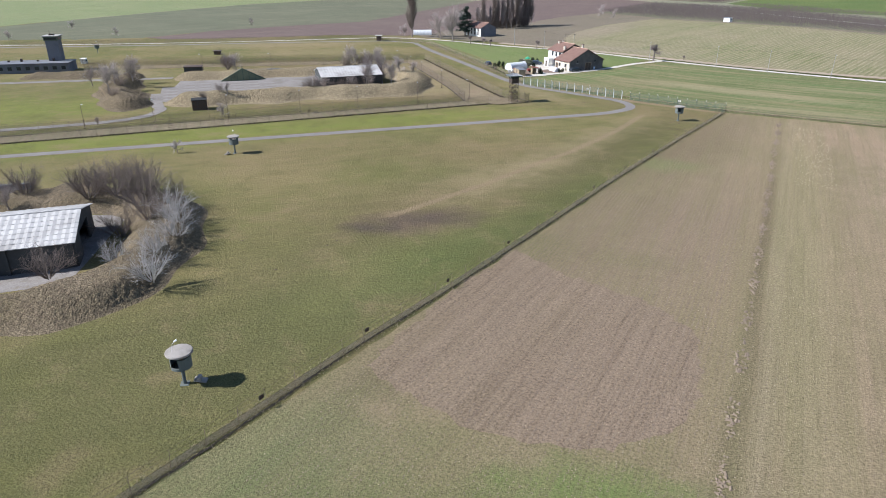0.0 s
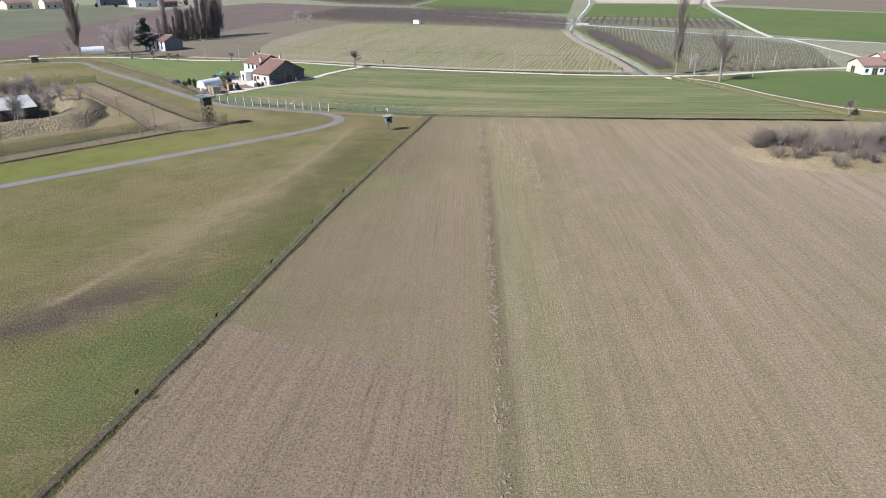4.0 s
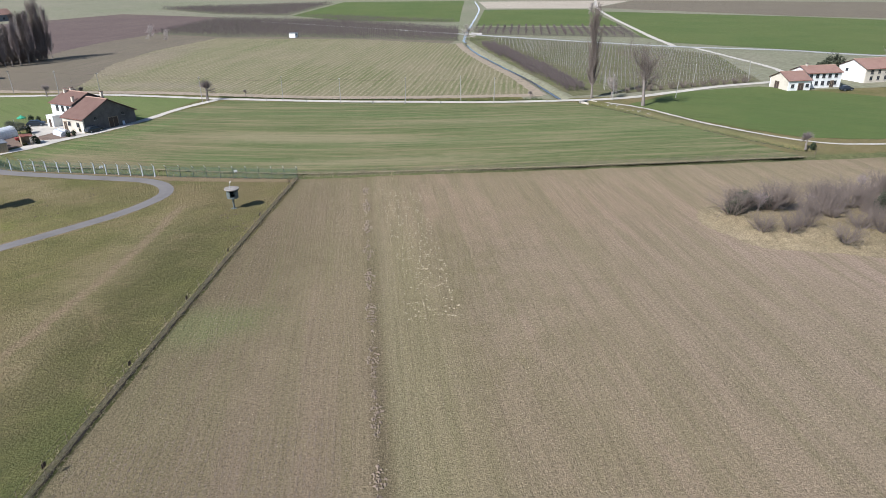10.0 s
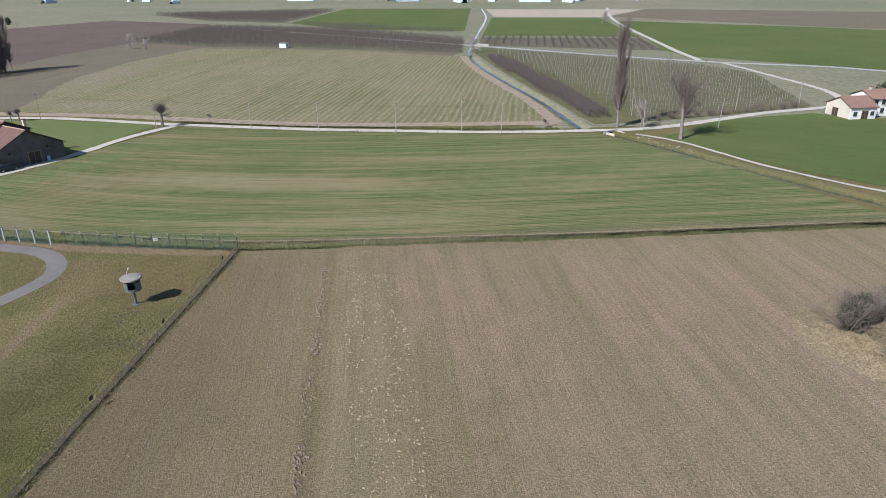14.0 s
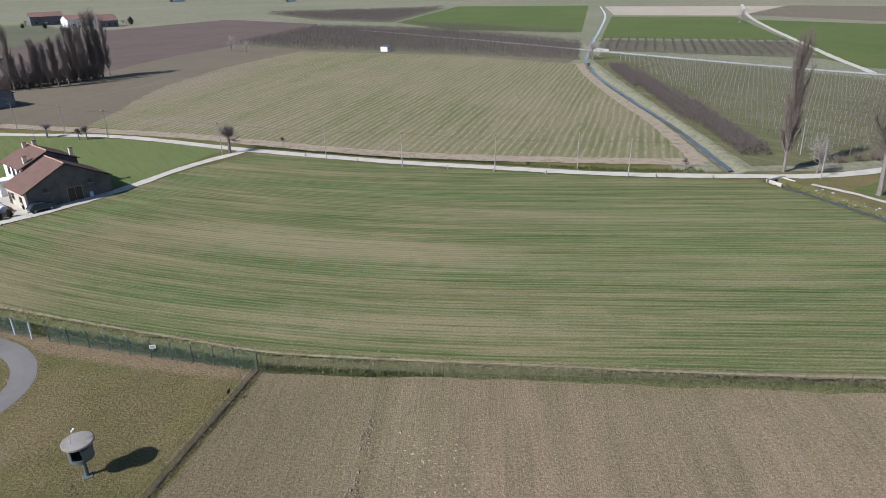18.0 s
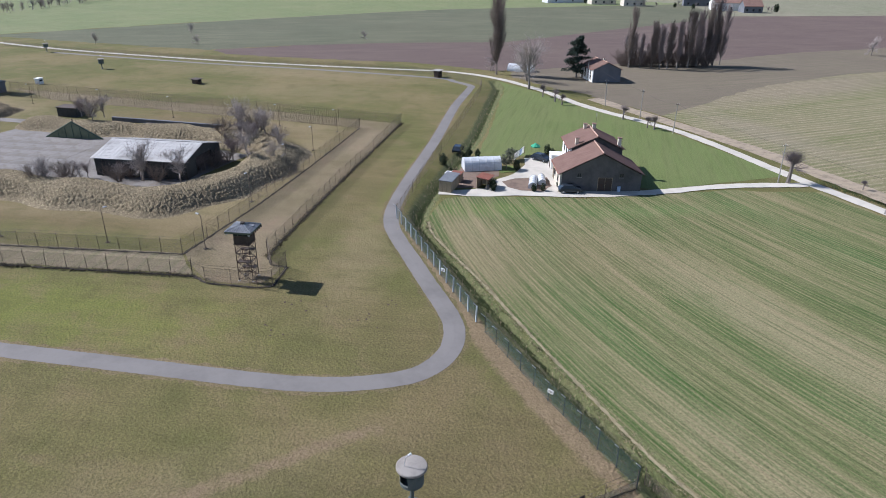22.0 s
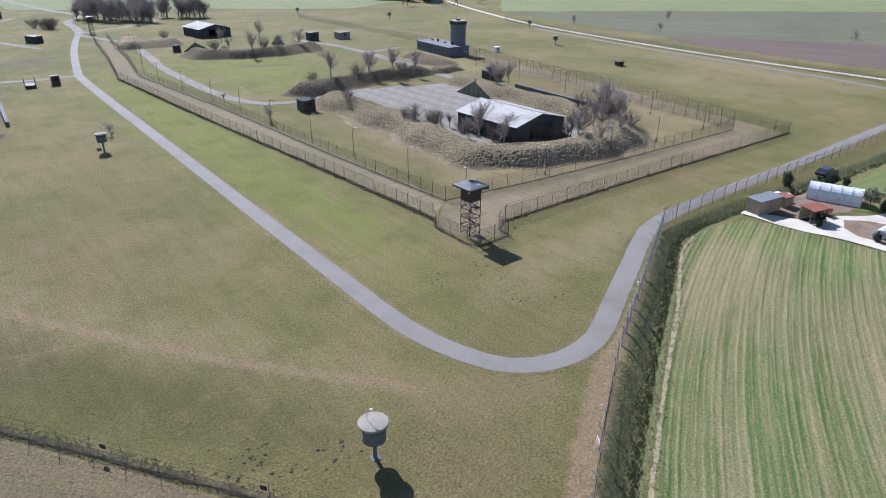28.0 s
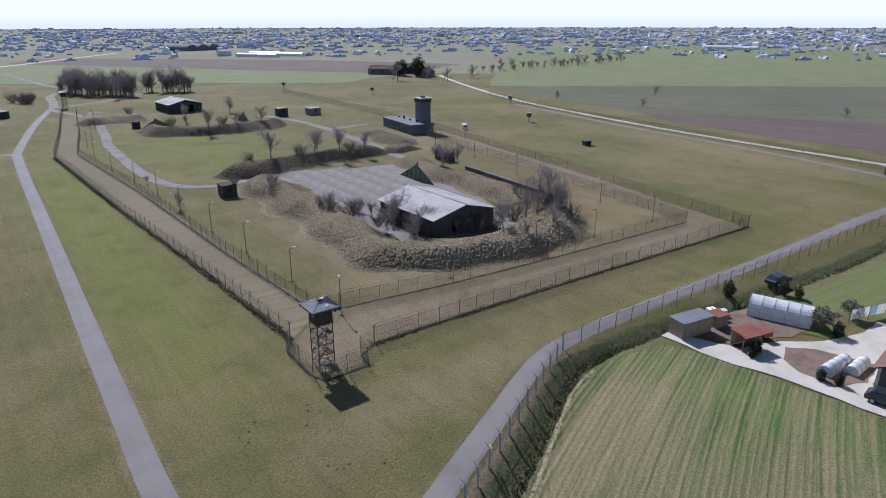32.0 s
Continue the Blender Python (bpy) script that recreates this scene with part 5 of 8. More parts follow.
for x in (-2.6, 2.6):
    for y in (-1.3, 1.3):
        part("upright", bm_tube((x, y, 0), (x, y, 2.6), 0.05, 0.05, 5), M_STEEL, t)
for y in (-1.3, 1.3):
    part("rail", bm_tube((-2.6, y, 2.55), (2.6, y, 2.55), 0.04, 0.04, 5), M_STEEL, t)

# ---- houses ----
def tiled_slope(name, a, b, L, mat, parent, rnd, x0=0.0, pitch=0.26):
    """Rounded clay tiles in rows: a wavy sheet from ridge line a to eave line b, both (y, z)."""
    a, b = Vector((0, *a)), Vector((0, *b))
    n = Vector((1, 0, 0)).cross(b - a).normalized()
    if n.z < 0:
        n = -n
    k = max(4, round(L / pitch) * 2)
    rows = max(3, round((b - a).length / 0.9))
    v, f = [], []
    for j in range(rows + 1):
        for i in range(k + 1):
            p = a.lerp(b, j / rows) + Vector((x0 - L / 2 + L * i / k, 0, 0))
            p += n * ((0.07 if i % 2 else 0.0) + rnd.uniform(-0.012, 0.012) + (0.02 if j else 0))
            v.append(p)
    base = len(v)
    for j in range(rows + 1):
        for i in (0, k):
            v.append(a.lerp(b, j / rows) + Vector((x0 - L / 2 + L * i / k, 0, 0)) - n * 0.12)
    for j in range(rows):
        for i in range(k):
            q = j * (k + 1) + i
            f.append((q, q + 1, q + k + 2, q + k + 1))
        f.append((base + 2 * j, base + 2 * j + 1, base + 2 * j + 3, base + 2 * j + 2))
    return mesh_ob(name, v, f, mat, parent)


def gable_house(name, m, L, W, ze, zr, walls, label, windows=(), chimneys=(), doors=(), category="house", group="", roof=None, over=0.35):
    """A house with its ridge along x. walls: materials of the -y, +y, -x and +x sides.
    windows: (side, along, sill, width, height); doors alike; chimneys: (x, y, height)."""
    rnd = random.Random(int(L * 31 + W * 17))
    t = thing(name, m, label, category, group)
    th = 0.3
    part("wall", bm_box(-L / 2, -W / 2, 0, L / 2, -W / 2 + th, ze), walls[0], t)
    part("wall", bm_box(-L / 2, W / 2 - th, 0, L / 2, W / 2, ze), walls[1], t)
    for s, mt in ((-1, walls[2]), (1, walls[3])):
        bm = bmesh.new()
        prof = [(-W / 2 + th, 0), (-W / 2 + th, ze), (0, zr - 0.12), (W / 2 - th, ze), (W / 2 - th, 0)]
        xa, xb = s * L / 2, s * (L / 2 - th)
        A = [bm.verts.new((xa, y, z)) for y, z in prof]
        B = [bm.verts.new((xb, y, z)) for y, z in prof]
        bm.faces.new(A)
        bm.faces.new(B[::-1])
        for i in range(5):
            bm.faces.new((A[i], A[(i + 1) % 5], B[(i + 1) % 5], B[i]))
        bmesh.ops.recalc_face_normals(bm, faces=bm.faces)
        part("gable_wall", bm, mt, t)
    k = (zr - ze) / (W / 2)
    for s in (-1, 1):
        tiled_slope("roof_slope", (0, zr), (s * (W / 2 + over), ze - k * over), L + 2 * over, roof or M_TILE, t, rnd)
        part("gutter", bm_tube((-L / 2 - over, s * (W / 2 + over + 0.05), ze - k * over - 0.03), (L / 2 + over, s * (W / 2 + over + 0.05), ze - k * over - 0.03), 0.07, 0.07, 6), M_RUST, t)
    part("ridge", bm_tube((-L / 2 - over, 0, zr + 0.06), (L / 2 + over, 0, zr + 0.06), 0.13, 0.13, 7), M_RIDGE, t)
    for x, y, h in chimneys:
        z = zr - k * abs(y)
        c = part("chimney", bm_box(x - 0.3, y - 0.3, z - 0.4, x + 0.3, y + 0.3, z + h, bevel=0.03), M_CREAM, t)
        part("chimney_cap", bm_box(x - 0.4, y - 0.4, z + h, x + 0.4, y + 0.4, z + h + 0.12), M_TILE, c)
    for kind, group_ in (("window", windows), ("door", doors)):
        for side, u, z, w, h in group_:
            r = {"-y": Matrix.Translation((u, -W / 2, z)), "+y": Matrix.Translation((u, W / 2, z)) @ Matrix.Rotation(math.pi, 4, "Z"),
                 "-x": Matrix.Translation((-L / 2, u, z)) @ Matrix.Rotation(-math.pi / 2, 4, "Z"), "+x": Matrix.Translation((L / 2, u, z)) @ Matrix.Rotation(math.pi / 2, 4, "Z")}[side]
            bm = bmesh.new()
            for x0, z0, x1, z1 in ((-w / 2 - 0.08, -0.08, -w / 2, h + 0.08), (w / 2, -0.08, w / 2 + 0.08, h + 0.08), (-w / 2, h, w / 2, h + 0.08), (-w / 2, -0.08, w / 2, 0), (-0.03, 0, 0.03, h)):
                box(bm, x0, -0.07, z0, x1, 0.02, z1, r)
            wn_ = part(kind, bm, M_WOOD if kind == "door" else M_GREYPL, t)
            part("leaf" if kind == "door" else "pane", bm_box(-w / 2, -0.03, 0, w / 2, 0.0, h, r), M_STEEL if kind == "door" else M_GLASSDK, wn_)
            if kind == "window":
                part("sill", bm_box(-w / 2 - 0.15, -0.16, -0.14, w / 2 + 0.15, 0.0, -0.08, r), M_POSTCON, wn_)
    return t


FA, FD = Vector((0.612, 0.791, 0)), Vector((-0.791, 0.612, 0))
FP = Vector((-59.1, 191.9, 0))
FR = 142.3


def farm(a, d, z=0.0, rz=0.0):
    p = FP + FA * a + FD * d
    return pose(p.x, p.y, z, 0, 0, FR + rz)


gable_house("barn", farm(7.1, 4.1), 8.2, 14.2, 3.3, 6.9, (M_GREYPL, M_CREAM, M_GREYPL, M_GREYPL), "large grey plastered barn with a clay tile roof",
            windows=(("+y", -2.0, 1.3, 0.9, 0.9), ("+y", 1.4, 1.3, 0.9, 0.9), ("-x", 3.8, 2.6, 0.6, 0.6), ("-x", -3.6, 2.6, 0.6, 0.6)), doors=(("-x", -0.8, 0, 2.4, 2.4), ("+y", 3.0, 0, 1.1, 2.1)), category="barn")
# sunless walls given dark grey plaster, putting their shade into the colour
gable_house("farmhouse", farm(7.7, 12.4), 8.4, 9.6, 5.5, 7.7, (M_GREYPL, M_WHITE, M_GREYPL, M_WHITE), "white two-storey farmhouse joined to a barn, clay tile roof",
            windows=[("+y", x, z, 0.9, 1.3) for x in (-2.8, -0.6, 1.6) for z in (1.0, 3.6)] + [("-y", x, 3.6, 0.9, 1.3) for x in (-2, 2)] + [("+x", y, z, 0.9, 1.3) for y in (-2, 2) for z in (1.0, 3.6)],
            chimneys=((3.4, 0.9, 0.9), (3.4, -0.8, 0.9), (-3.6, -4.2, 1.5), (-3.6, 3.6, 1.2)), doors=(("+y", 3.2, 0, 1.0, 2.1),))
hut("porch", farm(1.4, 13.8), 2.6, 2.4, 2.7, M_WHITE, M_WHITE, "small white porch by the farmhouse", "", 0.15)
t = thing("antenna_mast", farm(8.6, 15.0, 7.2), "thin television antenna on the farmhouse roof", "antenna")
part("mast", bm_tube((0, 0, 0), (0, 0, 3.4), 0.03, 0.02, 5), M_STEEL, t)
for z in (2.6, 2.9, 3.2):
    part("element", bm_tube((-0.5, 0, z), (0.5, 0, z), 0.012, 0.012, 4), M_GALV, t)

# yard, beds
field("yard_gravel", [(-70.7, 174.1), (-64.6, 182.2), (-57.8, 189.7), (-59, 191.7), (-64.3, 198.2), (-68.9, 204.7), (-75.3, 205.8), (-77.1, 200.9), (-73, 196.6), (-70.8, 192), (-70.2, 188.7), (-69.6, 185), (-67.6, 181.8)], 0.06, M_SHELL, "pale gravel farmyard", "yard", 0.2, 1.5)
field("bed_soil", [(-74.1, 178.3), (-79.6, 186.2), (-74.8, 191.5), (-71.5, 188.8), (-69.9, 183.9), (-68.5, 180.9), (-70.9, 177.8)], 0.05, M_SOIL, "bare vegetable beds", "garden bed", 0.2, 1.5)
field("garden_soil", [(-68.4, 186.8), (-65.7, 185.7), (-62.9, 186.5), (-60.2, 189.2), (-61.5, 192.5), (-65.5, 195.3), (-68.6, 190)], 0.085, M_SOIL, "round vegetable garden with turned soil", "garden bed", 0.2, 1.2)
field("front_apron", [(-58.8, 191.3), (-50.8, 202.7), (-49.6, 204.4), (-47.5, 204.1), (-54.1, 192.7), (-57.6, 189.3)], 0.055, M_SHELL, "gravel strip along the barn", "yard", 0.2, 1.5)


def tunnel(m, L, W, H, label, group, hoops=6):
    t = thing("polytunnel", m, label, "greenhouse", group)
    bm = bmesh.new()
    k, n = 14, hoops * 4
    ring = []
    for i in range(n + 1):
        x = -L / 2 + L * i / n
        sag = 0.03 * abs(math.sin(math.pi * i / 4))
        ring.append([bm.verts.new((x, -W / 2 * math.cos(math.pi * j / k), (H - sag) * math.sin(math.pi * j / k) ** 0.75)) for j in range(k + 1)])
    for p, q in zip(ring, ring[1:]):
        for j in range(k):
            bm.faces.new((p[j], q[j], q[j + 1], p[j + 1]))
    bm.faces.new(ring[0])
    bm.faces.new(ring[-1][::-1])
    part("film", bm, M_FILM, t, "milky plastic film", smooth=False)
    for i in range(hoops + 1):
        x = -L / 2 + L * i / hoops
        pts = [(x, -W / 2 * math.cos(math.pi * j / k) * 1.01, H * 1.01 * math.sin(math.pi * j / k) ** 0.75) for j in range(k + 1)]
        part("hoop", chain(pts, 0.03, 4), M_GALV, t)
    part("end_door", bm_box(L / 2 - 0.02, -0.45, 0, L / 2 + 0.04, 0.45, H * 0.75), M_WHITE, t)
    return t


tunnel(pose(-77, 189.1, 0.05, 0, 0, 62), 7.2, 3.6, 2.3, "white plastic polytunnel greenhouse on garden beds", "farm polytunnels", 5)
tunnel(pose(-64, 190.3, 0.08, 0, 0, 133), 4.6, 1.5, 1.1, "low white plastic tunnel over vegetables", "low tunnels", 4)
tunnel(pose(-64.2, 192.7, 0.08, 0, 0, 138), 3.6, 1.4, 1.0, "low dirty plastic tunnel over vegetables", "low tunnels", 3)
tunnel(pose(-159.4, 276.8, 0, 0, 0, 30), 9, 4.5, 2.4, "white plastic polytunnel near the road", "farm polytunnels", 5)
hut("wooden_shed", pose(-71.2, 176.8, 0, 0, 0, 125.5), 4.9, 2.2, 2.1, M_WOOD, M_SHEET, "plank shed with a flat grey sheet roof", "", 0.15)
hut("lean_to", pose(-73.8, 180.5, 0, 0, 0, 125.5), 2.0, 1.8, 1.5, M_WOOD, M_RUST, "low lean-to with a rusty roof beside the shed", "", 0.1)
t = thing("field_shelter", pose(-68.2, 182.3, 0, 0, 0, 120), "small timber shelter with a rusty red roof", "shelter")
for x in (-1.3, 1.3):
    for y in (-0.9, 0.9):
        part("post", bm_tube((x, y, 0), (x, y, 2.1), 0.07, 0.06, 5), M_WOOD, t)
part("back_wall", bm_box(-1.3, 0.85, 0.1, 1.3, 0.93, 1.9), M_WOOD, t)
part("side_wall", bm_box(1.22, -0.9, 0.1, 1.3, 0.9, 1.5), M_WOOD, t)
part("roof", bm_box(-1.6, -1.2, 2.05, 1.6, 1.2, 2.13, Matrix.Rotation(radians(6), 4, "X")), M_RUST, t)
for x, y, s in ((-76.3, 180.5, 1.0), (-75.4, 181.5, 0.9), (-76.6, 182, 0.8)):
    t = thing("water_tank", pose(x, y, 0, 0, 0, 30), "white plastic water tank in a cage", "tank", "water tanks")
    part("body", bm_box(-0.5 * s, -0.6 * s, 0.12, 0.5 * s, 0.6 * s, 1.1 * s, bevel=0.06), M_WHITE, t)
    part("pallet", bm_box(-0.52 * s, -0.62 * s, 0, 0.52 * s, 0.62 * s, 0.12), M_WOOD, t)
    part("cap", bm_tube((0, 0, 1.1 * s), (0, 0, 1.1 * s + 0.08), 0.12, 0.12, 8), M_BLUE, t)
t = thing("red_trailer", pose(-70.6, 185, 0, 0, 0, 30), "small red farm trailer", "trailer")
part("tub", bm_box(-0.9, -0.6, 0.55, 0.9, 0.6, 1.15, bevel=0.05), M_RED, t)
part("drawbar", bm_tube((0.9, 0, 0.5), (1.9, 0, 0.4), 0.05, 0.04, 5), M_STEEL, t)
for y in (-0.68, 0.68):
    part("wheel", bm_tube((0, y - 0.09, 0.34), (0, y + 0.09, 0.34), 0.34, 0.34, 12), M_TYRE, t)
t = thing("barrel", pose(-52.5, 199.9, 0.06), "blue plastic barrel against the barn", "barrel")
part("body", bm_tube((0, 0, 0), (0, 0, 0.9), 0.3, 0.3, 12), M_BLUE, t)
part("lid", bm_tube((0, 0, 0.9), (0, 0, 0.94), 0.27, 0.27, 12), M_BLUE, t)


def parked_car(m, label):
    t = thing("parked_car", m, label, "car", "parked cars")
    bm = bmesh.new()
    prof = [(-2.0, 0.35), (-2.05, 0.75), (-1.75, 0.95), (-1.2, 1.38), (0.35, 1.42), (1.05, 0.98), (1.9, 0.82), (2.05, 0.6), (2.0, 0.32)]
    A = [bm.verts.new((x, -0.82 + (0.12 if z > 1 else 0), z)) for x, z in prof]
    B = [bm.verts.new((x, 0.82 - (0.12 if z > 1 else 0), z)) for x, z in prof]
    bm.faces.new(A)
    bm.faces.new(B[::-1])
    for i in range(len(prof)):
        bm.faces.new((A[i], A[(i + 1) % len(prof)], B[(i + 1) % len(prof)], B[i]))
    bmesh.ops.recalc_face_normals(bm, faces=bm.faces)
    body = part("body", bm, M_CARDK, t)
    for s in (-1, 1):
        part("side_window", bm_box(-1.2, s * 0.74 - 0.02, 1.0, 0.45, s * 0.74 + 0.02, 1.32), M_GLASSDK, body)
        for x in (-1.25, 1.25):
            w = part("wheel", bm_tube((x, s * 0.78 - 0.1, 0.31), (x, s * 0.78 + 0.1, 0.31), 0.31, 0.31, 14), M_TYRE, t)
            part("rim", bm_tube((x, s * 0.88 - 0.01, 0.31), (x, s * 0.88 + 0.01, 0.31), 0.2, 0.2, 10), M_GALV, w)
    part("windscreen", bm_box(-0.02, -0.66, -0.4, 0.02, 0.66, 0.4, Matrix.Translation((0.72, 0, 1.2)) @ Matrix.Rotation(radians(-58), 4, "Y")), M_GLASSDK, body)
    part("rear_window", bm_box(-0.02, -0.66, -0.28, 0.02, 0.66, 0.28, Matrix.Translation((-1.5, 0, 1.18)) @ Matrix.Rotation(radians(52), 4, "Y")), M_GLASSDK, body)
    return t


parked_car(pose(-89, 192.8, 0.02, 0, 0, 128), "dark blue car parked by the ditch")
parked_car(pose(-74.1, 202.3, 0.07, 0, 0, 10), "dark car parked in the farmyard")
parked_car(pose(-57.2, 192.6, 0.07, 0, 0, 52), "dark car parked in the barn's shade")
t = thing("parasol", pose(-78.3, 204.8, 0.05) @ Matrix.Diagonal((0.6, 0.6, 0.85, 1)), "green canvas gazebo beside the yard", "parasol")
for i in range(4):
    w = math.pi / 4 + i * math.pi / 2
    part("post", bm_tube((1.4 * math.cos(w), 1.4 * math.sin(w), 0), (1.4 * math.cos(w), 1.4 * math.sin(w), 2.0), 0.03, 0.03, 5), M_STEEL, t)
bm = bmesh.new()
apex = bm.verts.new((0, 0, 2.75))
rim = [bm.verts.new((1.75 * math.cos(i * math.pi / 4 + 0.39), 1.75 * math.sin(i * math.pi / 4 + 0.39), 2.0)) for i in range(8)]
low = [bm.verts.new(v.co - Vector((0, 0, 0.22))) for v in rim]
for i in range(8):
    bm.faces.new((rim[i], rim[(i + 1) % 8], apex))
    bm.faces.new((low[i], low[(i + 1) % 8], rim[(i + 1) % 8], rim[i]))
part("canopy", bm, M_CLOTHG, t, "faded green canopy")
t = thing("clothes_line", pose(-77.9, 199.9, 0.0, 0, 0, 118), "washing on a line between posts", "clothes line")
for x in (-3.4, 0, 3.4):
    part("post", bm_tube((x, 0, 0), (x, 0, 1.9), 0.04, 0.04, 5), M_POST, t)
part("line", bm_tube((-3.4, 0, 1.85), (3.4, 0, 1.85), 0.01, 0.01, 3), M_GALV, t)
for i, (x, w, mt) in enumerate(((-2.3, 1.5, M_WHITE), (-0.7, 1.3, M_WHITE), (0.8, 1.0, M_BLUE), (2.1, 1.5, M_WHITE))):
    bm = bmesh.new()
    rows = [[bm.verts.new((x - w / 2 + w * k / 6, 0.05 * math.sin(k * 1.7 + z * 2), 1.84 - z)) for k in range(7)] for z in (0, 0.45, 0.95, 1.35)]
    for p, q in zip(rows, rows[1:]):
        for k in range(6):
            bm.faces.new((p[k], p[k + 1], q[k + 1], q[k]))
    bmesh.ops.solidify(bm, geom=bm.faces[:], thickness=0.02)
    part("sheet", bm, mt, t)
t = thing("heap_sheeting", pose(-80.7, 190.6, 0.02, 0, 0, 62), "heap of folded white plastic sheeting", "plastic sheeting")
bm = bmesh.new()
for i in range(7):
    box(bm, -1.6 + i * 0.4, -0.35, 0, -1.0 + i * 0.4, 0.35, 0.2 + 0.12 * (i % 3), Matrix.Rotation(0.2 * (i % 2), 4, "Z"), 0.05)
part("fold", bm, M_WHITE, t)

# farm beyond the white road
# sunless gable and rear wall painted dark: own tone plus shade
gable_house("farmhouse", pose(-131.5, 287, 0, 0, 0, 150), 12, 9.6, 4.2, 6.4, (M_DKBRICK, M_WHITE, M_DKBRICK, M_WHITE), "white farmhouse with a patched tile roof, its dark gable in shade",
            windows=[("+y", x, z, 0.9, 1.2) for x in (-4, -1.4, 1.4) for z in (0.9, 2.5)], chimneys=((3, -2, 1.0),), doors=(("+y", 4.2, 0, 1, 2),))
# farm with red roofs
gable_house("barn", pose(141.4, 217.6, 0, 0, 0, 2), 7.6, 9.0, 3.2, 5.2, (M_WHITE, M_WHITE, M_CREAM, M_CREAM), "pale plastered barn with a red tile roof",
            windows=(("-y", -2.4, 1.0, 0.9, 0.9), ("-y", 2.6, 1.0, 0.9, 0.9)), doors=(("-y", 0.4, 0, 1.8, 2.2), ("-x", 1, 0, 2, 2.2)), category="barn")
gable_house("farmhouse", pose(152, 220.5, 0, 0, 0, 2), 12.0, 8.0, 4.7, 6.3, (M_WHITE, M_WHITE, M_WHITE, M_CREAM), "white two-storey farmhouse with a red tile roof",
            windows=[("-y", x, z, 0.9, 1.1) for x in (-4.8, -2.6, -0.4, 1.8, 4.0) for z in (0.9, 3.1)], doors=(("-y", 2.9, 0, 1.2, 2.1),), chimneys=((-4, 0, 0.8),))
gable_house("farmhouse", pose(177.4, 228.2, 0, 0, 0, 8), 15.0, 11, 4.6, 7.0, (M_CREAM, M_CREAM, M_WHITE, M_CREAM), "pale plastered farmhouse with a red tile roof",
            windows=[("-y", x, z, 0.9, 1.1) for x in (-5, -2, 1, 4) for z in (0.9, 2.9)] + [("-x", 2, 3, 0.8, 0.8)])
parked_car(pose(155.6, 210.5, 0.05, 0, 0, 5), "dark car parked by the white farmhouse")
hut("field_hut", pose(-25.4, 425.9, 0, 0, 0, -25), 4.0, 3.0, 2.4, M_WHITE, M_SHEET, "small white pump hut at the field's edge", "", 0.2)

# distant farmsteads
for x, y, L, W, ze, zr, wm, a in ((-423.8, 585.9, 50, 12, 4, 6, M_FILM, 70), (-392.4, 593.1, 22, 12, 5, 8, M_CREAM, 60), (-363.3, 599.1, 18, 11, 6, 9, M_CREAM, 55), (-335.4, 652.5, 24, 12, 7, 10, M_DKBRICK, 40), (-290.6, 626.7, 26, 14, 6, 9, M_WHITE, 50), (-268.1, 621, 14, 12, 5, 9, M_DKBRICK, 50), (-455, 82, 16, 9, 4, 6.5, M_DKBRICK, 20), (-468, 50, 22, 10, 4, 6, M_DKBRICK, 80)):
    gable_house("far_farmhouse", pose(x, y, 0, 0, 0, a), L, W, ze, zr, (wm, wm, wm, wm), "distant farm building with a tiled roof", windows=[("-y", u, 1.2, 1.4, 1.6) for u in (-L / 3, 0, L / 3)], category="house", group="distant farm buildings", roof=M_FILM if wm is M_FILM else M_TILE)

# ---- bare trees and shrubs ----
def bark_mat(name, col, var=0.3):
    return plain_mat(name, col, 0.95, var=var, scale=3.0, bumps=0.4)


M_BARK = bark_mat("bark", (0.235, 0.20, 0.172))
M_TWIG = bark_mat("twigs", (0.37, 0.32, 0.29))
M_SCRUB = bark_mat("scrub_twigs", (0.175, 0.140, 0.118))
M_PALEBARK = bark_mat("pale_bark", (0.42, 0.39, 0.36))
M_PURPLE = bark_mat("purplish_twigs", (0.245, 0.200, 0.188))
M_IVY = plain_mat("evergreen_leaves", (0.075, 0.082, 0.048), 0.7, var=0.5, scale=2.0)
M_CEDAR = plain_mat("cedar_needles", (0.035, 0.052, 0.036), 0.8, var=0.5, scale=2.0)
M_CYPRESS = plain_mat("clipped_evergreen", (0.035, 0.05, 0.022), 0.85, var=0.5, scale=3.0)


class Wood:
    """Collects tapered rods into one mesh."""

    def __init__(self):
        self.v, self.f = [], []

    def rod(self, a, b, r0, r1, sides=3):
        d = (b - a)
        if d.length < 1e-5:
            return
        d = d.normalized()
        p = d.orthogonal().normalized()
        q = d.cross(p)
        s = len(self.v)
        for c, r in ((a, r0), (b, r1)):
            for i in range(sides):
                w = 2 * math.pi * i / sides
                self.v.append(c + p * (r * math.cos(w)) + q * (r * math.sin(w)))
        for i in range(sides):
            j = (i + 1) % sides
            self.f.append((s + i, s + j, s + sides + j, s + sides + i))

    def mesh(self, name, mat):
        me = bpy.data.meshes.new(name)
        me.from_pydata([tuple(x) for x in self.v], [], self.f)
        me.materials.append(mat)
        return me


def wander(rnd, d, amount, up=0.0):
    return (d + Vector((rnd.gauss(0, amount), rnd.gauss(0, amount), rnd.gauss(0, amount) + up))).normalized()


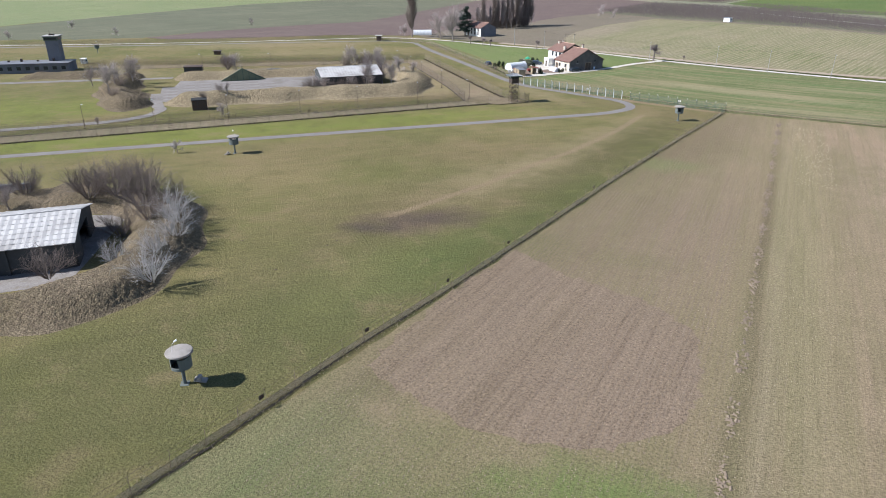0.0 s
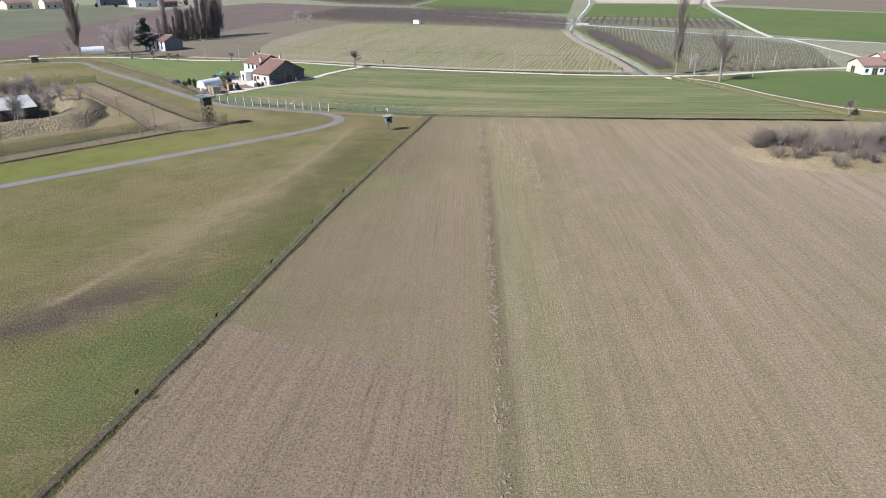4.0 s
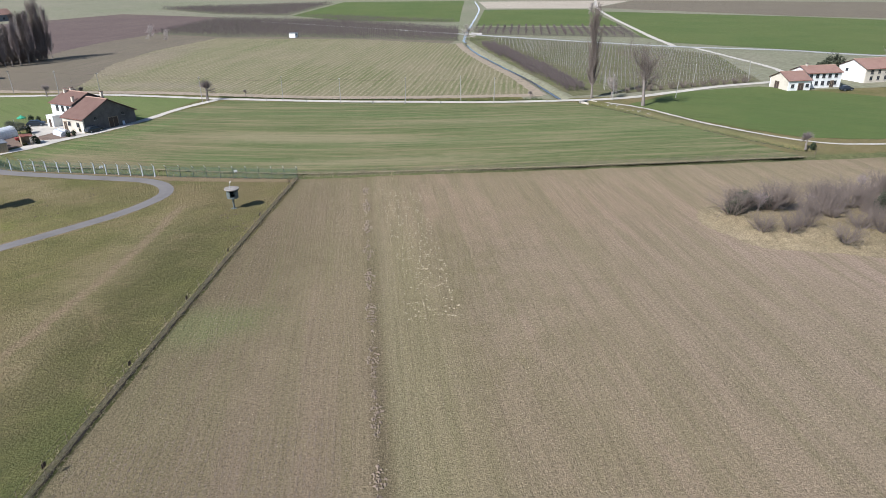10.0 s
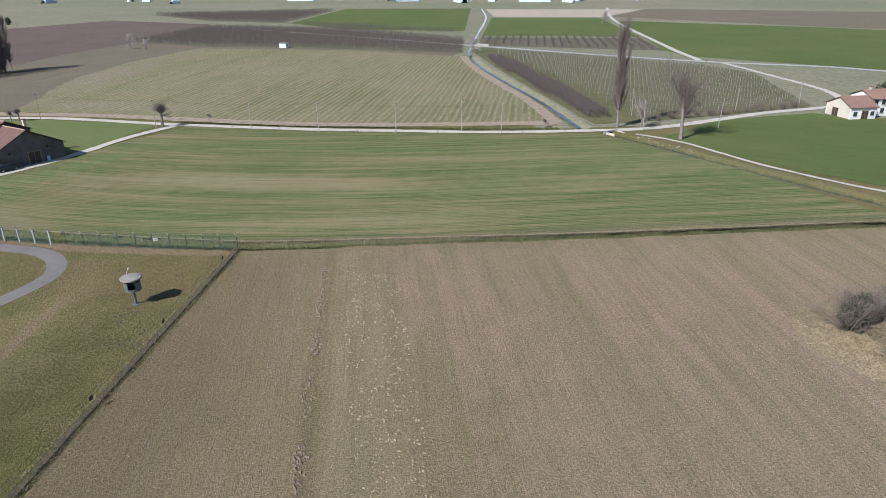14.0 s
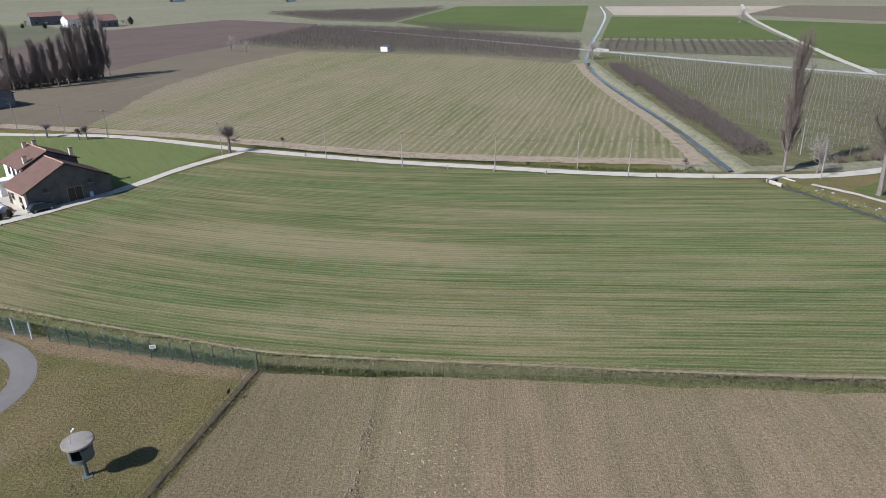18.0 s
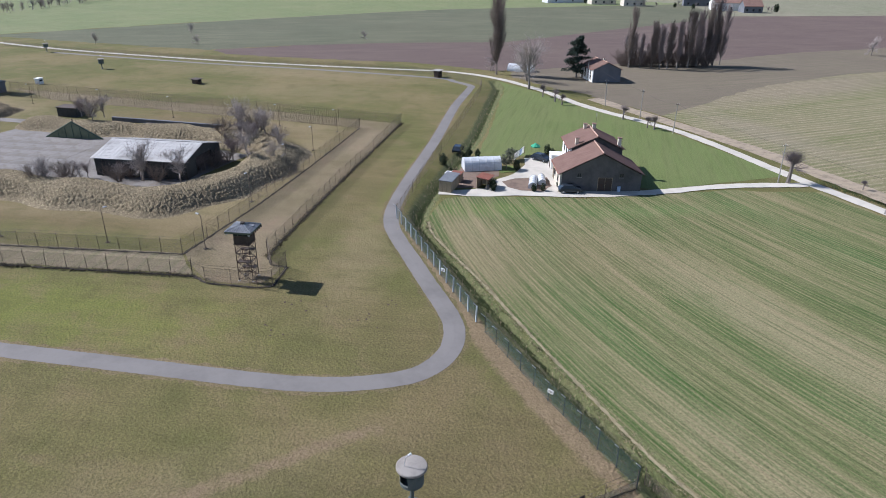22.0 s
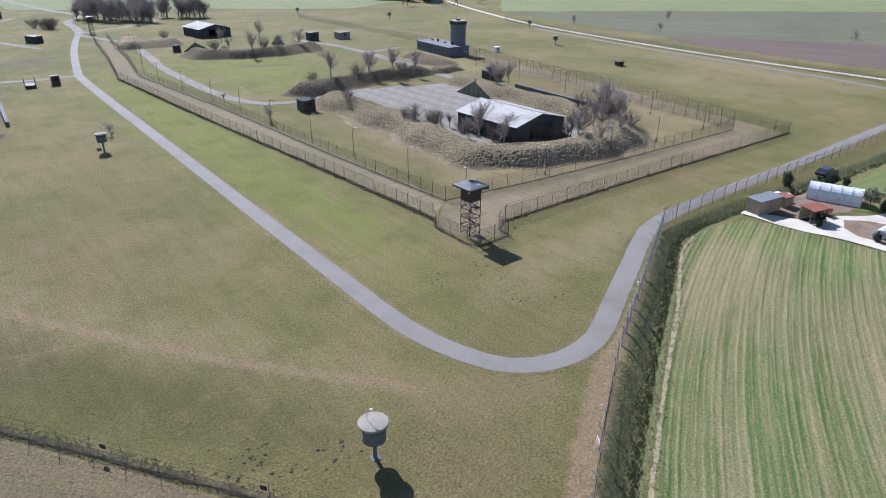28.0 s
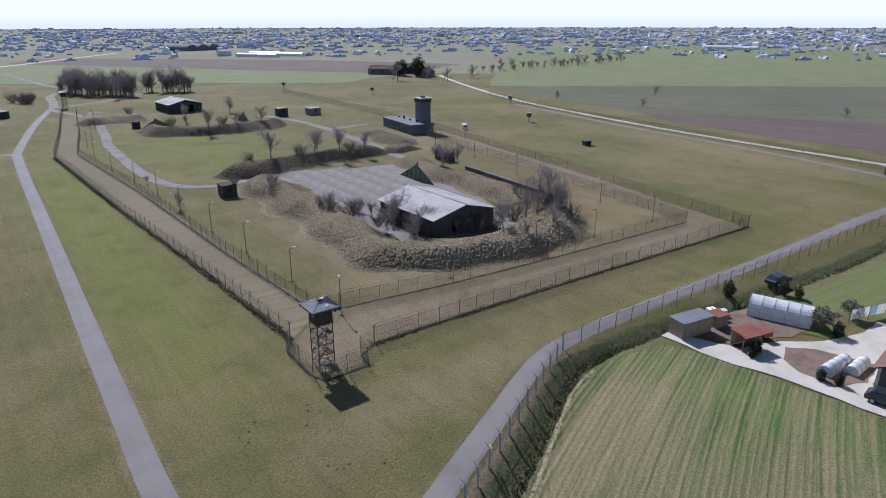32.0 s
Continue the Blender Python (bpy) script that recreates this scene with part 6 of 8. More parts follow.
def grow(rnd, big, small, p, d, length, r, level, spec):
    """One limb: it bends as it goes, and bears finer limbs."""
    n = spec["segs"][level]
    step = length / n
    for i in range(n):
        r1 = r * (0.80 if level else 0.86)
        q = p + d * step
        (big if level < 2 else small).rod(p, q, r, r1, 6 if level == 0 else (4 if level == 1 else 3))
        p, r = q, r1
        d = wander(rnd, d, spec["bend"][level], spec["up"][level])
        if level < len(spec["segs"]) - 1 and i >= spec["from"][level]:
            for _ in range(spec["kids"][level]):
                k = wander(rnd, d, spec["spread"][level], spec["lift"])
                grow(rnd, big, small, p, k, length * spec["ratio"][level] * rnd.uniform(0.7, 1.15), max(r * 0.55, spec["thin"]), level + 1, spec)


SPECS = {
    "round": dict(segs=(5, 4, 3, 3), bend=(0.08, 0.16, 0.2, 0.25), up=(0.1, 0.05, 0.05, 0.05), kids=(3, 3, 3), ratio=(0.66, 0.58, 0.58), spread=(0.72, 0.6, 0.6), lift=0.2, thin=0.014, **{"from": (1, 0, 0)}),
    "poplar": dict(segs=(12, 5, 3), bend=(0.01, 0.07, 0.14), up=(0.3, 0.3, 0.2), kids=(11, 6), ratio=(0.25, 0.4), spread=(0.5, 0.42), lift=0.8, thin=0.02, **{"from": (1, 0)}),
    "broad": dict(segs=(12, 6, 3), bend=(0.015, 0.07, 0.15), up=(0.3, 0.3, 0.2), kids=(9, 8), ratio=(0.34, 0.32), spread=(0.55, 0.5), lift=0.65, thin=0.045, **{"from": (1, 0)}),
    "shrub": dict(segs=(4, 3, 3), bend=(0.12, 0.18, 0.25), up=(0.06, 0.06, 0.04), kids=(2, 4), ratio=(0.6, 0.58), spread=(0.55, 0.6), lift=0.15, thin=0.007, **{"from": (0, 0)}),
}


def tree_thing(name, kind, seed, height, m, label, group, bark, twig, category="tree", stems=1, lean=0.0):
    rnd = random.Random(seed)
    spec = SPECS[kind]
    big, small = Wood(), Wood()
    if kind == "round":
        grow(rnd, big, small, Vector((0, 0, -0.1)), Vector((lean, 0, 1)).normalized(), height * 0.55, height * 0.028, 0, spec)
    elif kind in ("poplar", "broad"):
        grow(rnd, big, small, Vector((0, 0, -0.1)), Vector((lean, 0.02, 1)).normalized(), height * 0.95, height * 0.017, 0, spec)
    else:
        for s in range(stems):
            w = 2 * math.pi * (s + rnd.random() * 0.6) / stems
            o = 0.12 * height * rnd.random()
            d = Vector((math.cos(w) * 0.75, math.sin(w) * 0.75, rnd.uniform(0.6, 1.5))).normalized()
            grow(rnd, big, small, Vector((math.cos(w) * o, math.sin(w) * o, -0.05)), d, height * 0.62, height * 0.016, 0, spec)
    t = thing(name, m, label, category, group)
    for nm, w, mt in (("trunk", big, bark), ("crown", small, twig)):
        ob = new(nm, w.mesh(nm, mt))
        ob.parent = t
    return t


def pollard_thing(seed, m, label, group):
    rnd = random.Random(seed)
    big, small = Wood(), Wood()
    p = Vector((0, 0, -0.1))
    for i in range(5):
        q = p + Vector((rnd.gauss(0, 0.05), rnd.gauss(0, 0.05), 0.52))
        big.rod(p, q, 0.3 - i * 0.02, 0.28 - i * 0.02, 8)
        p = q
    for i in range(9):
        d = wander(rnd, Vector((0, 0, 1)), 0.7)
        q = p + d * rnd.uniform(0.3, 0.7)
        big.rod(p, q, 0.16, 0.09, 5)
        for j in range(34):
            k = wander(rnd, d, 0.55, 0.15)
            a = q
            for s in range(3):
                b = a + k * rnd.uniform(0.35, 0.75)
                small.rod(a, b, 0.028 - s * 0.006, 0.02 - s * 0.005)
                a, k = b, wander(rnd, k, 0.15, 0.05)
    t = thing("pollard_tree", m, label, "tree", group)
    for nm, w, mt in (("trunk", big, M_BARK), ("crown", small, M_PURPLE)):
        ob = new(nm, w.mesh(nm, mt))
        ob.parent = t
    return t


def leafy_thing(name, m, label, group, seed, shape, count, size, mat, trunk, category="tree"):
    """Evergreen: a trunk and a crown of many small leaf clumps. shape(rnd) gives a clump's place."""
    rnd = random.Random(seed)
    v, f = [], []
    for _ in range(count):
        c = Vector(shape(rnd))
        for _k in range(3):
            o = c + Vector((rnd.gauss(0, size * 0.5), rnd.gauss(0, size * 0.5), rnd.gauss(0, size * 0.3)))
            a = Vector((rnd.gauss(0, 1), rnd.gauss(0, 1), rnd.gauss(0, 0.5))).normalized() * size
            b = Vector((rnd.gauss(0, 1), rnd.gauss(0, 1), rnd.gauss(0, 0.5))).normalized() * size * 0.6
            s = len(v)
            v += [o - a * 0.5, o + b * 0.5, o + a * 0.6, o - b * 0.5]
            f.append((s, s + 1, s + 2, s + 3))
    t = thing(name, m, label, category, group)
    w = Wood()
    p = Vector((0, 0, -0.1))
    for i in range(6):
        q = p + Vector((0, 0, trunk[1] / 6))
        w.rod(p, q, trunk[0] * (1 - i * 0.13), trunk[0] * (1 - (i + 1) * 0.13), 7)
        p = q
    ob = new("trunk", w.mesh("trunk", M_BARK))
    ob.parent = t
    mesh_ob("crown", v, f, mat, t)
    return t


RT = random.Random(11)
IDLE = pose(0, 0, -400)


def spread(proto, places, s0=1.0):
    """First the prototype itself, then copies, each turned and sized a little differently."""
    for i, p in enumerate(places):
        s = s0 * (p[2] if len(p) > 2 else 1.0)
        z = p[3] if len(p) > 3 else 0.0
        m = pose(p[0], p[1], z, 0, 0, RT.uniform(0, 360)) @ Matrix.Scale(s, 4)
        if i == 0:
            proto.matrix_basis = m
        else:
            copy_thing(proto, m)


GB = "bare trees on the banks"
roundA = tree_thing("bare_tree", "round", 3, 7.0, IDLE, "bare grey-brown deciduous tree on rough grass", GB, M_BARK, M_TWIG)
roundB = tree_thing("bare_tree", "round", 8, 7.0, IDLE, "bare grey-brown deciduous tree on rough grass", GB, M_BARK, M_TWIG)
roundC = tree_thing("bare_tree", "round", 21, 7.0, IDLE, "bare purplish deciduous tree on rough grass", GB, M_BARK, M_PURPLE)
spread(roundA, [(-156.2, 89.7, 1.05, 2.2), (-165.9, 105.4, 0.95, 2.2), (-102.4, 133.6, 0.95, 1.3), (-126.7, 160.8, 1.0, 1.2), (-116.5, 162, 0.85, 2.0), (-201.2, 50, 1.0, 1.5), (-255.7, 31.5, 0.9), (-132, 254.5, 2.1), (-228.6, 26.9, 0.8, 1), (-157.5, 138.5, 0.7, 1.5), (175.3, 213, 1.7), (-111.4, 156.4, 0.7, 2), (-120.8, 162.8, 0.8, 1.0), (80.5, 212, 0.9), (-97.3, 24.1, 0.55), (-110.5, 119.5, 0.6, 1.2), (-103, 133.4, 0.75, 1.2), (-97.6, 138.5, 0.8, 1.2), (-126, 101.6, 0.4, 2.2), (-172.3, 96.8, 0.75, 1.5)])
spread(roundB, [(-164.9, 98.5, 0.9, 2.2), (-171.7, 110.6, 0.9, 2.0), (-114.2, 87.3, 0.6), (-105.9, 138.9, 0.75, 0.5), (-220.9, 59.7, 1.0, 1.5), (-122.9, 158.5, 0.9, 2.2), (-165.8, 267.9, 0.9), (-142.5, 263.5, 2.0), (69.7, 385.6, 1.4), (-211.4, 55.4, 0.7, 2), (-153.5, 135.3, 0.8, 2), (-99.8, 59.1, 0.45), (-111.3, 125.2, 0.55, 0.8), (-100, 157, 0.7, 1.2), (-102.6, 152.6, 0.85, 2.2), (-107.7, 161, 0.8, 1.0), (-106.5, 130.5, 0.6, 0.5)])
spread(roundC, [(-108.8, 151.8, 0.75), (-113.9, 158.3, 0.8, 2.2), (-118.3, 157.2, 0.8, 1.8), (-155.6, 133.5, 0.85, 2.6), (-206, 39.4, 0.8, 2), (-218.9, 53.2, 0.9, 1), (-106.7, 145.6, 0.65), (-134.1, 68.1, 0.4)])

shrubP = tree_thing("pale_shrub", "shrub", 5, 4.2, IDLE, "bare pale-barked shrub spreading from its base", "pale shrubs", M_PALEBARK, M_PALEBARK, "shrub", 9)
spread(shrubP, [(-57.5, 15.5, 1.05, 1.2), (-64.5, 25.2, 0.95, 1.2), (-70.6, 31.1, 1.1, 1.0), (-62.6, 20.3, 0.8, 1.6), (-67.5, 28.7, 0.9, 1.6), (-65.9, 17.3, 0.8, 0.6)])
shrubB = tree_thing("brown_shrub", "shrub", 9, 3.6, IDLE, "dense bare brown shrub", "brown shrubs", M_SCRUB, M_SCRUB, "shrub", 11)
shrubC = tree_thing("brown_shrub", "shrub", 14, 3.6, IDLE, "dense bare purplish shrub", "brown shrubs", M_SCRUB, M_SCRUB, "shrub", 12)
spread(shrubB, [(-72.3, 28.1, 1.2, 1.5), (-88.1, 31, 1.3, 1.5), (-84.8, 33, 1.3, 2), (-86.4, 37.5, 1.3, 1), (-78.1, 32.1, 1.3, 1.4), (-82, 35.5, 1.4, 1.4), (-75.2, 35, 1.1, 0.8), (-91.6, 35, 1.1, 1), (-98.7, 28, 1.2, 1), (-68.9, 10.7, 0.95, 1.2), (-74.2, 24.7, 1.0), (-111.3, 118.7, 0.9, 1.6), (-111.9, 123.5, 0.9, 0.6), (-128.4, 101.3, 0.55, 2.6), (-104.6, 136.5, 0.9), (-115.6, 163.9, 0.9, 0.8), (-124.3, 155.2, 1.0, 2), (-150.5, 86.2, 0.7, 2), (-160.1, 96, 0.8, 2.4), (-168.6, 107.4, 0.7, 2.4), (-104, 29, 0.6)])
spread(shrubC, [(-109.7, 148.4, 1.1), (-108, 144.6, 1.1), (-113.1, 154, 1.2, 0.5), (-119.1, 160, 1.2, 2), (-122.5, 162.3, 1.1, 1.2), (-107.2, 140.3, 0.9), (-157.2, 135.3, 1.3, 2), (-126.4, 93.4, 0.5, 2.4), (-203.1, 35.4, 1.0, 2), (-208.6, 51.5, 1.0, 2), (-229.6, 3.1, 0.9, 2), (-105.1, 130.2, 0.7, 1)])

def ball(rx, rz, z0):
    def shape(r):
        w, u, k = r.uniform(0, 2 * math.pi), r.uniform(-1, 1), r.uniform(0.6, 1.0) ** 0.4
        q = math.sqrt(1 - u * u)
        lump = 1 + 0.25 * math.sin(3 * w + 5 * u) + 0.15 * math.sin(7 * w)
        return (rx * k * q * math.cos(w) * lump, rx * k * q * math.sin(w) * lump, z0 + rz * k * u * lump)
    return shape


def tiers(r):
    """Flat uneven sprays on limbs of different lengths, closing towards the top."""
    q = random.Random(r.randrange(46) * 7 + 3)
    z, w, k = q.uniform(0.14, 1.0), q.uniform(0, 6.28), q.uniform(0.45, 1.0)
    rad = min(1.0, (1.08 - z) * 1.6) ** 0.7 * 5.6 * k * r.uniform(0.02, 1.0) ** 0.7
    w += r.gauss(0, 0.2)
    return (rad * math.cos(w), rad * math.sin(w), 13.5 * z + rad * 0.05 + r.gauss(0, 0.22))


ivy = leafy_thing("ivy_bush", IDLE, "dark evergreen bush among bare scrub", "evergreen bushes", 5, ball(1.5, 1.7, 2.0), 700, 0.35, M_IVY, (0.15, 2.0), "bush")
# brambles between the shelter and its bank
for i, (x, y) in enumerate([(-116.5, 123.1), (-114.0, 126.7), (-110.9, 130.3), (-109.2, 133.0), (-107.9, 135.4), (-106.7, 138.4), (-105.8, 141.2), (-105.6, 144.5), (-106.7, 147.8), (-109.0, 150.9)]):
    copy_thing((shrubC, roundC, shrubB)[i % 3], pose(x, y, 0.1, 0, 0, i * 67) @ Matrix.Scale((0.85, 0.62, 0.8)[i % 3], 4))
# scrub on the mound in the field
bank("bank_scrub", [(64, 110), (71, 107), (82.6, 106.5), (95.8, 112), (114.1, 120.5)], 10.5, 1.2, grass_mat("mound_grass", (0.235, 0.185, 0.105), (0.305, 0.240, 0.150), (0.26, 0.19, 0.115), tuft=1.2), "low overgrown mound with dry yellow grass", res=0.4, bumpy=0.35)
rs = random.Random(31)
for i in range(30):
    x, y = 60 + 1.75 * i + rs.gauss(0, 0.6), 112.8 + 0.24 * i + rs.gauss(0, 1.5)
    copy_thing((shrubB, shrubC, shrubC, roundC)[i % 4], pose(x, y, 0.7, 0, 0, rs.uniform(0, 360)) @ Matrix.Scale(rs.uniform(0.85, 1.2) if i % 4 < 3 else rs.uniform(0.5, 0.7), 4))
for i in range(22):
    x, y = 65.5 + 1.9 * i + rs.gauss(0, 0.8), 105.2 + 0.35 * i + rs.gauss(0, 2.4)
    copy_thing((shrubC, shrubB)[i % 3 == 2], pose(x, y, 0.9, 0, 0, rs.uniform(0, 360)) @ Matrix.Scale(rs.uniform(0.5, 0.95), 4))
copy_thing(shrubB, pose(60.9, 106.2, 0.7, 0, 0, 40) @ Matrix.Scale(0.75, 4))
copy_thing(shrubC, pose(70.4, 109.6, 0.9, 0, 0, 10) @ Matrix.Scale(0.95, 4))
copy_thing(shrubB, pose(77.6, 116.8, 0.9, 0, 0, 80) @ Matrix.Scale(0.9, 4))


spread(ivy, [(82.5, 108.6, 1.0, 1.0), (60.6, 113, 0.75, 0.6), (62.8, 114.2, 0.85, 0.7), (66.4, 114.6, 0.6, 0.8), (96.6, 117.3, 1.2, 1.2), (164.9, 234, 1.5), (169.1, 235.2, 2.0), (173.2, 234.3, 1.2)])
leafy_thing("cedar_tree", pose(-138.5, 283, 0), "tall dark cedar with layered branches by a farmhouse", "", 6, tiers, 3000, 0.6, M_CEDAR, (0.4, 13))
cyp = leafy_thing("cypress_bush", IDLE, "dark clipped evergreen by the farmyard", "farm evergreens", 7, ball(0.85, 1.35, 1.4), 900, 0.22, M_CYPRESS, (0.12, 1.2), "bush")
spread(cyp, [(-83, 184.4, 0.8), (-66.5, 182.9, 0.85), (-65.6, 182.3, 0.5), (-84.6, 192.1, 0.85), (-83.7, 193.7, 0.7), (-61.3, 187.9, 0.6), (-60.6, 189.4, 0.6), (-72.4, 194.1, 0.8), (-77.2, 207.2, 0.8), (-75.2, 206.6, 0.7), (-60.3, 193, 0.5), (-59.3, 194.5, 0.5), (-81.1, 187.6, 0.5), (99.1, 147.9, 0.7)])
olive = leafy_thing("garden_tree", IDLE, "small grey-leaved garden tree on a lawn", "garden trees", 8, ball(1.3, 0.9, 2.1), 500, 0.26, plain_mat("olive_leaves", (0.10, 0.105, 0.075), 0.8, var=0.4), (0.11, 1.9))
spread(olive, [(-73.8, 192.7, 0.95), (-78, 197.7, 0.8)])
field("garden_lawn", [(-75.2, 191.7), (-72.8, 190), (-71.3, 192.7), (-73.3, 195.5), (-75.4, 194.6)], 0.075, M_LUSH, "small bright lawn under a garden tree", "lawn", 0.2, 1)

# trees along the roads and farms
pol = pollard_thing(4, IDLE, "pollarded tree with a round head of bare shoots beside the road", "pollard trees")
spread(pol, [(-37.5, 229.3, 1.3), (-88.3, 245.5, 0.6), (-76.9, 242.9, 0.55), (-120.8, 249.4, 0.6), (-113.8, 247.2, 0.6), (-79.1, 243.2, 0.45), (98.2, 148.9, 0.6), (-27.6, 236.5, 0.3), (57, 215.6, 0.35), (-109.5, 245.6, 0.5)])
bigt = tree_thing("bare_tree", "round", 3, 13.0, pose(84.5, 198.9, 0, 0, 0, 40) @ Matrix.Diagonal((1.4, 1.4, 1.32, 1)), "large spreading bare tree beside the ditch", "", M_BARK, M_SCRUB)
popA = tree_thing("poplar_tree", "poplar", 2, 20.0, IDLE, "tall narrow bare poplar", "poplar trees", M_BARK, M_SCRUB, lean=0.02)
popB = tree_thing("poplar_tree", "poplar", 13, 20.0, IDLE, "tall narrow bare poplar, dark with dense shoots", "poplar trees", M_BARK, M_PURPLE)
spread(popA, [(74.9, 213.2, 1.05), (-142.9, 316.4, 0.85), (-136.2, 321, 0.6), (-132.4, 325.3, 0.65), (-129.4, 333.9, 0.8), (-128.6, 344.3, 0.95)])
popC = tree_thing("poplar_tree", "broad", 17, 22.0, pose(-158.6, 264.4, 0, 0, 0, 30), "broad dark bare poplar with dense upright shoots", "poplar trees", M_BARK, M_SCRUB)
spread(popB, [(-127.8, 347.3, 1.0), (-139.5, 318.7, 0.5), (-134.1, 323.2, 0.62), (-130.8, 329.2, 0.7), (-129, 338.7, 0.85), (-126.9, 351.1, 0.9)])
for x, y, s in ((-454, 66, 4.5), (-449, 78, 5.5), (-461, 61, 4.0), (-470, 72, 4.5)):
    copy_thing(cyp, pose(x, y, 0, 0, 0, x) @ Matrix.Scale(s, 4))
for i in range(9):
    copy_thing((popC, popB)[i % 2], pose(-148 + i * 2.2 + (i % 3) * 1.5, 321 + i * 3.3 - (i % 2) * 3, 0, 0, 0, i * 77) @ Matrix.Scale(0.38 + 0.06 * (i % 4) + 0.03 * i, 4))
    copy_thing((roundA, roundB, roundC)[i % 3], pose(-146 + i * 2.3, 320 + i * 3.1, 0, 0, 0, i * 61) @ Matrix.Diagonal((1.0, 1.0, 1.5 + 0.16 * i, 1)))
    for q in range(3):
        copy_thing((shrubC, shrubB, roundC)[q], pose(-147 + i * 2.3 + q * 0.7, 317.5 + i * 3.1 + q * 0.9, 0, 0, 0, i * 50 + q * 80) @ Matrix.Scale((1.6, 1.4, 0.8 + 0.06 * i)[q], 4))
for i in range(12):
    f = i / 11
    copy_thing((shrubB, shrubC)[i % 2], pose(88.5 + 45 * f, 219.5 + 10 * f, 0, 0, 0, i * 70) @ Matrix.Scale(0.45 + 0.12 * (i % 3), 4))
# woods west of the site
rs = random.Random(5)
for i in range(84):
    if i < 62:
        x, y = -319 + 12 * i / 61 + rs.gauss(0, 4), -89 + 45 * i / 61 + rs.gauss(0, 2)
    elif i < 67:
        x, y = -331 + rs.gauss(0, 2), -50 + rs.gauss(0, 1.5)
    else:
        x, y = -332 + rs.gauss(0, 3), -42 + 14 * (i - 67) / 16 + rs.gauss(0, 1)
    copy_thing((roundA, roundB, roundC)[i % 3], pose(x, y, 0, 0, 0, rs.uniform(0, 360)) @ Matrix.Scale(rs.uniform(1.2, 1.8), 4))
for i in range(6):
    copy_thing(shrubC, pose(-279 + rs.gauss(0, 4), -76 + rs.gauss(0, 6), 0, 0, 0, i * 40) @ Matrix.Scale(rs.uniform(1.0, 1.5), 4))
for i in range(30):
    copy_thing((roundB, roundC)[i % 2], pose(-486 - 5.5 * i + rs.gauss(0, 3), 117 + 4.2 * i + rs.gauss(0, 4), 0, 0, 0, i * 33) @ Matrix.Scale(rs.uniform(0.9, 1.6), 4))
for x, y, s in ((-293.9, 203.9, 0.7), (-271.1, 277.5, 0.7), (-345.8, 217.7, 0.8), (-322.1, 167.9, 0.6), (-433.7, 88.3, 1.6), (-419, 101.7, 1.4), (-439.9, 116.2, 1.5), (-105.5, 433.2, 1.3), (-95, 424.5, 1.0), (207.6, 576.7, 1.2), (218, 603.3, 1.2), (-417.2, 69.4, 1.8)):
    copy_thing((roundA, roundB)[int(abs(x)) % 2], pose(x, y, 0, 0, 0, x) @ Matrix.Scale(s, 4))


for i in range(22):
    copy_thing((roundB, roundC, cyp)[i % 3], pose(-425 + 8.2 * i + rs.gauss(0, 5), 578 + 3.2 * i + rs.gauss(0, 8), 0, 0, 0, i * 47) @ Matrix.Scale(rs.uniform(0.7, 1.2) * (2.2 if i % 3 == 2 else 1.0), 4))


# ---- orchards and vines, reeds and tufts: too many to count ----
def inside(px, py, poly):
    res = np.zeros(len(px), bool)
    n = len(poly)
    for i in range(n):
        (x0, y0), (x1, y1) = poly[i], poly[(i + 1) % n]
        hit = ((y0 > py) != (y1 > py)) & (px < (x1 - x0) * (py - y0) / (y1 - y0 + 1e-9) + x0)
        res ^= hit
    return res


def row_places(poly, ang, row, gap, seed, jit=0.2):
    rnd = np.random.RandomState(seed)
    c = np.mean(np.array(poly), 0)
    u = np.array([math.cos(radians(ang)), math.sin(radians(ang))])
    v = np.array([-u[1], u[0]])
    R = 160
    a, b = np.meshgrid(np.arange(-R, R, gap), np.arange(-R, R, row))
    p = c + a.reshape(-1, 1) * u + b.reshape(-1, 1) * v
    p = p + rnd.normal(0, jit, p.shape)
    return p[inside(p[:, 0], p[:, 1], poly)]


def stuff_rods(name, rods, material, label, category, sides=3):
    """Many thin rods in one mesh: rows of x0 y0 z0 x1 y1 z1 r0 r1."""
    rods = np.asarray(rods, float)
    a, b, r0, r1 = rods[:, 0:3], rods[:, 3:6], rods[:, 6:7], rods[:, 7:8]
    d = b - a
    d /= np.linalg.norm(d, axis=1, keepdims=True) + 1e-9
    ref = np.where(np.abs(d[:, 2:3]) < 0.9, np.array([[0, 0, 1.0]]), np.array([[1.0, 0, 0]]))
    p = np.cross(d, ref)
    p /= np.linalg.norm(p, axis=1, keepdims=True) + 1e-9
    q = np.cross(d, p)
    vs = []
    for c, r in ((a, r0), (b, r1)):
        for i in range(sides):
            w = 2 * math.pi * i / sides
            vs.append(c + (p * math.cos(w) + q * math.sin(w)) * r)
    V = np.stack(vs, 1).reshape(-1, 3)
    n = len(rods)
    base = (np.arange(n) * 2 * sides)[:, None]
    F = np.concatenate([base + np.array([[i, (i + 1) % sides, sides + (i + 1) % sides, sides + i]]) for i in range(sides)])
    me = bpy.data.meshes.new(name)
    me.from_pydata(V.tolist(), [], F.tolist())
    me.materials.append(material)
    return tagged(new(name, me), label, category, kind="stuff")


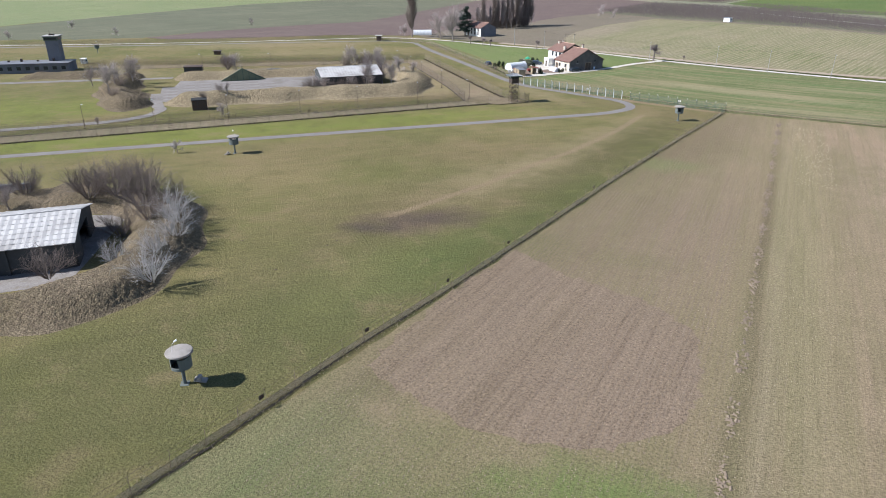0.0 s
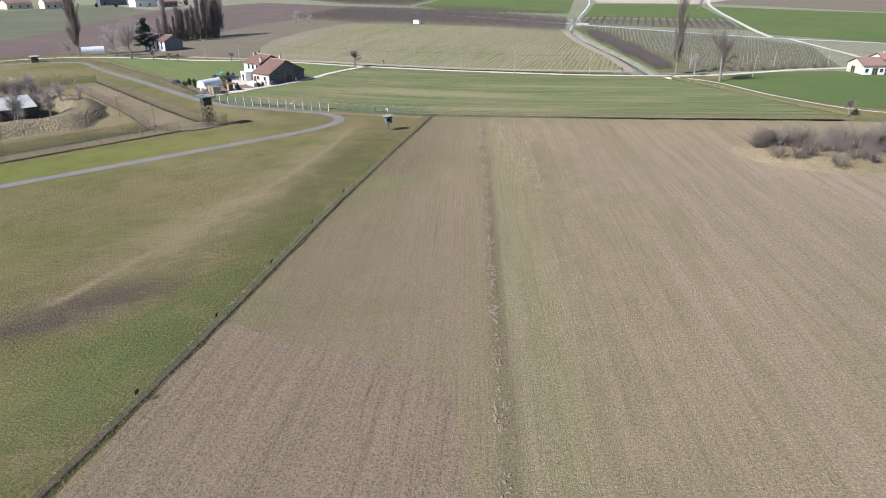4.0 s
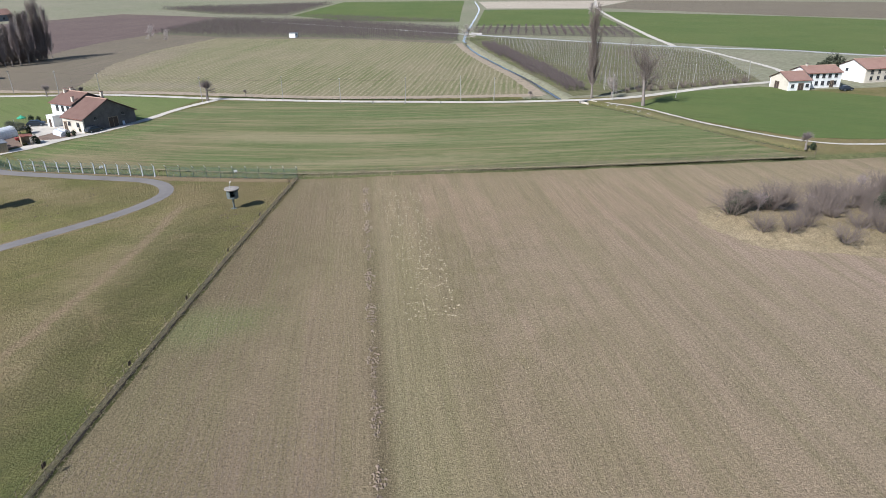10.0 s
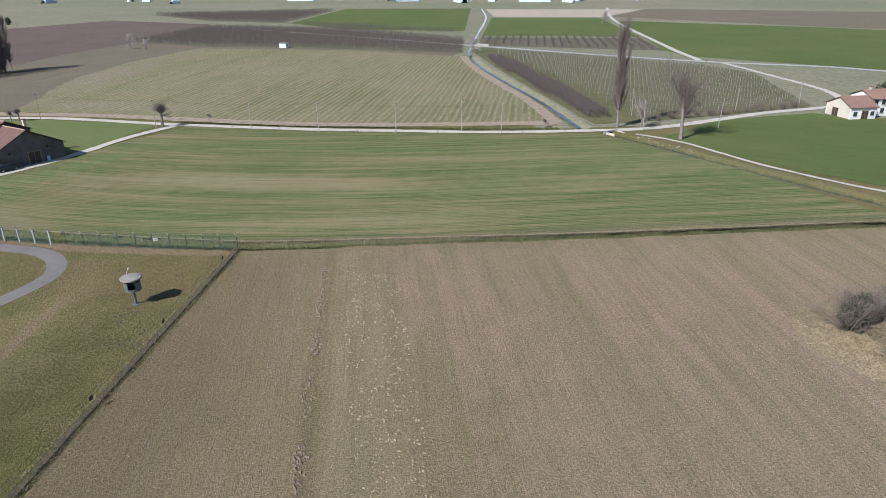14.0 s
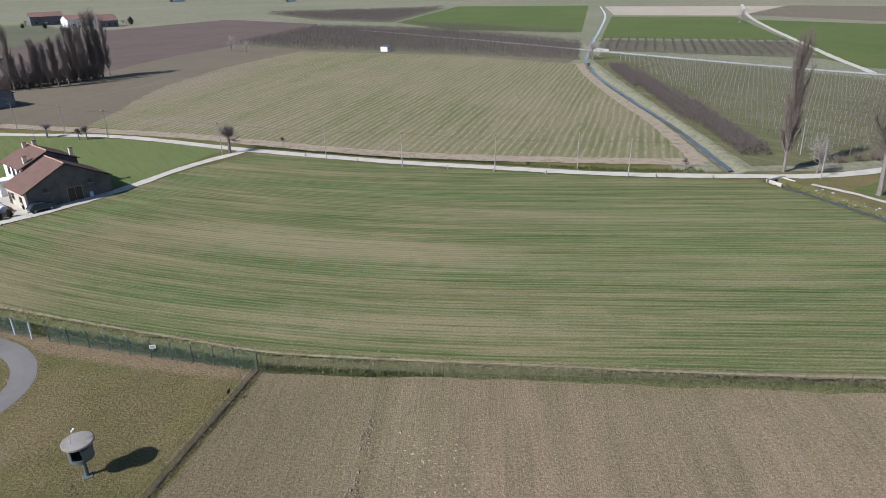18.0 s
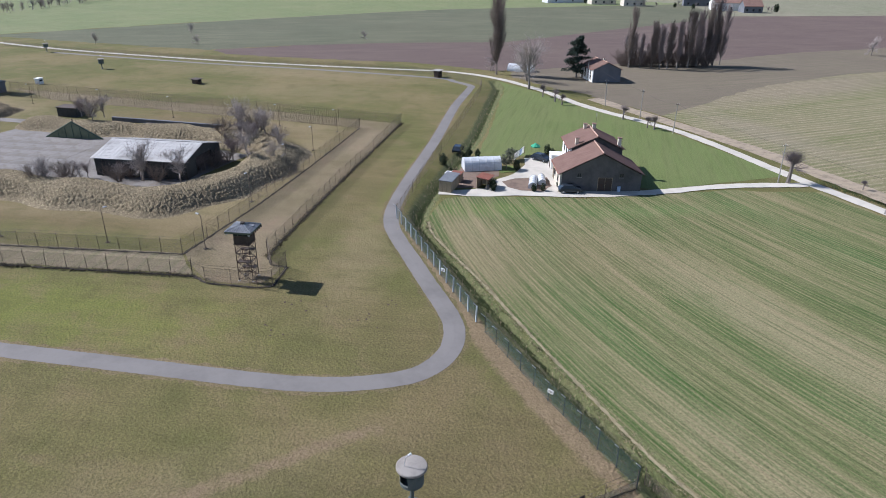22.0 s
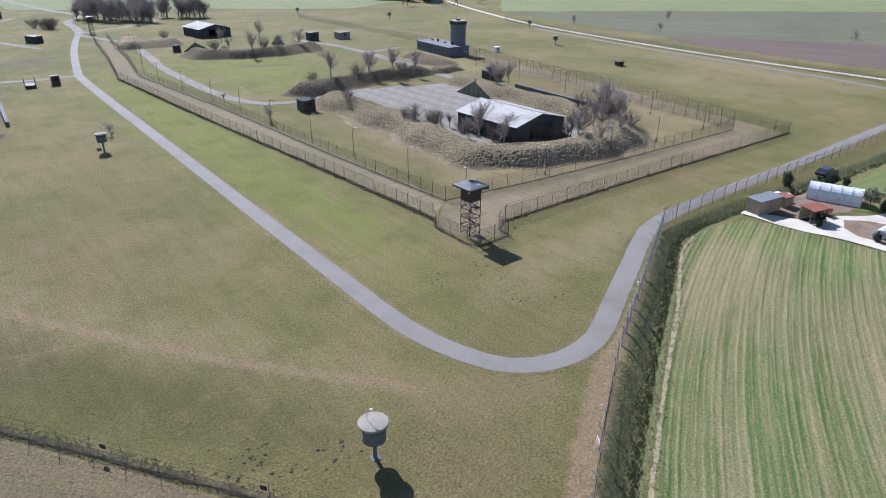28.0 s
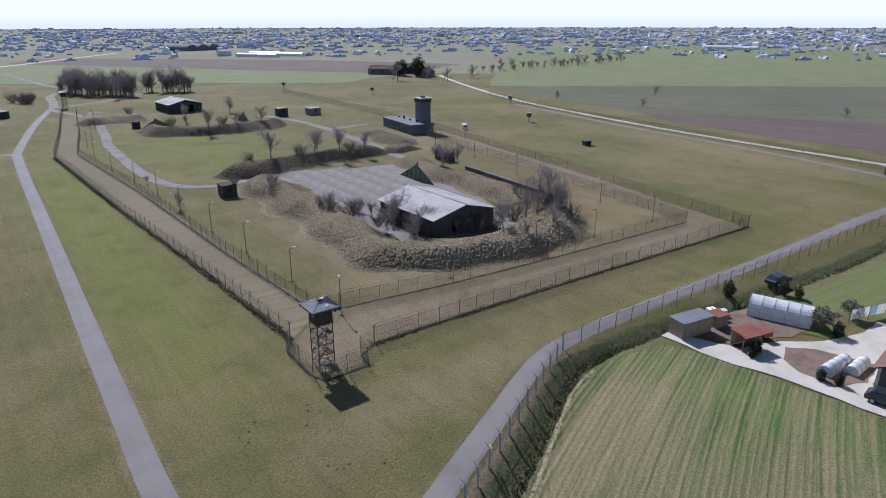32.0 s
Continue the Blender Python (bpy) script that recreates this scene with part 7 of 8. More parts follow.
def saplings(places, h, seed, shoots=7, r=0.05):
    rnd = np.random.RandomState(seed)
    out = []
    for x, y in places:
        hh = h * rnd.uniform(0.8, 1.15)
        out.append((x, y, 0, x, y, hh * 0.55, r, r * 0.7))
        for _ in range(shoots):
            z = hh * rnd.uniform(0.3, 0.6)
            w = rnd.uniform(0, 6.28)
            l = hh * rnd.uniform(0.2, 0.42)
            out.append((x, y, z, x + l * math.cos(w), y + l * math.sin(w), z + l * rnd.uniform(0.6, 1.6), r * 0.55, r * 0.3))
    return out


M_ORCHTWIG = bark_mat("orchard_twigs", (0.135, 0.108, 0.100))
OR1 = [(-112.5, 467.3), (-94.3, 585.1), (4.4, 538.6), (74.9, 451.5), (63.1, 386.2), (-19.9, 428.8), (-64.4, 438.9)]
stuff_rods("orchard_trees", saplings(row_places(OR1, 138, 3.6, 1.5, 1), 3.3, 1, 7, 0.085), M_ORCHTWIG, "rows of bare young fruit trees", "orchard")
OR2 = [(-181.9, 771.8), (-8.6, 829.4), (-45.9, 630.7), (-106.7, 665.6)]
stuff_rods("orchard_trees", saplings(row_places(OR2, 30, 4.5, 2.6, 2), 3.4, 2, 6, 0.13), M_ORCHTWIG, "distant rows of bare young fruit trees", "orchard")
OR3 = [(89.1, 468.6), (181.3, 446.7), (164.1, 380.2), (80.2, 420.4)]
stuff_rods("orchard_trees", saplings(row_places(OR3, 75, 4.5, 1.6, 3), 2.6, 3, 6, 0.08), M_ORCHTWIG, "rows of bare young fruit trees", "orchard")
GR1 = [(-37.1, 615.8), (3.1, 590.1), (84.7, 518.7), (76.7, 506.1), (6.3, 545.3)]
stuff_rods("orchard_trees", saplings(row_places(GR1, 138, 4.0, 1.8, 9), 3.2, 9, 5, 0.08), M_ORCHTWIG, "rows of bare young fruit trees", "orchard")
VN = [(79.5, 396), (121, 362), (128.9, 359.1), (152, 325.3), (160.2, 298.5), (139.9, 233.2), (105, 224.3), (84.5, 221.8)]
vp = row_places(VN, -47, 3.3, 4.5, 4, 0.06)
stuff_rods("vine_posts", [(x, y, 0, x, y, 2.3, 0.06, 0.06) for x, y in vp], M_POSTCON, "rows of pale vineyard posts", "posts")
vv = row_places(VN, -47, 3.3, 1.5, 5, 0.1)
stuff_rods("vines", saplings(vv, 1.6, 5, 5, 0.04), M_ORCHTWIG, "rows of bare pruned vines", "vines")
u47 = (math.cos(radians(-47)), math.sin(radians(-47)))
stuff_rods("vine_wires", [(x, y, z, x + u47[0] * 4.5, y + u47[1] * 4.5, z, 0.006, 0.006) for x, y in vp for z in (1.0, 2.2)], M_GALV, "wires between vineyard posts", "wires")
HV = [(70.7, 224.4), (77.8, 224.6), (78.9, 304), (77.5, 356.7), (69.4, 360.3)]
stuff_rods("hedge_vines", saplings(row_places(HV, 88, 2.4, 0.55, 6), 2.8, 6, 14, 0.055), M_ORCHTWIG, "dense dark rows of unpruned vines", "vines")


def tufts(places, h0, h1, seed, blades=4, r=0.03):
    rnd = np.random.RandomState(seed)
    out = []
    for x, y, z in places:
        for _ in range(blades):
            w, l, h = rnd.uniform(0, 6.28), rnd.uniform(0.03, 0.22), rnd.uniform(h0, h1)
            out.append((x, y, z - 0.03, x + l * math.cos(w), y + l * math.sin(w), z + h, r, r * 0.15))
    return out


def along(line, count, wid, seed, z=0.0):
    rnd = random.Random(seed)
    pts = smooth_line(line, 1.0)
    nor = normals(pts)
    for _ in range(count):
        i = rnd.randrange(len(pts))
        p = pts[i] + nor[i] * rnd.gauss(0, wid) + Vector((rnd.uniform(-0.5, 0.5), rnd.uniform(-0.5, 0.5), 0))
        yield (p.x, p.y, z)


D1 = DITCHES[0][0]
M_WEED = plain_mat("ditch_weeds", (0.085, 0.110, 0.040), 0.9, var=0.5, scale=0.8)
M_STRAW = plain_mat("dead_stalks", (0.30, 0.25, 0.15), 0.95, var=0.4)
stuff_rods("ditch_weeds", tufts(along(DITCHES[1][0][2:], 2600, 0.35, 1, -0.9), 0.1, 0.32, 2), M_WEED, "dense green weeds growing in the ditch", "weeds")
stuff_rods("ditch_weeds", tufts(along(D1[9:14], 2200, 0.4, 41, -0.75), 0.1, 0.3, 42), M_WEED, "low green weeds in the ditch beside the patrol road", "weeds")
stuff_rods("ditch_stalks", tufts(along(D1[3:14], 400, 1.2, 3, -0.1), 0.2, 0.5, 4), M_STRAW, "dead stalks on the ditch banks", "weeds")
stuff_rods("road_weeds", tufts(along(DITCHES[2][0], 2600, 0.8, 5, -0.25), 0.15, 0.5, 6), M_WEED, "green weeds in the roadside ditch", "weeds")
stuff_rods("stream_weeds", tufts(along(DITCHES[4][0], 900, 0.9, 7, -0.4), 0.08, 0.25, 8), M_WEED, "low green weeds along the stream", "weeds")
strip("water_canal", [(66.3, 216.2), (66.6, 252.8), (64.9, 291.3), (63.7, 336.8), (65.5, 372)], 1.1, -0.62, M_WATER, "narrow canal of still water", "water", 0.12)
strip("water_canal_far", [(65.5, 372), (65.9, 381.3), (83, 457.9), (129.7, 662), (156.3, 822.6)], 1.4, 0.082, M_WATER, "narrow canal of still water", "water", 0.15, step=8.0)
strip("water_ditch", [(97.8, 149.3), (86.6, 172.4), (77.5, 194), (71.1, 207.2)], 1.5, -0.7, M_WATER, "water in the stream bed", "water", 0.15)

# ---- fences ----
def post_mesh(name, bm, mat):
    me = bpy.data.meshes.new(name)
    bm.to_mesh(me)
    bm.free()
    me.materials.append(mat)
    return me


def fence(name, pts, gap, me, height, net, label, group="", arm_turn=0.0, rails=(), tilt=1.2, seed=1, wire=None, arm=None):
    """Posts, one span of netting between each two, and straining wires."""
    rnd = random.Random(seed)
    t = thing(name, pose(0, 0, 0), label, "fence", group)
    line = straight_line(pts, gap)
    nor = normals(line)
    for p, n in zip(line, nor):
        a = math.degrees(math.atan2(n.y, n.x)) + arm_turn
        m = pose(p.x, p.y, -0.05, rnd.gauss(0, tilt), rnd.gauss(0, tilt), a)
        piece("post", me, t, m)
        if arm:
            piece("arm", arm, t, m @ pose(0, 0, 0, 0, 0, rnd.gauss(0, 8)))
    for p, q in zip(line, line[1:]):
        net_span("netting", p, q, height, net, t)
    for z in rails:
        part("wire", chain([p + Vector((0, 0, z)) for p in line], 0.013, 3), wire or M_STEEL, t)
    return t


THIN = post_mesh("thin_post", bm_tube((0, 0, 0), (0, 0, 1.8), 0.028, 0.025, 5), M_POST)
FIELD_FENCE = [(-45.6, -60), (-34, -7.7), (-30.6, 13.7), (-27.3, 30.8), (-24.3, 48), (-19.1, 79.8), (-13, 112.3), (-6.4, 145.5)]
fence("field_fence", FIELD_FENCE, 3.1, THIN, 0.7, M_NET_GREY, "old sagging wire fence on thin brown posts along a field", rails=(0.05, 0.7, 1.25, 1.75), tilt=2.5, seed=2)
bm = bm_box(-0.075, -0.075, 0, 0.075, 0.075, 2.1)
tube(bm, (0, 0, 2.05), (-0.48, 0, 2.55), 0.05, 0.04, 5)
CONP = post_mesh("concrete_post", bm, plain_mat("pale_concrete_post", (0.42, 0.44, 0.45), 0.9, var=0.25))
bm = bm_tube((0, 0, 0), (0, 0, 2.1), 0.05, 0.045, 6)
DARKP = post_mesh("dark_post", bm, plain_mat("dark_steel_post", (0.07, 0.085, 0.08), 0.7, var=0.3))
ARM = post_mesh("arm", bm_tube((0, 0, 2.05), (-0.48, 0, 2.55), 0.05, 0.04, 5), plain_mat("pale_arm", (0.55, 0.55, 0.52), 0.7, var=0.2))
fence("perimeter_fence", [(-33, 151.4), (-47.3, 156), (-64.5, 161.4)], 2.5, CONP, 2.1, M_NET_GREEN, "green chain-link fence on pale concrete posts with angled arms", arm_turn=180, rails=(0.1, 1.1, 2.1, 2.45, 2.65), seed=3)
fence("perimeter_fence", [(-6.4, 145.6), (-18.1, 147.7), (-30.6, 150.7)], 2.5, DARKP, 2.1, M_NET_GREEN, "green chain-link fence on dark posts with pale angled arms", arm_turn=180, rails=(0.1, 1.1, 2.1, 2.45, 2.65), seed=13, arm=ARM)
bm = bm_tube((0, 0, 0), (0, 0, 2.3), 0.04, 0.036, 5)
tube(bm, (0, 0, 2.25), (-0.25, 0, 2.6), 0.04, 0.03, 4)
RUSTP = post_mesh("rusty_post", bm, M_POST)
fence("perimeter_fence", [(-64.5, 161.4), (-72.9, 170.1), (-87.3, 185.7), (-106.1, 206.3), (-135.2, 237.4), (-144.8, 246.1), (-152, 247.6), (-165.1, 245.5)], 3.0, RUSTP, 2.1, M_NET_RUST, "rusty chain-link fence on brown posts beside the patrol road", rails=(0.1, 1.1, 2.1, 2.5), seed=4)
fence("perimeter_fence", [(-168.2, 245.4), (-187.2, 235.3), (-212.9, 215.3), (-250.7, 186), (-299.3, 151.7), (-335.5, 134.1)], 4.0, RUSTP, 2.1, M_NET_RUST, "rusty chain-link fence along the gravel road", rails=(2.1,), seed=14)
fence("east_fence", [(-6.2, 146.3), (12, 145.2), (46.1, 143.9), (95.8, 142.7)], 4.0, THIN, 1.2, M_NET_RUST, "low thin wire fence along the field edge", rails=(1.2,), seed=5)
OUT_L = [(-62.9, 129.4), (-78.4, 112.8), (-113.1, 74.4), (-158.4, 25.8), (-194.3, 0.5), (-224.7, -22.2), (-256.5, -44.8)]
INN_L = [(-70.3, 130.4), (-90.4, 108.4), (-126.8, 70.4), (-164, 28.8), (-193.3, 8.4), (-221.3, -12.8), (-248.5, -32.8)]
OUT_R = [(-63.1, 139.6), (-71.9, 148.6), (-85.6, 163.1), (-116.6, 196.7)]
INN_R = [(-70.3, 130.4), (-82.9, 146.5), (-96.8, 162.5), (-118.3, 186.1)]
OUT_F = [(-116.6, 196.7), (-133, 185.1), (-151.1, 174.1), (-185.2, 149.9), (-219.8, 125.2), (-272.7, 81.2), (-337.2, 22.9)]
INN_F = [(-118.3, 186.1), (-131.8, 176.8), (-169.1, 150.8), (-195.2, 132), (-209.1, 122)]
CORNER = [(-62.9, 129.4), (-60, 130.1), (-55.1, 134.8), (-54.4, 136.5), (-58.2, 140.1), (-60.1, 138.8), (-63.1, 139.6)]
GF = "double fence of the inner compound"
for pts, sd in ((OUT_L, 6), (INN_L, 7), (OUT_R, 8), (INN_R, 9), (OUT_F, 10), (INN_F, 11), (CORNER, 12)):
    fence("compound_fence", pts, 3.0 if sd < 10 or sd == 12 else 3.6, RUSTP, 2.2, M_NET_RUST, "rusty chain-link fence on brown posts with barbed wire", GF, rails=(0.06, 1.1, 2.2, 2.55), seed=sd)

# ground between and along the fences
M_MARG = plain_mat("headland_soil", (0.32, 0.255, 0.18), 0.97, var=0.4, scale=1.5, bumps=0.5)
M_STRIP = grass_mat("trodden_grass", (0.170, 0.138, 0.076), (0.240, 0.186, 0.118), (0.235, 0.165, 0.110), tuft=1.2)
M_GRAVELLY = field_mat("reddish_gravel", (0.205, 0.165, 0.108), (0.255, 0.202, 0.135), (0.140, 0.140, 0.066), 44, 1.2, 0.55, 0.7, 0.6, 2.6, 0.5, dark=0.7)
field("strip_left", [(-63.5, 129.8), (-78.8, 113.3), (-113.5, 75), (-158.5, 26.5), (-224.8, -21.7), (-247.9, -32.5), (-221.4, -12.3), (-164.2, 29.6), (-127, 71.2), (-90.6, 109.2), (-70.9, 130.4)], 0.02, M_GRAVELLY, "reddish bare gravel between two fences", "strip", 0.3)
field("strip_right", [(-55.7, 135.7), (-60.5, 130.2), (-70.7, 130.8), (-83.1, 147.1), (-97.1, 163), (-118.5, 186.2), (-194.8, 132.8), (-219.8, 125.6), (-185.2, 150.2), (-151.1, 174.5), (-133, 185.5), (-116.4, 196.3), (-85.8, 162.8), (-72.1, 148.2), (-63.3, 139.4), (-58.6, 139.7)], 0.025, M_STRIP, "dry grass and gravel between two fences", "strip", 0.3)
MARGIN = [(-60.5, 164.2), (-55, 161.5), (-41, 158), (-30, 154.8), (-17, 151.2), (-6, 148.4), (3, 147.5), (12.8, 146.8), (34.6, 145.3), (53.6, 144.4), (93.8, 143.1)]
strip("crop_margin", [(x, y + 0.4) for x, y in MARGIN], 0.36, 0.036, M_STRAW, "pale bare margin of the crop field", "verge", 0.09, step=0.45)
stuff_rods("margin_straw", tufts(along([(x, y + 0.4) for x, y in MARGIN], 3200, 0.22, 31), 0.04, 0.16, 32), M_STRAW, "bleached straw along the crop margin", "weeds")
strip("stubble_margin", [(-110.5, 259.5), (-58.4, 247.4), (-33, 238.4), (-0.4, 227.7), (33.7, 222.6), (62, 220.4)], 4.6, 0.078, M_MARG, "pale bare headland beside the road", "verge", 0.25)
strip("canal_margin", [(61.5, 220.2), (62.4, 254.7), (60.4, 296.2), (59.9, 336.7), (61.8, 372)], 3.6, 0.08, M_MARG, "pale bare headland beside the canal", "verge", 0.25)
# narrow dark strips laid along the feet of the fences
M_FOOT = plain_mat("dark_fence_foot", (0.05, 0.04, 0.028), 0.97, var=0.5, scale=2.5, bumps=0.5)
strip("fence_furrow", [(x + 0.12, y) for x, y in FIELD_FENCE], 0.22, 0.05, M_FOOT, "thin dark line along the fence foot", "verge", 0.1, step=0.6)
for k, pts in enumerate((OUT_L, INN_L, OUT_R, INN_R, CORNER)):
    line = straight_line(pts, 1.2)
    strip("compound_fence_foot", [(q.x, q.y) for q in line], 0.42, 0.05 + 0.002 * k, M_FOOT, "dark line along the compound fence foot", "verge", 0.14, step=0.6)


# ---- signs on the fences ----
def sign(m, w, h, mat, label, group):
    t = thing("sign", m, label, "sign", group)
    part("plate", bm_box(-w / 2, -0.015, -h / 2, w / 2, 0.015, h / 2), mat, t)
    for i in range(3):
        part("bar", bm_box(-w * 0.36, -0.022, h * (0.22 - 0.22 * i) - 0.02, w * 0.36, -0.015, h * (0.22 - 0.22 * i) + 0.02), M_STEEL, t)
    return t


def on_line(pts, y):
    for (x0, y0), (x1, y1) in zip(pts, pts[1:]):
        if y0 <= y <= y1:
            return x0 + (x1 - x0) * (y - y0) / (y1 - y0)


for y in (30.2, 43.5, 56.8, 70.4, 84.0, 97.2, 110.6, 124, 140.4, 17, 4):
    sign(pose(on_line(FIELD_FENCE, y) - 0.04, y, 1.15, 0, 0, 80), 0.5, 0.42, M_STEEL, "dark metal warning plate wired to a fence", "field fence signs")
for x, y, a in ((-17.6, 147.5, 13), (-43.3, 154.6, 18)):
    sign(pose(x, y - 0.1, 1.5, 0, 0, a), 0.6, 0.42, M_WHITE, "white metal warning plate on a fence", "perimeter fence signs")


# ---- lamps, poles and wires ----
def lamp_post(m):
    t = thing("lamp_post", m, "thin grey lamp post with a small head", "lamp post", "compound lamp posts")
    part("pole", bm_tube((0, 0, -0.05), (0, 0, 5.0), 0.06, 0.045, 6), M_POST, t)
    part("arm", bm_tube((0, 0, 4.95), (0.55, 0, 5.15), 0.035, 0.03, 5), M_POST, t)
    part("head", bm_box(0.4, -0.14, 5.08, 0.95, 0.14, 5.22, bevel=0.03), M_GALV, t)
    part("footing", bm_box(-0.25, -0.25, -0.05, 0.25, 0.25, 0.12, bevel=0.02), M_STEEL, t)
    return t


lp = lamp_post(pose(-80.6, 123.1, 0, 0, 0, 120))
for x, y, a in ((-91.7, 111.2, 120), (-101.6, 100.3, 120), (-70.3, 133.5, 200), (-125, 76.1, 120), (-113.4, 87.8, 120), (-134.2, 65, 120), (-145.4, 51.8, 120), (-157.3, 38.8, 120), (-131.1, 171.5, 240), (-118.2, 180, 240), (-107.2, 168.4, 300), (-97.7, 158.2, 300), (-84.7, 145.9, 300), (-154.4, 153.5, 240), (-174.1, 141.3, 240), (-173.8, 25, 120), (-187.6, 16.8, 120), (-192.7, 127.6, 240), (-209.6, 2.5, 120), (-222.6, -7, 120)):
    copy_thing(lp, pose(x, y, 0, 0, 0, a))


def utility_pole(m, h=7.3):
    t = thing("utility_pole", m, "slender weathered utility pole beside the road", "utility pole", "utility poles")
    part("pole", bm_tube((0, 0, -0.1), (0, 0, h), 0.11, 0.07, 7), M_POSTCON, t)
    part("crossarm", bm_box(-0.5, -0.04, h - 0.45, 0.5, 0.04, h - 0.37), M_STEEL, t)
    for x in (-0.42, 0.42):
        part("insulator", bm_tube((x, 0, h - 0.37), (x, 0, h - 0.22), 0.035, 0.03, 6), M_WHITE, t)
    return t


POLES = [(-86.5, 250), (-71.9, 243.3), (-38.8, 228.3), (-15.3, 224.9), (1.5, 218.1), (20, 215.7), (36.2, 215.9), (44.8, 210.4), (79.7, 208.8), (113.4, 225.8), (134.8, 229.5)]
up = utility_pole(pose(*POLES[0], 0, 0, 0, 60))
for x, y in POLES[1:] + [(83.8, 225.6), (98.9, 208.4), (-101.6, 254.4), (-129.4, 278.2)]:
    copy_thing(up, pose(x, y, 0, RT.gauss(0, 1), RT.gauss(0, 1), 60 + RT.gauss(0, 8)))
w = Wood()
for a, b in (((-86.5, 250, 6.9), (-127.7, 279.3, 5.5)), ((-86.5, 250, 6.9), (-71.9, 243.3, 6.9)), ((-71.9, 243.3, 6.9), (-38.8, 228.3, 6.9)), ((1.5, 218.1, 6.9), (44.8, 210.4, 6.9)), ((44.8, 210.4, 6.9), (79.7, 208.8, 6.9)), ((79.7, 208.8, 6.9), (113.4, 225.8, 6.9)), ((113.4, 225.8, 6.9), (134.8, 229.5, 6.9)), ((-38.8, 228.3, 6.9), (1.5, 218.1, 6.9))):
    a, b = Vector(a), Vector(b)
    for i in range(12):
        f, g = i / 12, (i + 1) / 12
        s = lambda k: Vector((0, 0, -2.4 * k * (1 - k)))
        w.rod(a.lerp(b, f) + s(f), a.lerp(b, g) + s(g), 0.016, 0.016)
ob = new("overhead_cable", w.mesh("overhead_cable", M_STEEL))
tagged(ob, "thin dark overhead cable between poles", "cable")
for x, y in ((19.7, 214.4), (10.7, 216.5), (-8.3, 222.1), (29.7, 212.5), (49.9, 209.9), (60.1, 209.1), (-20.2, 226.6)):
    t = thing("marker_stone", pose(x, y, 0, 0, 0, 20), "short pale marker post at the road edge", "marker post", "road marker posts")
    part("post", bm_box(-0.1, -0.1, -0.05, 0.1, 0.1, 0.75, bevel=0.02), M_POSTCON, t)

# culvert under the gravel road
t = thing("culvert", pose(71.5, 208.5, 0, 0, 0, -62), "concrete culvert head under the gravel road", "culvert")
part("head_wall", bm_box(-0.3, -2.4, -1.0, 0.0, 2.4, 0.35, bevel=0.04), M_POSTCON, t)
# black disc stands in for the dark pipe mouth
part("opening", bm_tube((-0.02, 0, -0.45), (0.06, 0, -0.45), 0.5, 0.5, 14), M_BLACK, t)
part("wing", bm_box(0.0, 1.6, -1.0, 2.6, 1.9, 0.15, bevel=0.03), M_CREAM, t)
part("wing", bm_box(0.0, -1.9, -1.0, 2.6, -1.6, 0.15, bevel=0.03), M_CREAM, t)
rb = random.Random(3)
t = thing("rubble", pose(74.9, 202.7, 0), "pale rubble and stones on the stream bank", "rubble")
for i in range(26):
    bm = bmesh.new()
    bmesh.ops.create_icosphere(bm, subdivisions=1, radius=rb.uniform(0.1, 0.32))
    for v in bm.verts:
        v.co *= rb.uniform(0.75, 1.2)
        v.co.z *= 0.6
    o = part("stone", bm, M_POSTCON, t)
    f = rb.random()
    o.location = (f * 9 + rb.gauss(0, 0.6) - 1, -f * 17 + rb.gauss(0, 0.5) + 2, rb.uniform(-0.3, 0.05))
t = thing("debris_heap", pose(80.6, 102.5, 0.1), "heap of pale rubble and white scrap by the scrub", "rubble")
for i in range(30):
    bm = bm_box(-0.4 * rb.random() - 0.1, -0.3 * rb.random() - 0.1, 0, 0.3, 0.25, 0.1 + 0.2 * rb.random(), Matrix.Rotation(rb.uniform(0, 3), 4, "Z"))
    o = part("fragment", bm, M_WHITE if i % 2 else M_CREAM, t)
    o.location = (rb.gauss(0, 2.4), rb.gauss(0, 1.0), 0.05)

# canal bridge and molehills
t = thing("canal_bridge", pose(78.2, 417.5, 0, 0, 0, -48), "small concrete road bridge over the canal", "bridge")
for y in (-3.0, 3.0):
    part("parapet", bm_box(-4, y - 0.15, 0, 4, y + 0.15, 0.9, bevel=0.03), M_POSTCON, t)
part("pier", bm_box(-4, -3, -1.2, 4, 3, 0.05, bevel=0.03), M_POSTCON, t)
rm = random.Random(8)
hill = bmesh.new()
bmesh.ops.create_icosphere(hill, subdivisions=2, radius=0.14)
for v in hill.verts:
    v.co *= rm.uniform(0.85, 1.15)
    v.co.z = max(-0.02, v.co.z * 0.55)
hm = post_mesh("molehill", hill, plain_mat("molehill_soil", (0.085, 0.062, 0.045), 0.97, var=0.3))
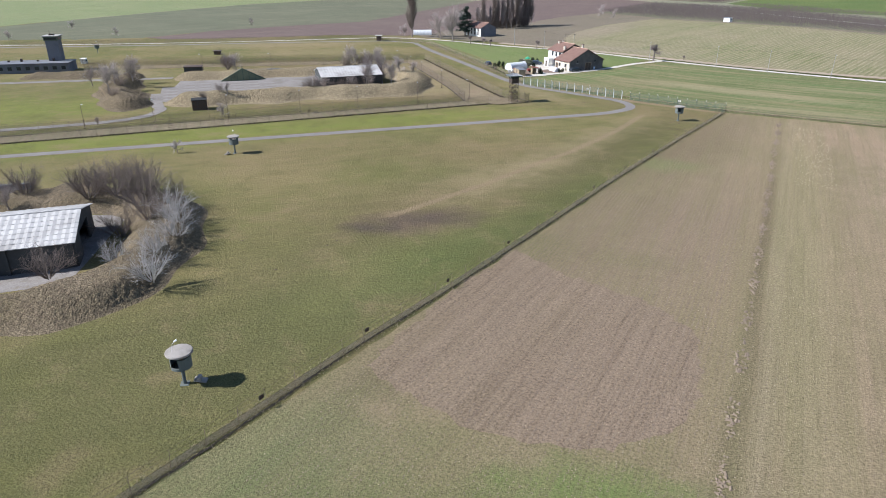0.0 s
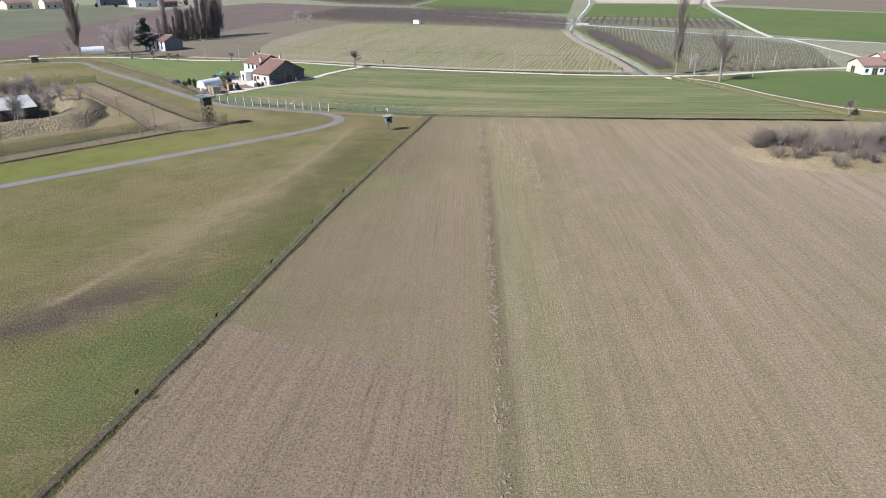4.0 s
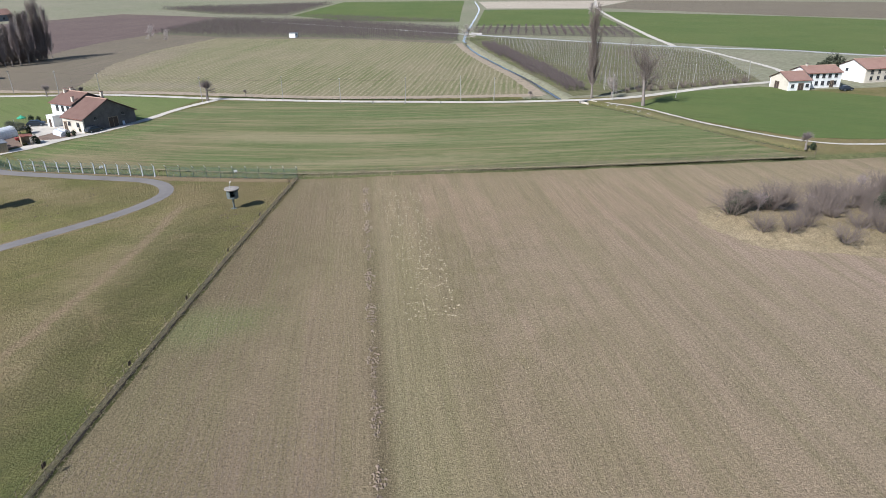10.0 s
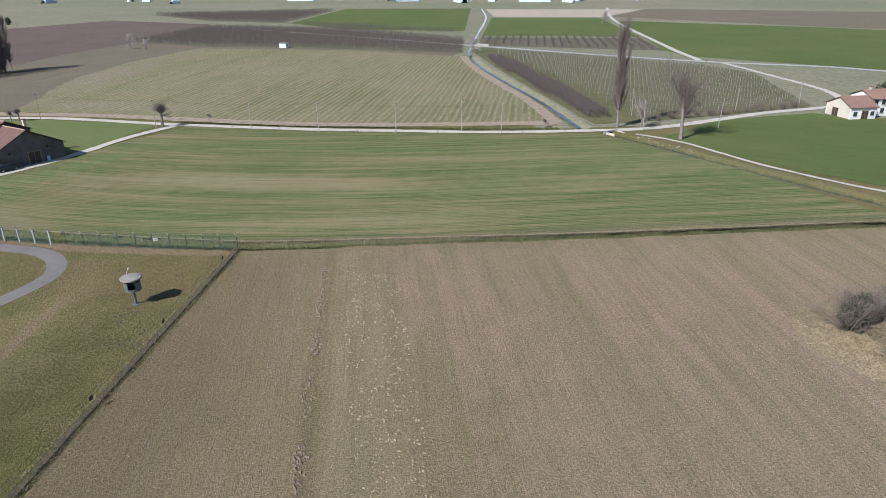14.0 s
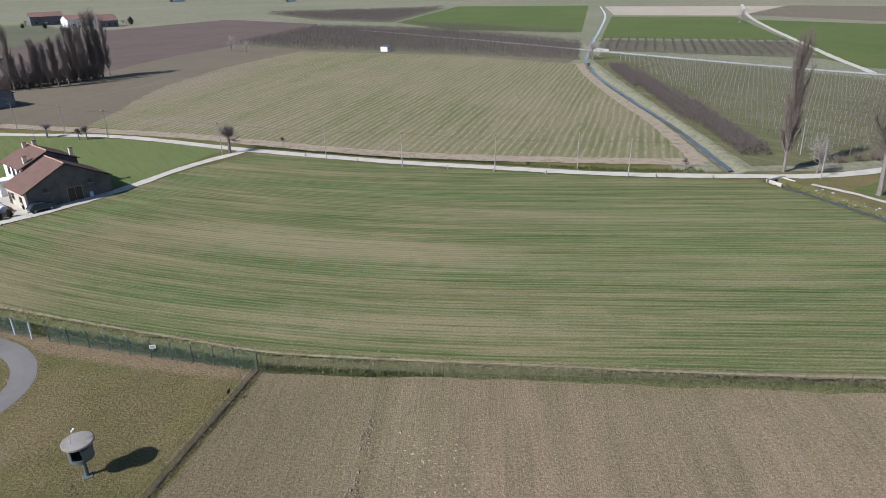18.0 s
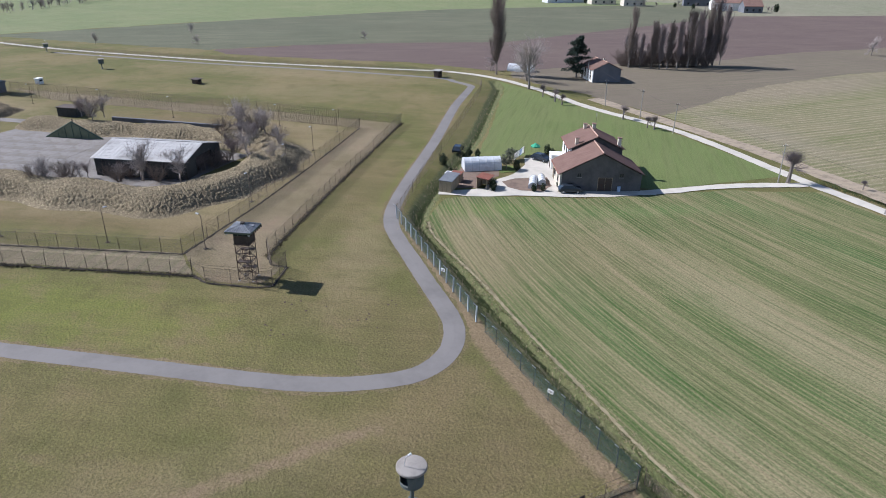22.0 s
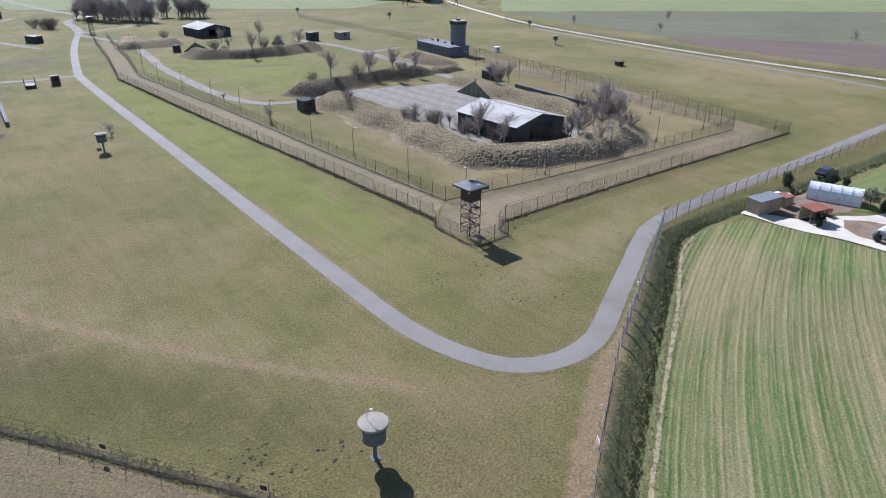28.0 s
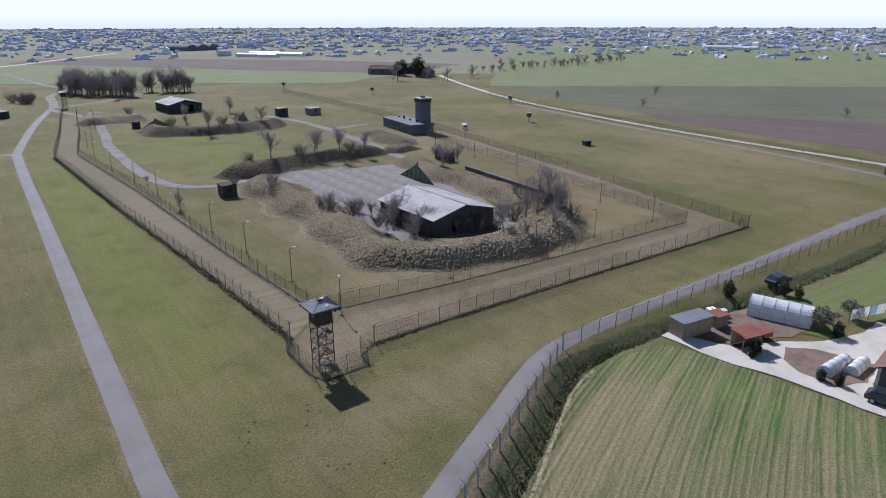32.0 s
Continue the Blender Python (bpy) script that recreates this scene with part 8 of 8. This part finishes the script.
for cx, cy, n_, s_ in ((-14.8, 121.3, 22, 1.2), (-15.7, 127.9, 14, 0.9), (-13.5, 124.7, 6, 0.7), (-45, 132.9, 5, 0.8), (-40.4, 141.3, 6, 0.9), (-41.4, 145.8, 4, 0.8), (-47.1, 137.4, 5, 1.4), (-65.2, 88.8, 7, 3), (-86.9, 77.5, 4, 3), (-81.2, 118.8, 6, 1.2), (-60.7, 41.1, 8, 6), (-48, 32.2, 6, 5)):
    for _ in range(n_):
        o = new("molehill", hm)
        s = rm.uniform(0.5, 1.15)
        o.matrix_basis = pose(cx + rm.gauss(0, s_), cy + rm.gauss(0, s_), 0.01, 0, 0, rm.uniform(-0.9, 361.1)) @ Matrix.Scale(s, 4)
        tagged(o, "dark fresh molehill in short grass", "molehill", "molehills")

# weeds at the fence foot, clods on the field
M_DARKWEED = plain_mat("withered_weeds", (0.085, 0.068, 0.042), 0.95, var=0.4)
stuff_rods("fence_weeds", tufts(along([(x - 0.2, y) for x, y in FIELD_FENCE[1:]], 4200, 0.25, 21), 0.05, 0.2, 22), M_STRAW, "dead weeds along the fence foot", "weeds")
stuff_rods("compound_weeds", tufts(along(OUT_L[:4], 2600, 0.15, 23), 0.06, 0.26, 24), M_DARKWEED, "dead weeds along the compound fence", "weeds")
stuff_rods("compound_weeds", tufts(along(OUT_R, 1500, 0.15, 25), 0.06, 0.26, 26), M_DARKWEED, "dead weeds along the compound fence", "weeds")


def clods(name, n, xr, yr, size, mat, label, test=None, seed=1, rows=0.0):
    rnd = np.random.RandomState(seed)
    x, y = rnd.uniform(*xr, n), rnd.uniform(*yr, n)
    if test is not None:
        k = test(x, y)
        x, y = x[k], y[k]
    if rows:
        k = np.round((x - 0.0205 * y) / rows)
        x = k * rows + 0.0205 * y + rnd.normal(0, 0.07, len(x))
    n = len(x)
    s = rnd.uniform(0.4, 1.0, n) * size
    base = np.array([(1, 0, 0), (-0.5, 0.87, 0), (-0.5, -0.87, 0), (0.05, 0.05, 0.85)])
    w = rnd.uniform(0, 6.28, n)
    R = np.stack([np.stack([np.cos(w), -np.sin(w)], -1), np.stack([np.sin(w), np.cos(w)], -1)], -2)
    V = np.zeros((n, 4, 3))
    V[:, :, :2] = np.einsum("nij,kj->nki", R, base[:, :2]) * s[:, None, None]
    V[:, :, 2] = base[:, 2] * s[:, None] * 0.8 + 0.04
    V[:, :, 0] += x[:, None]
    V[:, :, 1] += y[:, None]
    b = (np.arange(n) * 4)[:, None]
    F = np.concatenate([b + np.array([[0, 1, 3]]), b + np.array([[1, 2, 3]]), b + np.array([[2, 0, 3]])])
    me = bpy.data.meshes.new(name)
    me.from_pydata(V.reshape(-1, 3).tolist(), [], F.tolist())
    me.materials.append(mat)
    return tagged(new(name, me), label, "clods", kind="stuff")


M_CLOD = plain_mat("clod_soil", (0.195, 0.15, 0.11), 0.97, var=0.4)
M_STRAWBIT = plain_mat("straw_bits", (0.33, 0.275, 0.18), 0.97, var=0.4)
ROUGH = [(-28, 13.5), (-22, 11.3), (-17, 10), (-12, 10), (-8, 10.6), (-5, 12.2), (-2.3, 15), (0.2, 22), (1.2, 39.4), (1.3, 73.6), (-19.1, 73), (-23.6, 43.2)]
clods("straw_bits", 12000, (-30, 60), (-20, 143), 0.08, M_STRAWBIT, "bits of straw on the fallow field", lambda x, y: (x > -33 + (y + 7) * 0.178 + 1.5), 3)
clods("straw_clumps", 420, (8.5, 15), (90, 137), 0.2, M_STRAWBIT, "scattered pale clumps of straw in rows", None, 5)
clods("soil_clods", 34000, (-30, 2), (8, 75), 0.085, M_CLOD, "soil clods in rows on the rough strip", lambda x, y: inside(x, y, ROUGH), 1, 0.52)
clods("soil_clods", 60000, (-28, 4), (-14, 143), 0.07, M_CLOD, "soil clods in rows along the fence", lambda x, y: (x > -33 + (y + 7) * 0.178 + 1.5) & (x < 3.2), 6, 0.52)
clods("soil_clods", 30000, (4, 45), (0, 140), 0.06, M_CLOD, "small soil clods in rows on the fallow field", None, 7, 0.75)
clods("furrow_clods", 9000, (1.6, 7.2), (-30, 138), 0.24, M_CLOD, "clods heaped along the open furrow", lambda x, y: np.abs(x - (3.2 + (y - 10) * 0.0205)) < 0.30 + 0.30 * np.sin(y * 0.7) + 0.1 * np.sin(y * 2.3), 2)

# ---- the far plain: towns, woods and haze ----
def far_stuff(name, material, label, category, n, dist, spread_, size, seed, kind):
    """Many small far forms in one mesh: lumpy tree clumps or gabled houses, west and north of the site."""
    rnd = random.Random(seed)
    v, f = [], []
    for _ in range(n):
        a = radians(rnd.uniform(*spread_))
        d = dist[0] * (dist[1] / dist[0]) ** rnd.random()
        cx, cy = d * math.cos(a), 150 + d * math.sin(a)
        s = size * rnd.uniform(0.6, 1.5)
        q = rnd.uniform(0, math.pi)
        c, sn = math.cos(q), math.sin(q)
        put = lambda x, y, z: v.append((cx + x * c - y * sn, cy + x * sn + y * c, z))
        b = len(v)
        if kind == "house":
            L, W, h, r = s * rnd.uniform(1.2, 2.4), s, s * rnd.uniform(0.5, 0.9), s * 0.28
            for z in (0, h):
                for x, y in ((-L, -W), (L, -W), (L, W), (-L, W)):
                    put(x / 2, y / 2, z)
            put(-L / 2, 0, h + r)
            put(L / 2, 0, h + r)
            f.extend([(b, b + 1, b + 5, b + 4), (b + 2, b + 3, b + 7, b + 6), (b + 1, b + 2, b + 6, b + 9, b + 5), (b + 3, b, b + 4, b + 8, b + 7), (b + 4, b + 5, b + 9, b + 8), (b + 6, b + 7, b + 8, b + 9)])
        else:
            k, L = 9, s * rnd.uniform(0.8, 5.0)
            for i in range(k):
                x = -L / 2 + L * i / (k - 1)
                h = s * rnd.uniform(0.55, 1.1) * (0.5 + 0.5 * math.sin(math.pi * (i + 0.5) / k))
                put(x, -s * 0.4, 0)
                put(x, -s * 0.25 + rnd.uniform(-1, 1), h * 0.75)
                put(x + rnd.uniform(-1, 1), s * 0.05, h)
                put(x, s * 0.4, 0)
            for i in range(k - 1):
                for j in range(3):
                    p = b + i * 4 + j
                    f.append((p, p + 4, p + 5, p + 1))
    ob = mesh_ob(name, v, f, material)
    return tagged(ob, label, category, kind="stuff")


# distance haze is painted into these pale, bluish base colours
M_FARTREE_HAZED = plain_mat("far_woods_in_haze", (0.52, 0.575, 0.67), 1.0, var=0.4, scale=0.02)
M_FARWALL_HAZED = plain_mat("far_walls_in_haze", (0.74, 0.75, 0.76), 0.9, var=0.4, scale=0.02)
M_FARROOF_HAZED = plain_mat("far_roofs_in_haze", (0.56, 0.53, 0.54), 0.9, var=0.4, scale=0.02)
WEST = (150, 232)
far_stuff("far_woods", M_FARTREE_HAZED, "bare tree belts far across the plain", "trees", 2200, (1000, 4150), WEST, 4.0, 1, "tree")
far_stuff("far_woods", M_FARTREE_HAZED, "bare tree belts on the horizon", "trees", 900, (1600, 4150), (100, 240), 8, 2, "tree")
far_stuff("far_town", M_FARWALL_HAZED, "pale houses of a distant town", "houses", 700, (1300, 4100), WEST, 4.2, 3, "house")
far_stuff("far_town", M_FARROOF_HAZED, "haze-greyed houses of a distant town", "houses", 560, (1300, 4100), WEST, 4.2, 4, "house")
far_stuff("far_woods", M_FARTREE_HAZED, "bare tree belts behind the ploughed land", "trees", 240, (720, 1250), WEST, 3.4, 6, "tree")
far_stuff("far_town", M_FARWALL_HAZED, "pale farm buildings along the tree belts", "houses", 70, (760, 1300), WEST, 4.5, 7, "house")
far_stuff("far_woods", M_FARTREE_HAZED, "bare tree belts far to the north", "trees", 60, (900, 3000), (60, 125), 10, 5, "tree")
for x, y, L, W, h, a in ((-715, -125, 62, 9, 4, 75), (-735, -150, 40, 9, 4, 75), (-690, -140, 50, 9, 4, 76), (-945, 415, 70, 12, 5, 55)):
    tunnel(pose(x, y, 0, 0, 0, a), L, W, h, "long white greenhouse far across the plain", "distant greenhouses", 8)
t = thing("arched_hall", pose(-850, -300, 0, 0, 0, 70) @ Matrix.Scale(0.72, 4), "dark arched hall far across the plain", "hall")
for i, o in enumerate((-26, 0, 26)):
    bm = bmesh.new()
    rg = [[bm.verts.new((x, o + 14 * math.cos(math.pi * j / 10), 11 * math.sin(math.pi * j / 10))) for j in range(11)] for x in (-30, 30)]
    for j in range(10):
        bm.faces.new((rg[0][j], rg[0][j + 1], rg[1][j + 1], rg[1][j]))
    bm.faces.new(rg[0])
    bm.faces.new(rg[1][::-1])
    part("vault", bm, M_DKBRICK, t)
gable_house("farmhouse", pose(-482, 67, 0, 0, 0, 20), 14, 9, 4.5, 7, (M_DKBRICK, M_CREAM, M_DKBRICK, M_DKBRICK), "large farmhouse at the end of the gravel road", windows=[("-y", x, 2, 1.2, 1.8) for x in (-9, -3, 3, 9)])
strip("road_far_west", [(-440, -285), (-522, -294), (-607, -315), (-760, -350)], 6, 0.08, M_SHELL, "pale country road far off", "road", 0.3)
M_FARPLOUGH = field_mat("dark_plough", (0.150, 0.118, 0.098), (0.178, 0.140, 0.116), (0.128, 0.104, 0.084), -20, 6.0, 0.5, 0.6, 0.2, 0.6)
field("field_west_plough", [(-545, -320), (-528, -234), (-505, -110), (-487, -8), (-478, 62), (-590, 92), (-636, -57), (-645, -267), (-625, -350)], 0.06, M_FARPLOUGH, "brown ploughed field far off", rough=2, step=20)
DYKE = [(-361, -165.2), (-364.8, -130.6), (-374.5, -81.2), (-382.8, -52.2), (-383.3, -23.4), (-384.8, 4.9), (-394.4, 37.5), (-402.4, 71.3), (-409.6, 98.6)]
strip("dyke_west", DYKE, 2.5, 0.07, plain_mat("dyke_weeds", (0.085, 0.085, 0.045), 0.95, var=0.4), "dark overgrown ditch across the meadow", "verge", 0.6)
field("meadow_west", [(x - 3, y) for x, y in DYKE[:7]] + [(-474, 64), (-484, -8), (-502, -110), (-525, -234), (-540, -318), (-455, -262)], 0.05, M_MEADOW, "green meadow beyond the ditch", rough=1.0, step=8)
strip("track_back", [(-335.8, -8.2), (-326.2, 18.1), (-312.6, 49.3), (-288.7, 81.9), (-268.2, 108.1), (-257.3, 117.8)], 1.6, 0.06, M_STRIP, "faint pale track across the grass", "track", 0.3)
strip("road_west", [(-258.8, -51.2), (-279, -67), (-303, -87), (-336, -103), (-367, -144), (-449, -241)], 4.0, 0.08, M_CONC, "pale concrete road leading west", "road", 0.2)
strip("road_south_west", [(-213, -38), (-250, -100), (-318, -128.6)], 3.0, 0.075, M_CONC, "pale concrete side road", "road", 0.2)
# glowing backdrop at the plain's edge: painted pale haze, brightening upwards into the sky
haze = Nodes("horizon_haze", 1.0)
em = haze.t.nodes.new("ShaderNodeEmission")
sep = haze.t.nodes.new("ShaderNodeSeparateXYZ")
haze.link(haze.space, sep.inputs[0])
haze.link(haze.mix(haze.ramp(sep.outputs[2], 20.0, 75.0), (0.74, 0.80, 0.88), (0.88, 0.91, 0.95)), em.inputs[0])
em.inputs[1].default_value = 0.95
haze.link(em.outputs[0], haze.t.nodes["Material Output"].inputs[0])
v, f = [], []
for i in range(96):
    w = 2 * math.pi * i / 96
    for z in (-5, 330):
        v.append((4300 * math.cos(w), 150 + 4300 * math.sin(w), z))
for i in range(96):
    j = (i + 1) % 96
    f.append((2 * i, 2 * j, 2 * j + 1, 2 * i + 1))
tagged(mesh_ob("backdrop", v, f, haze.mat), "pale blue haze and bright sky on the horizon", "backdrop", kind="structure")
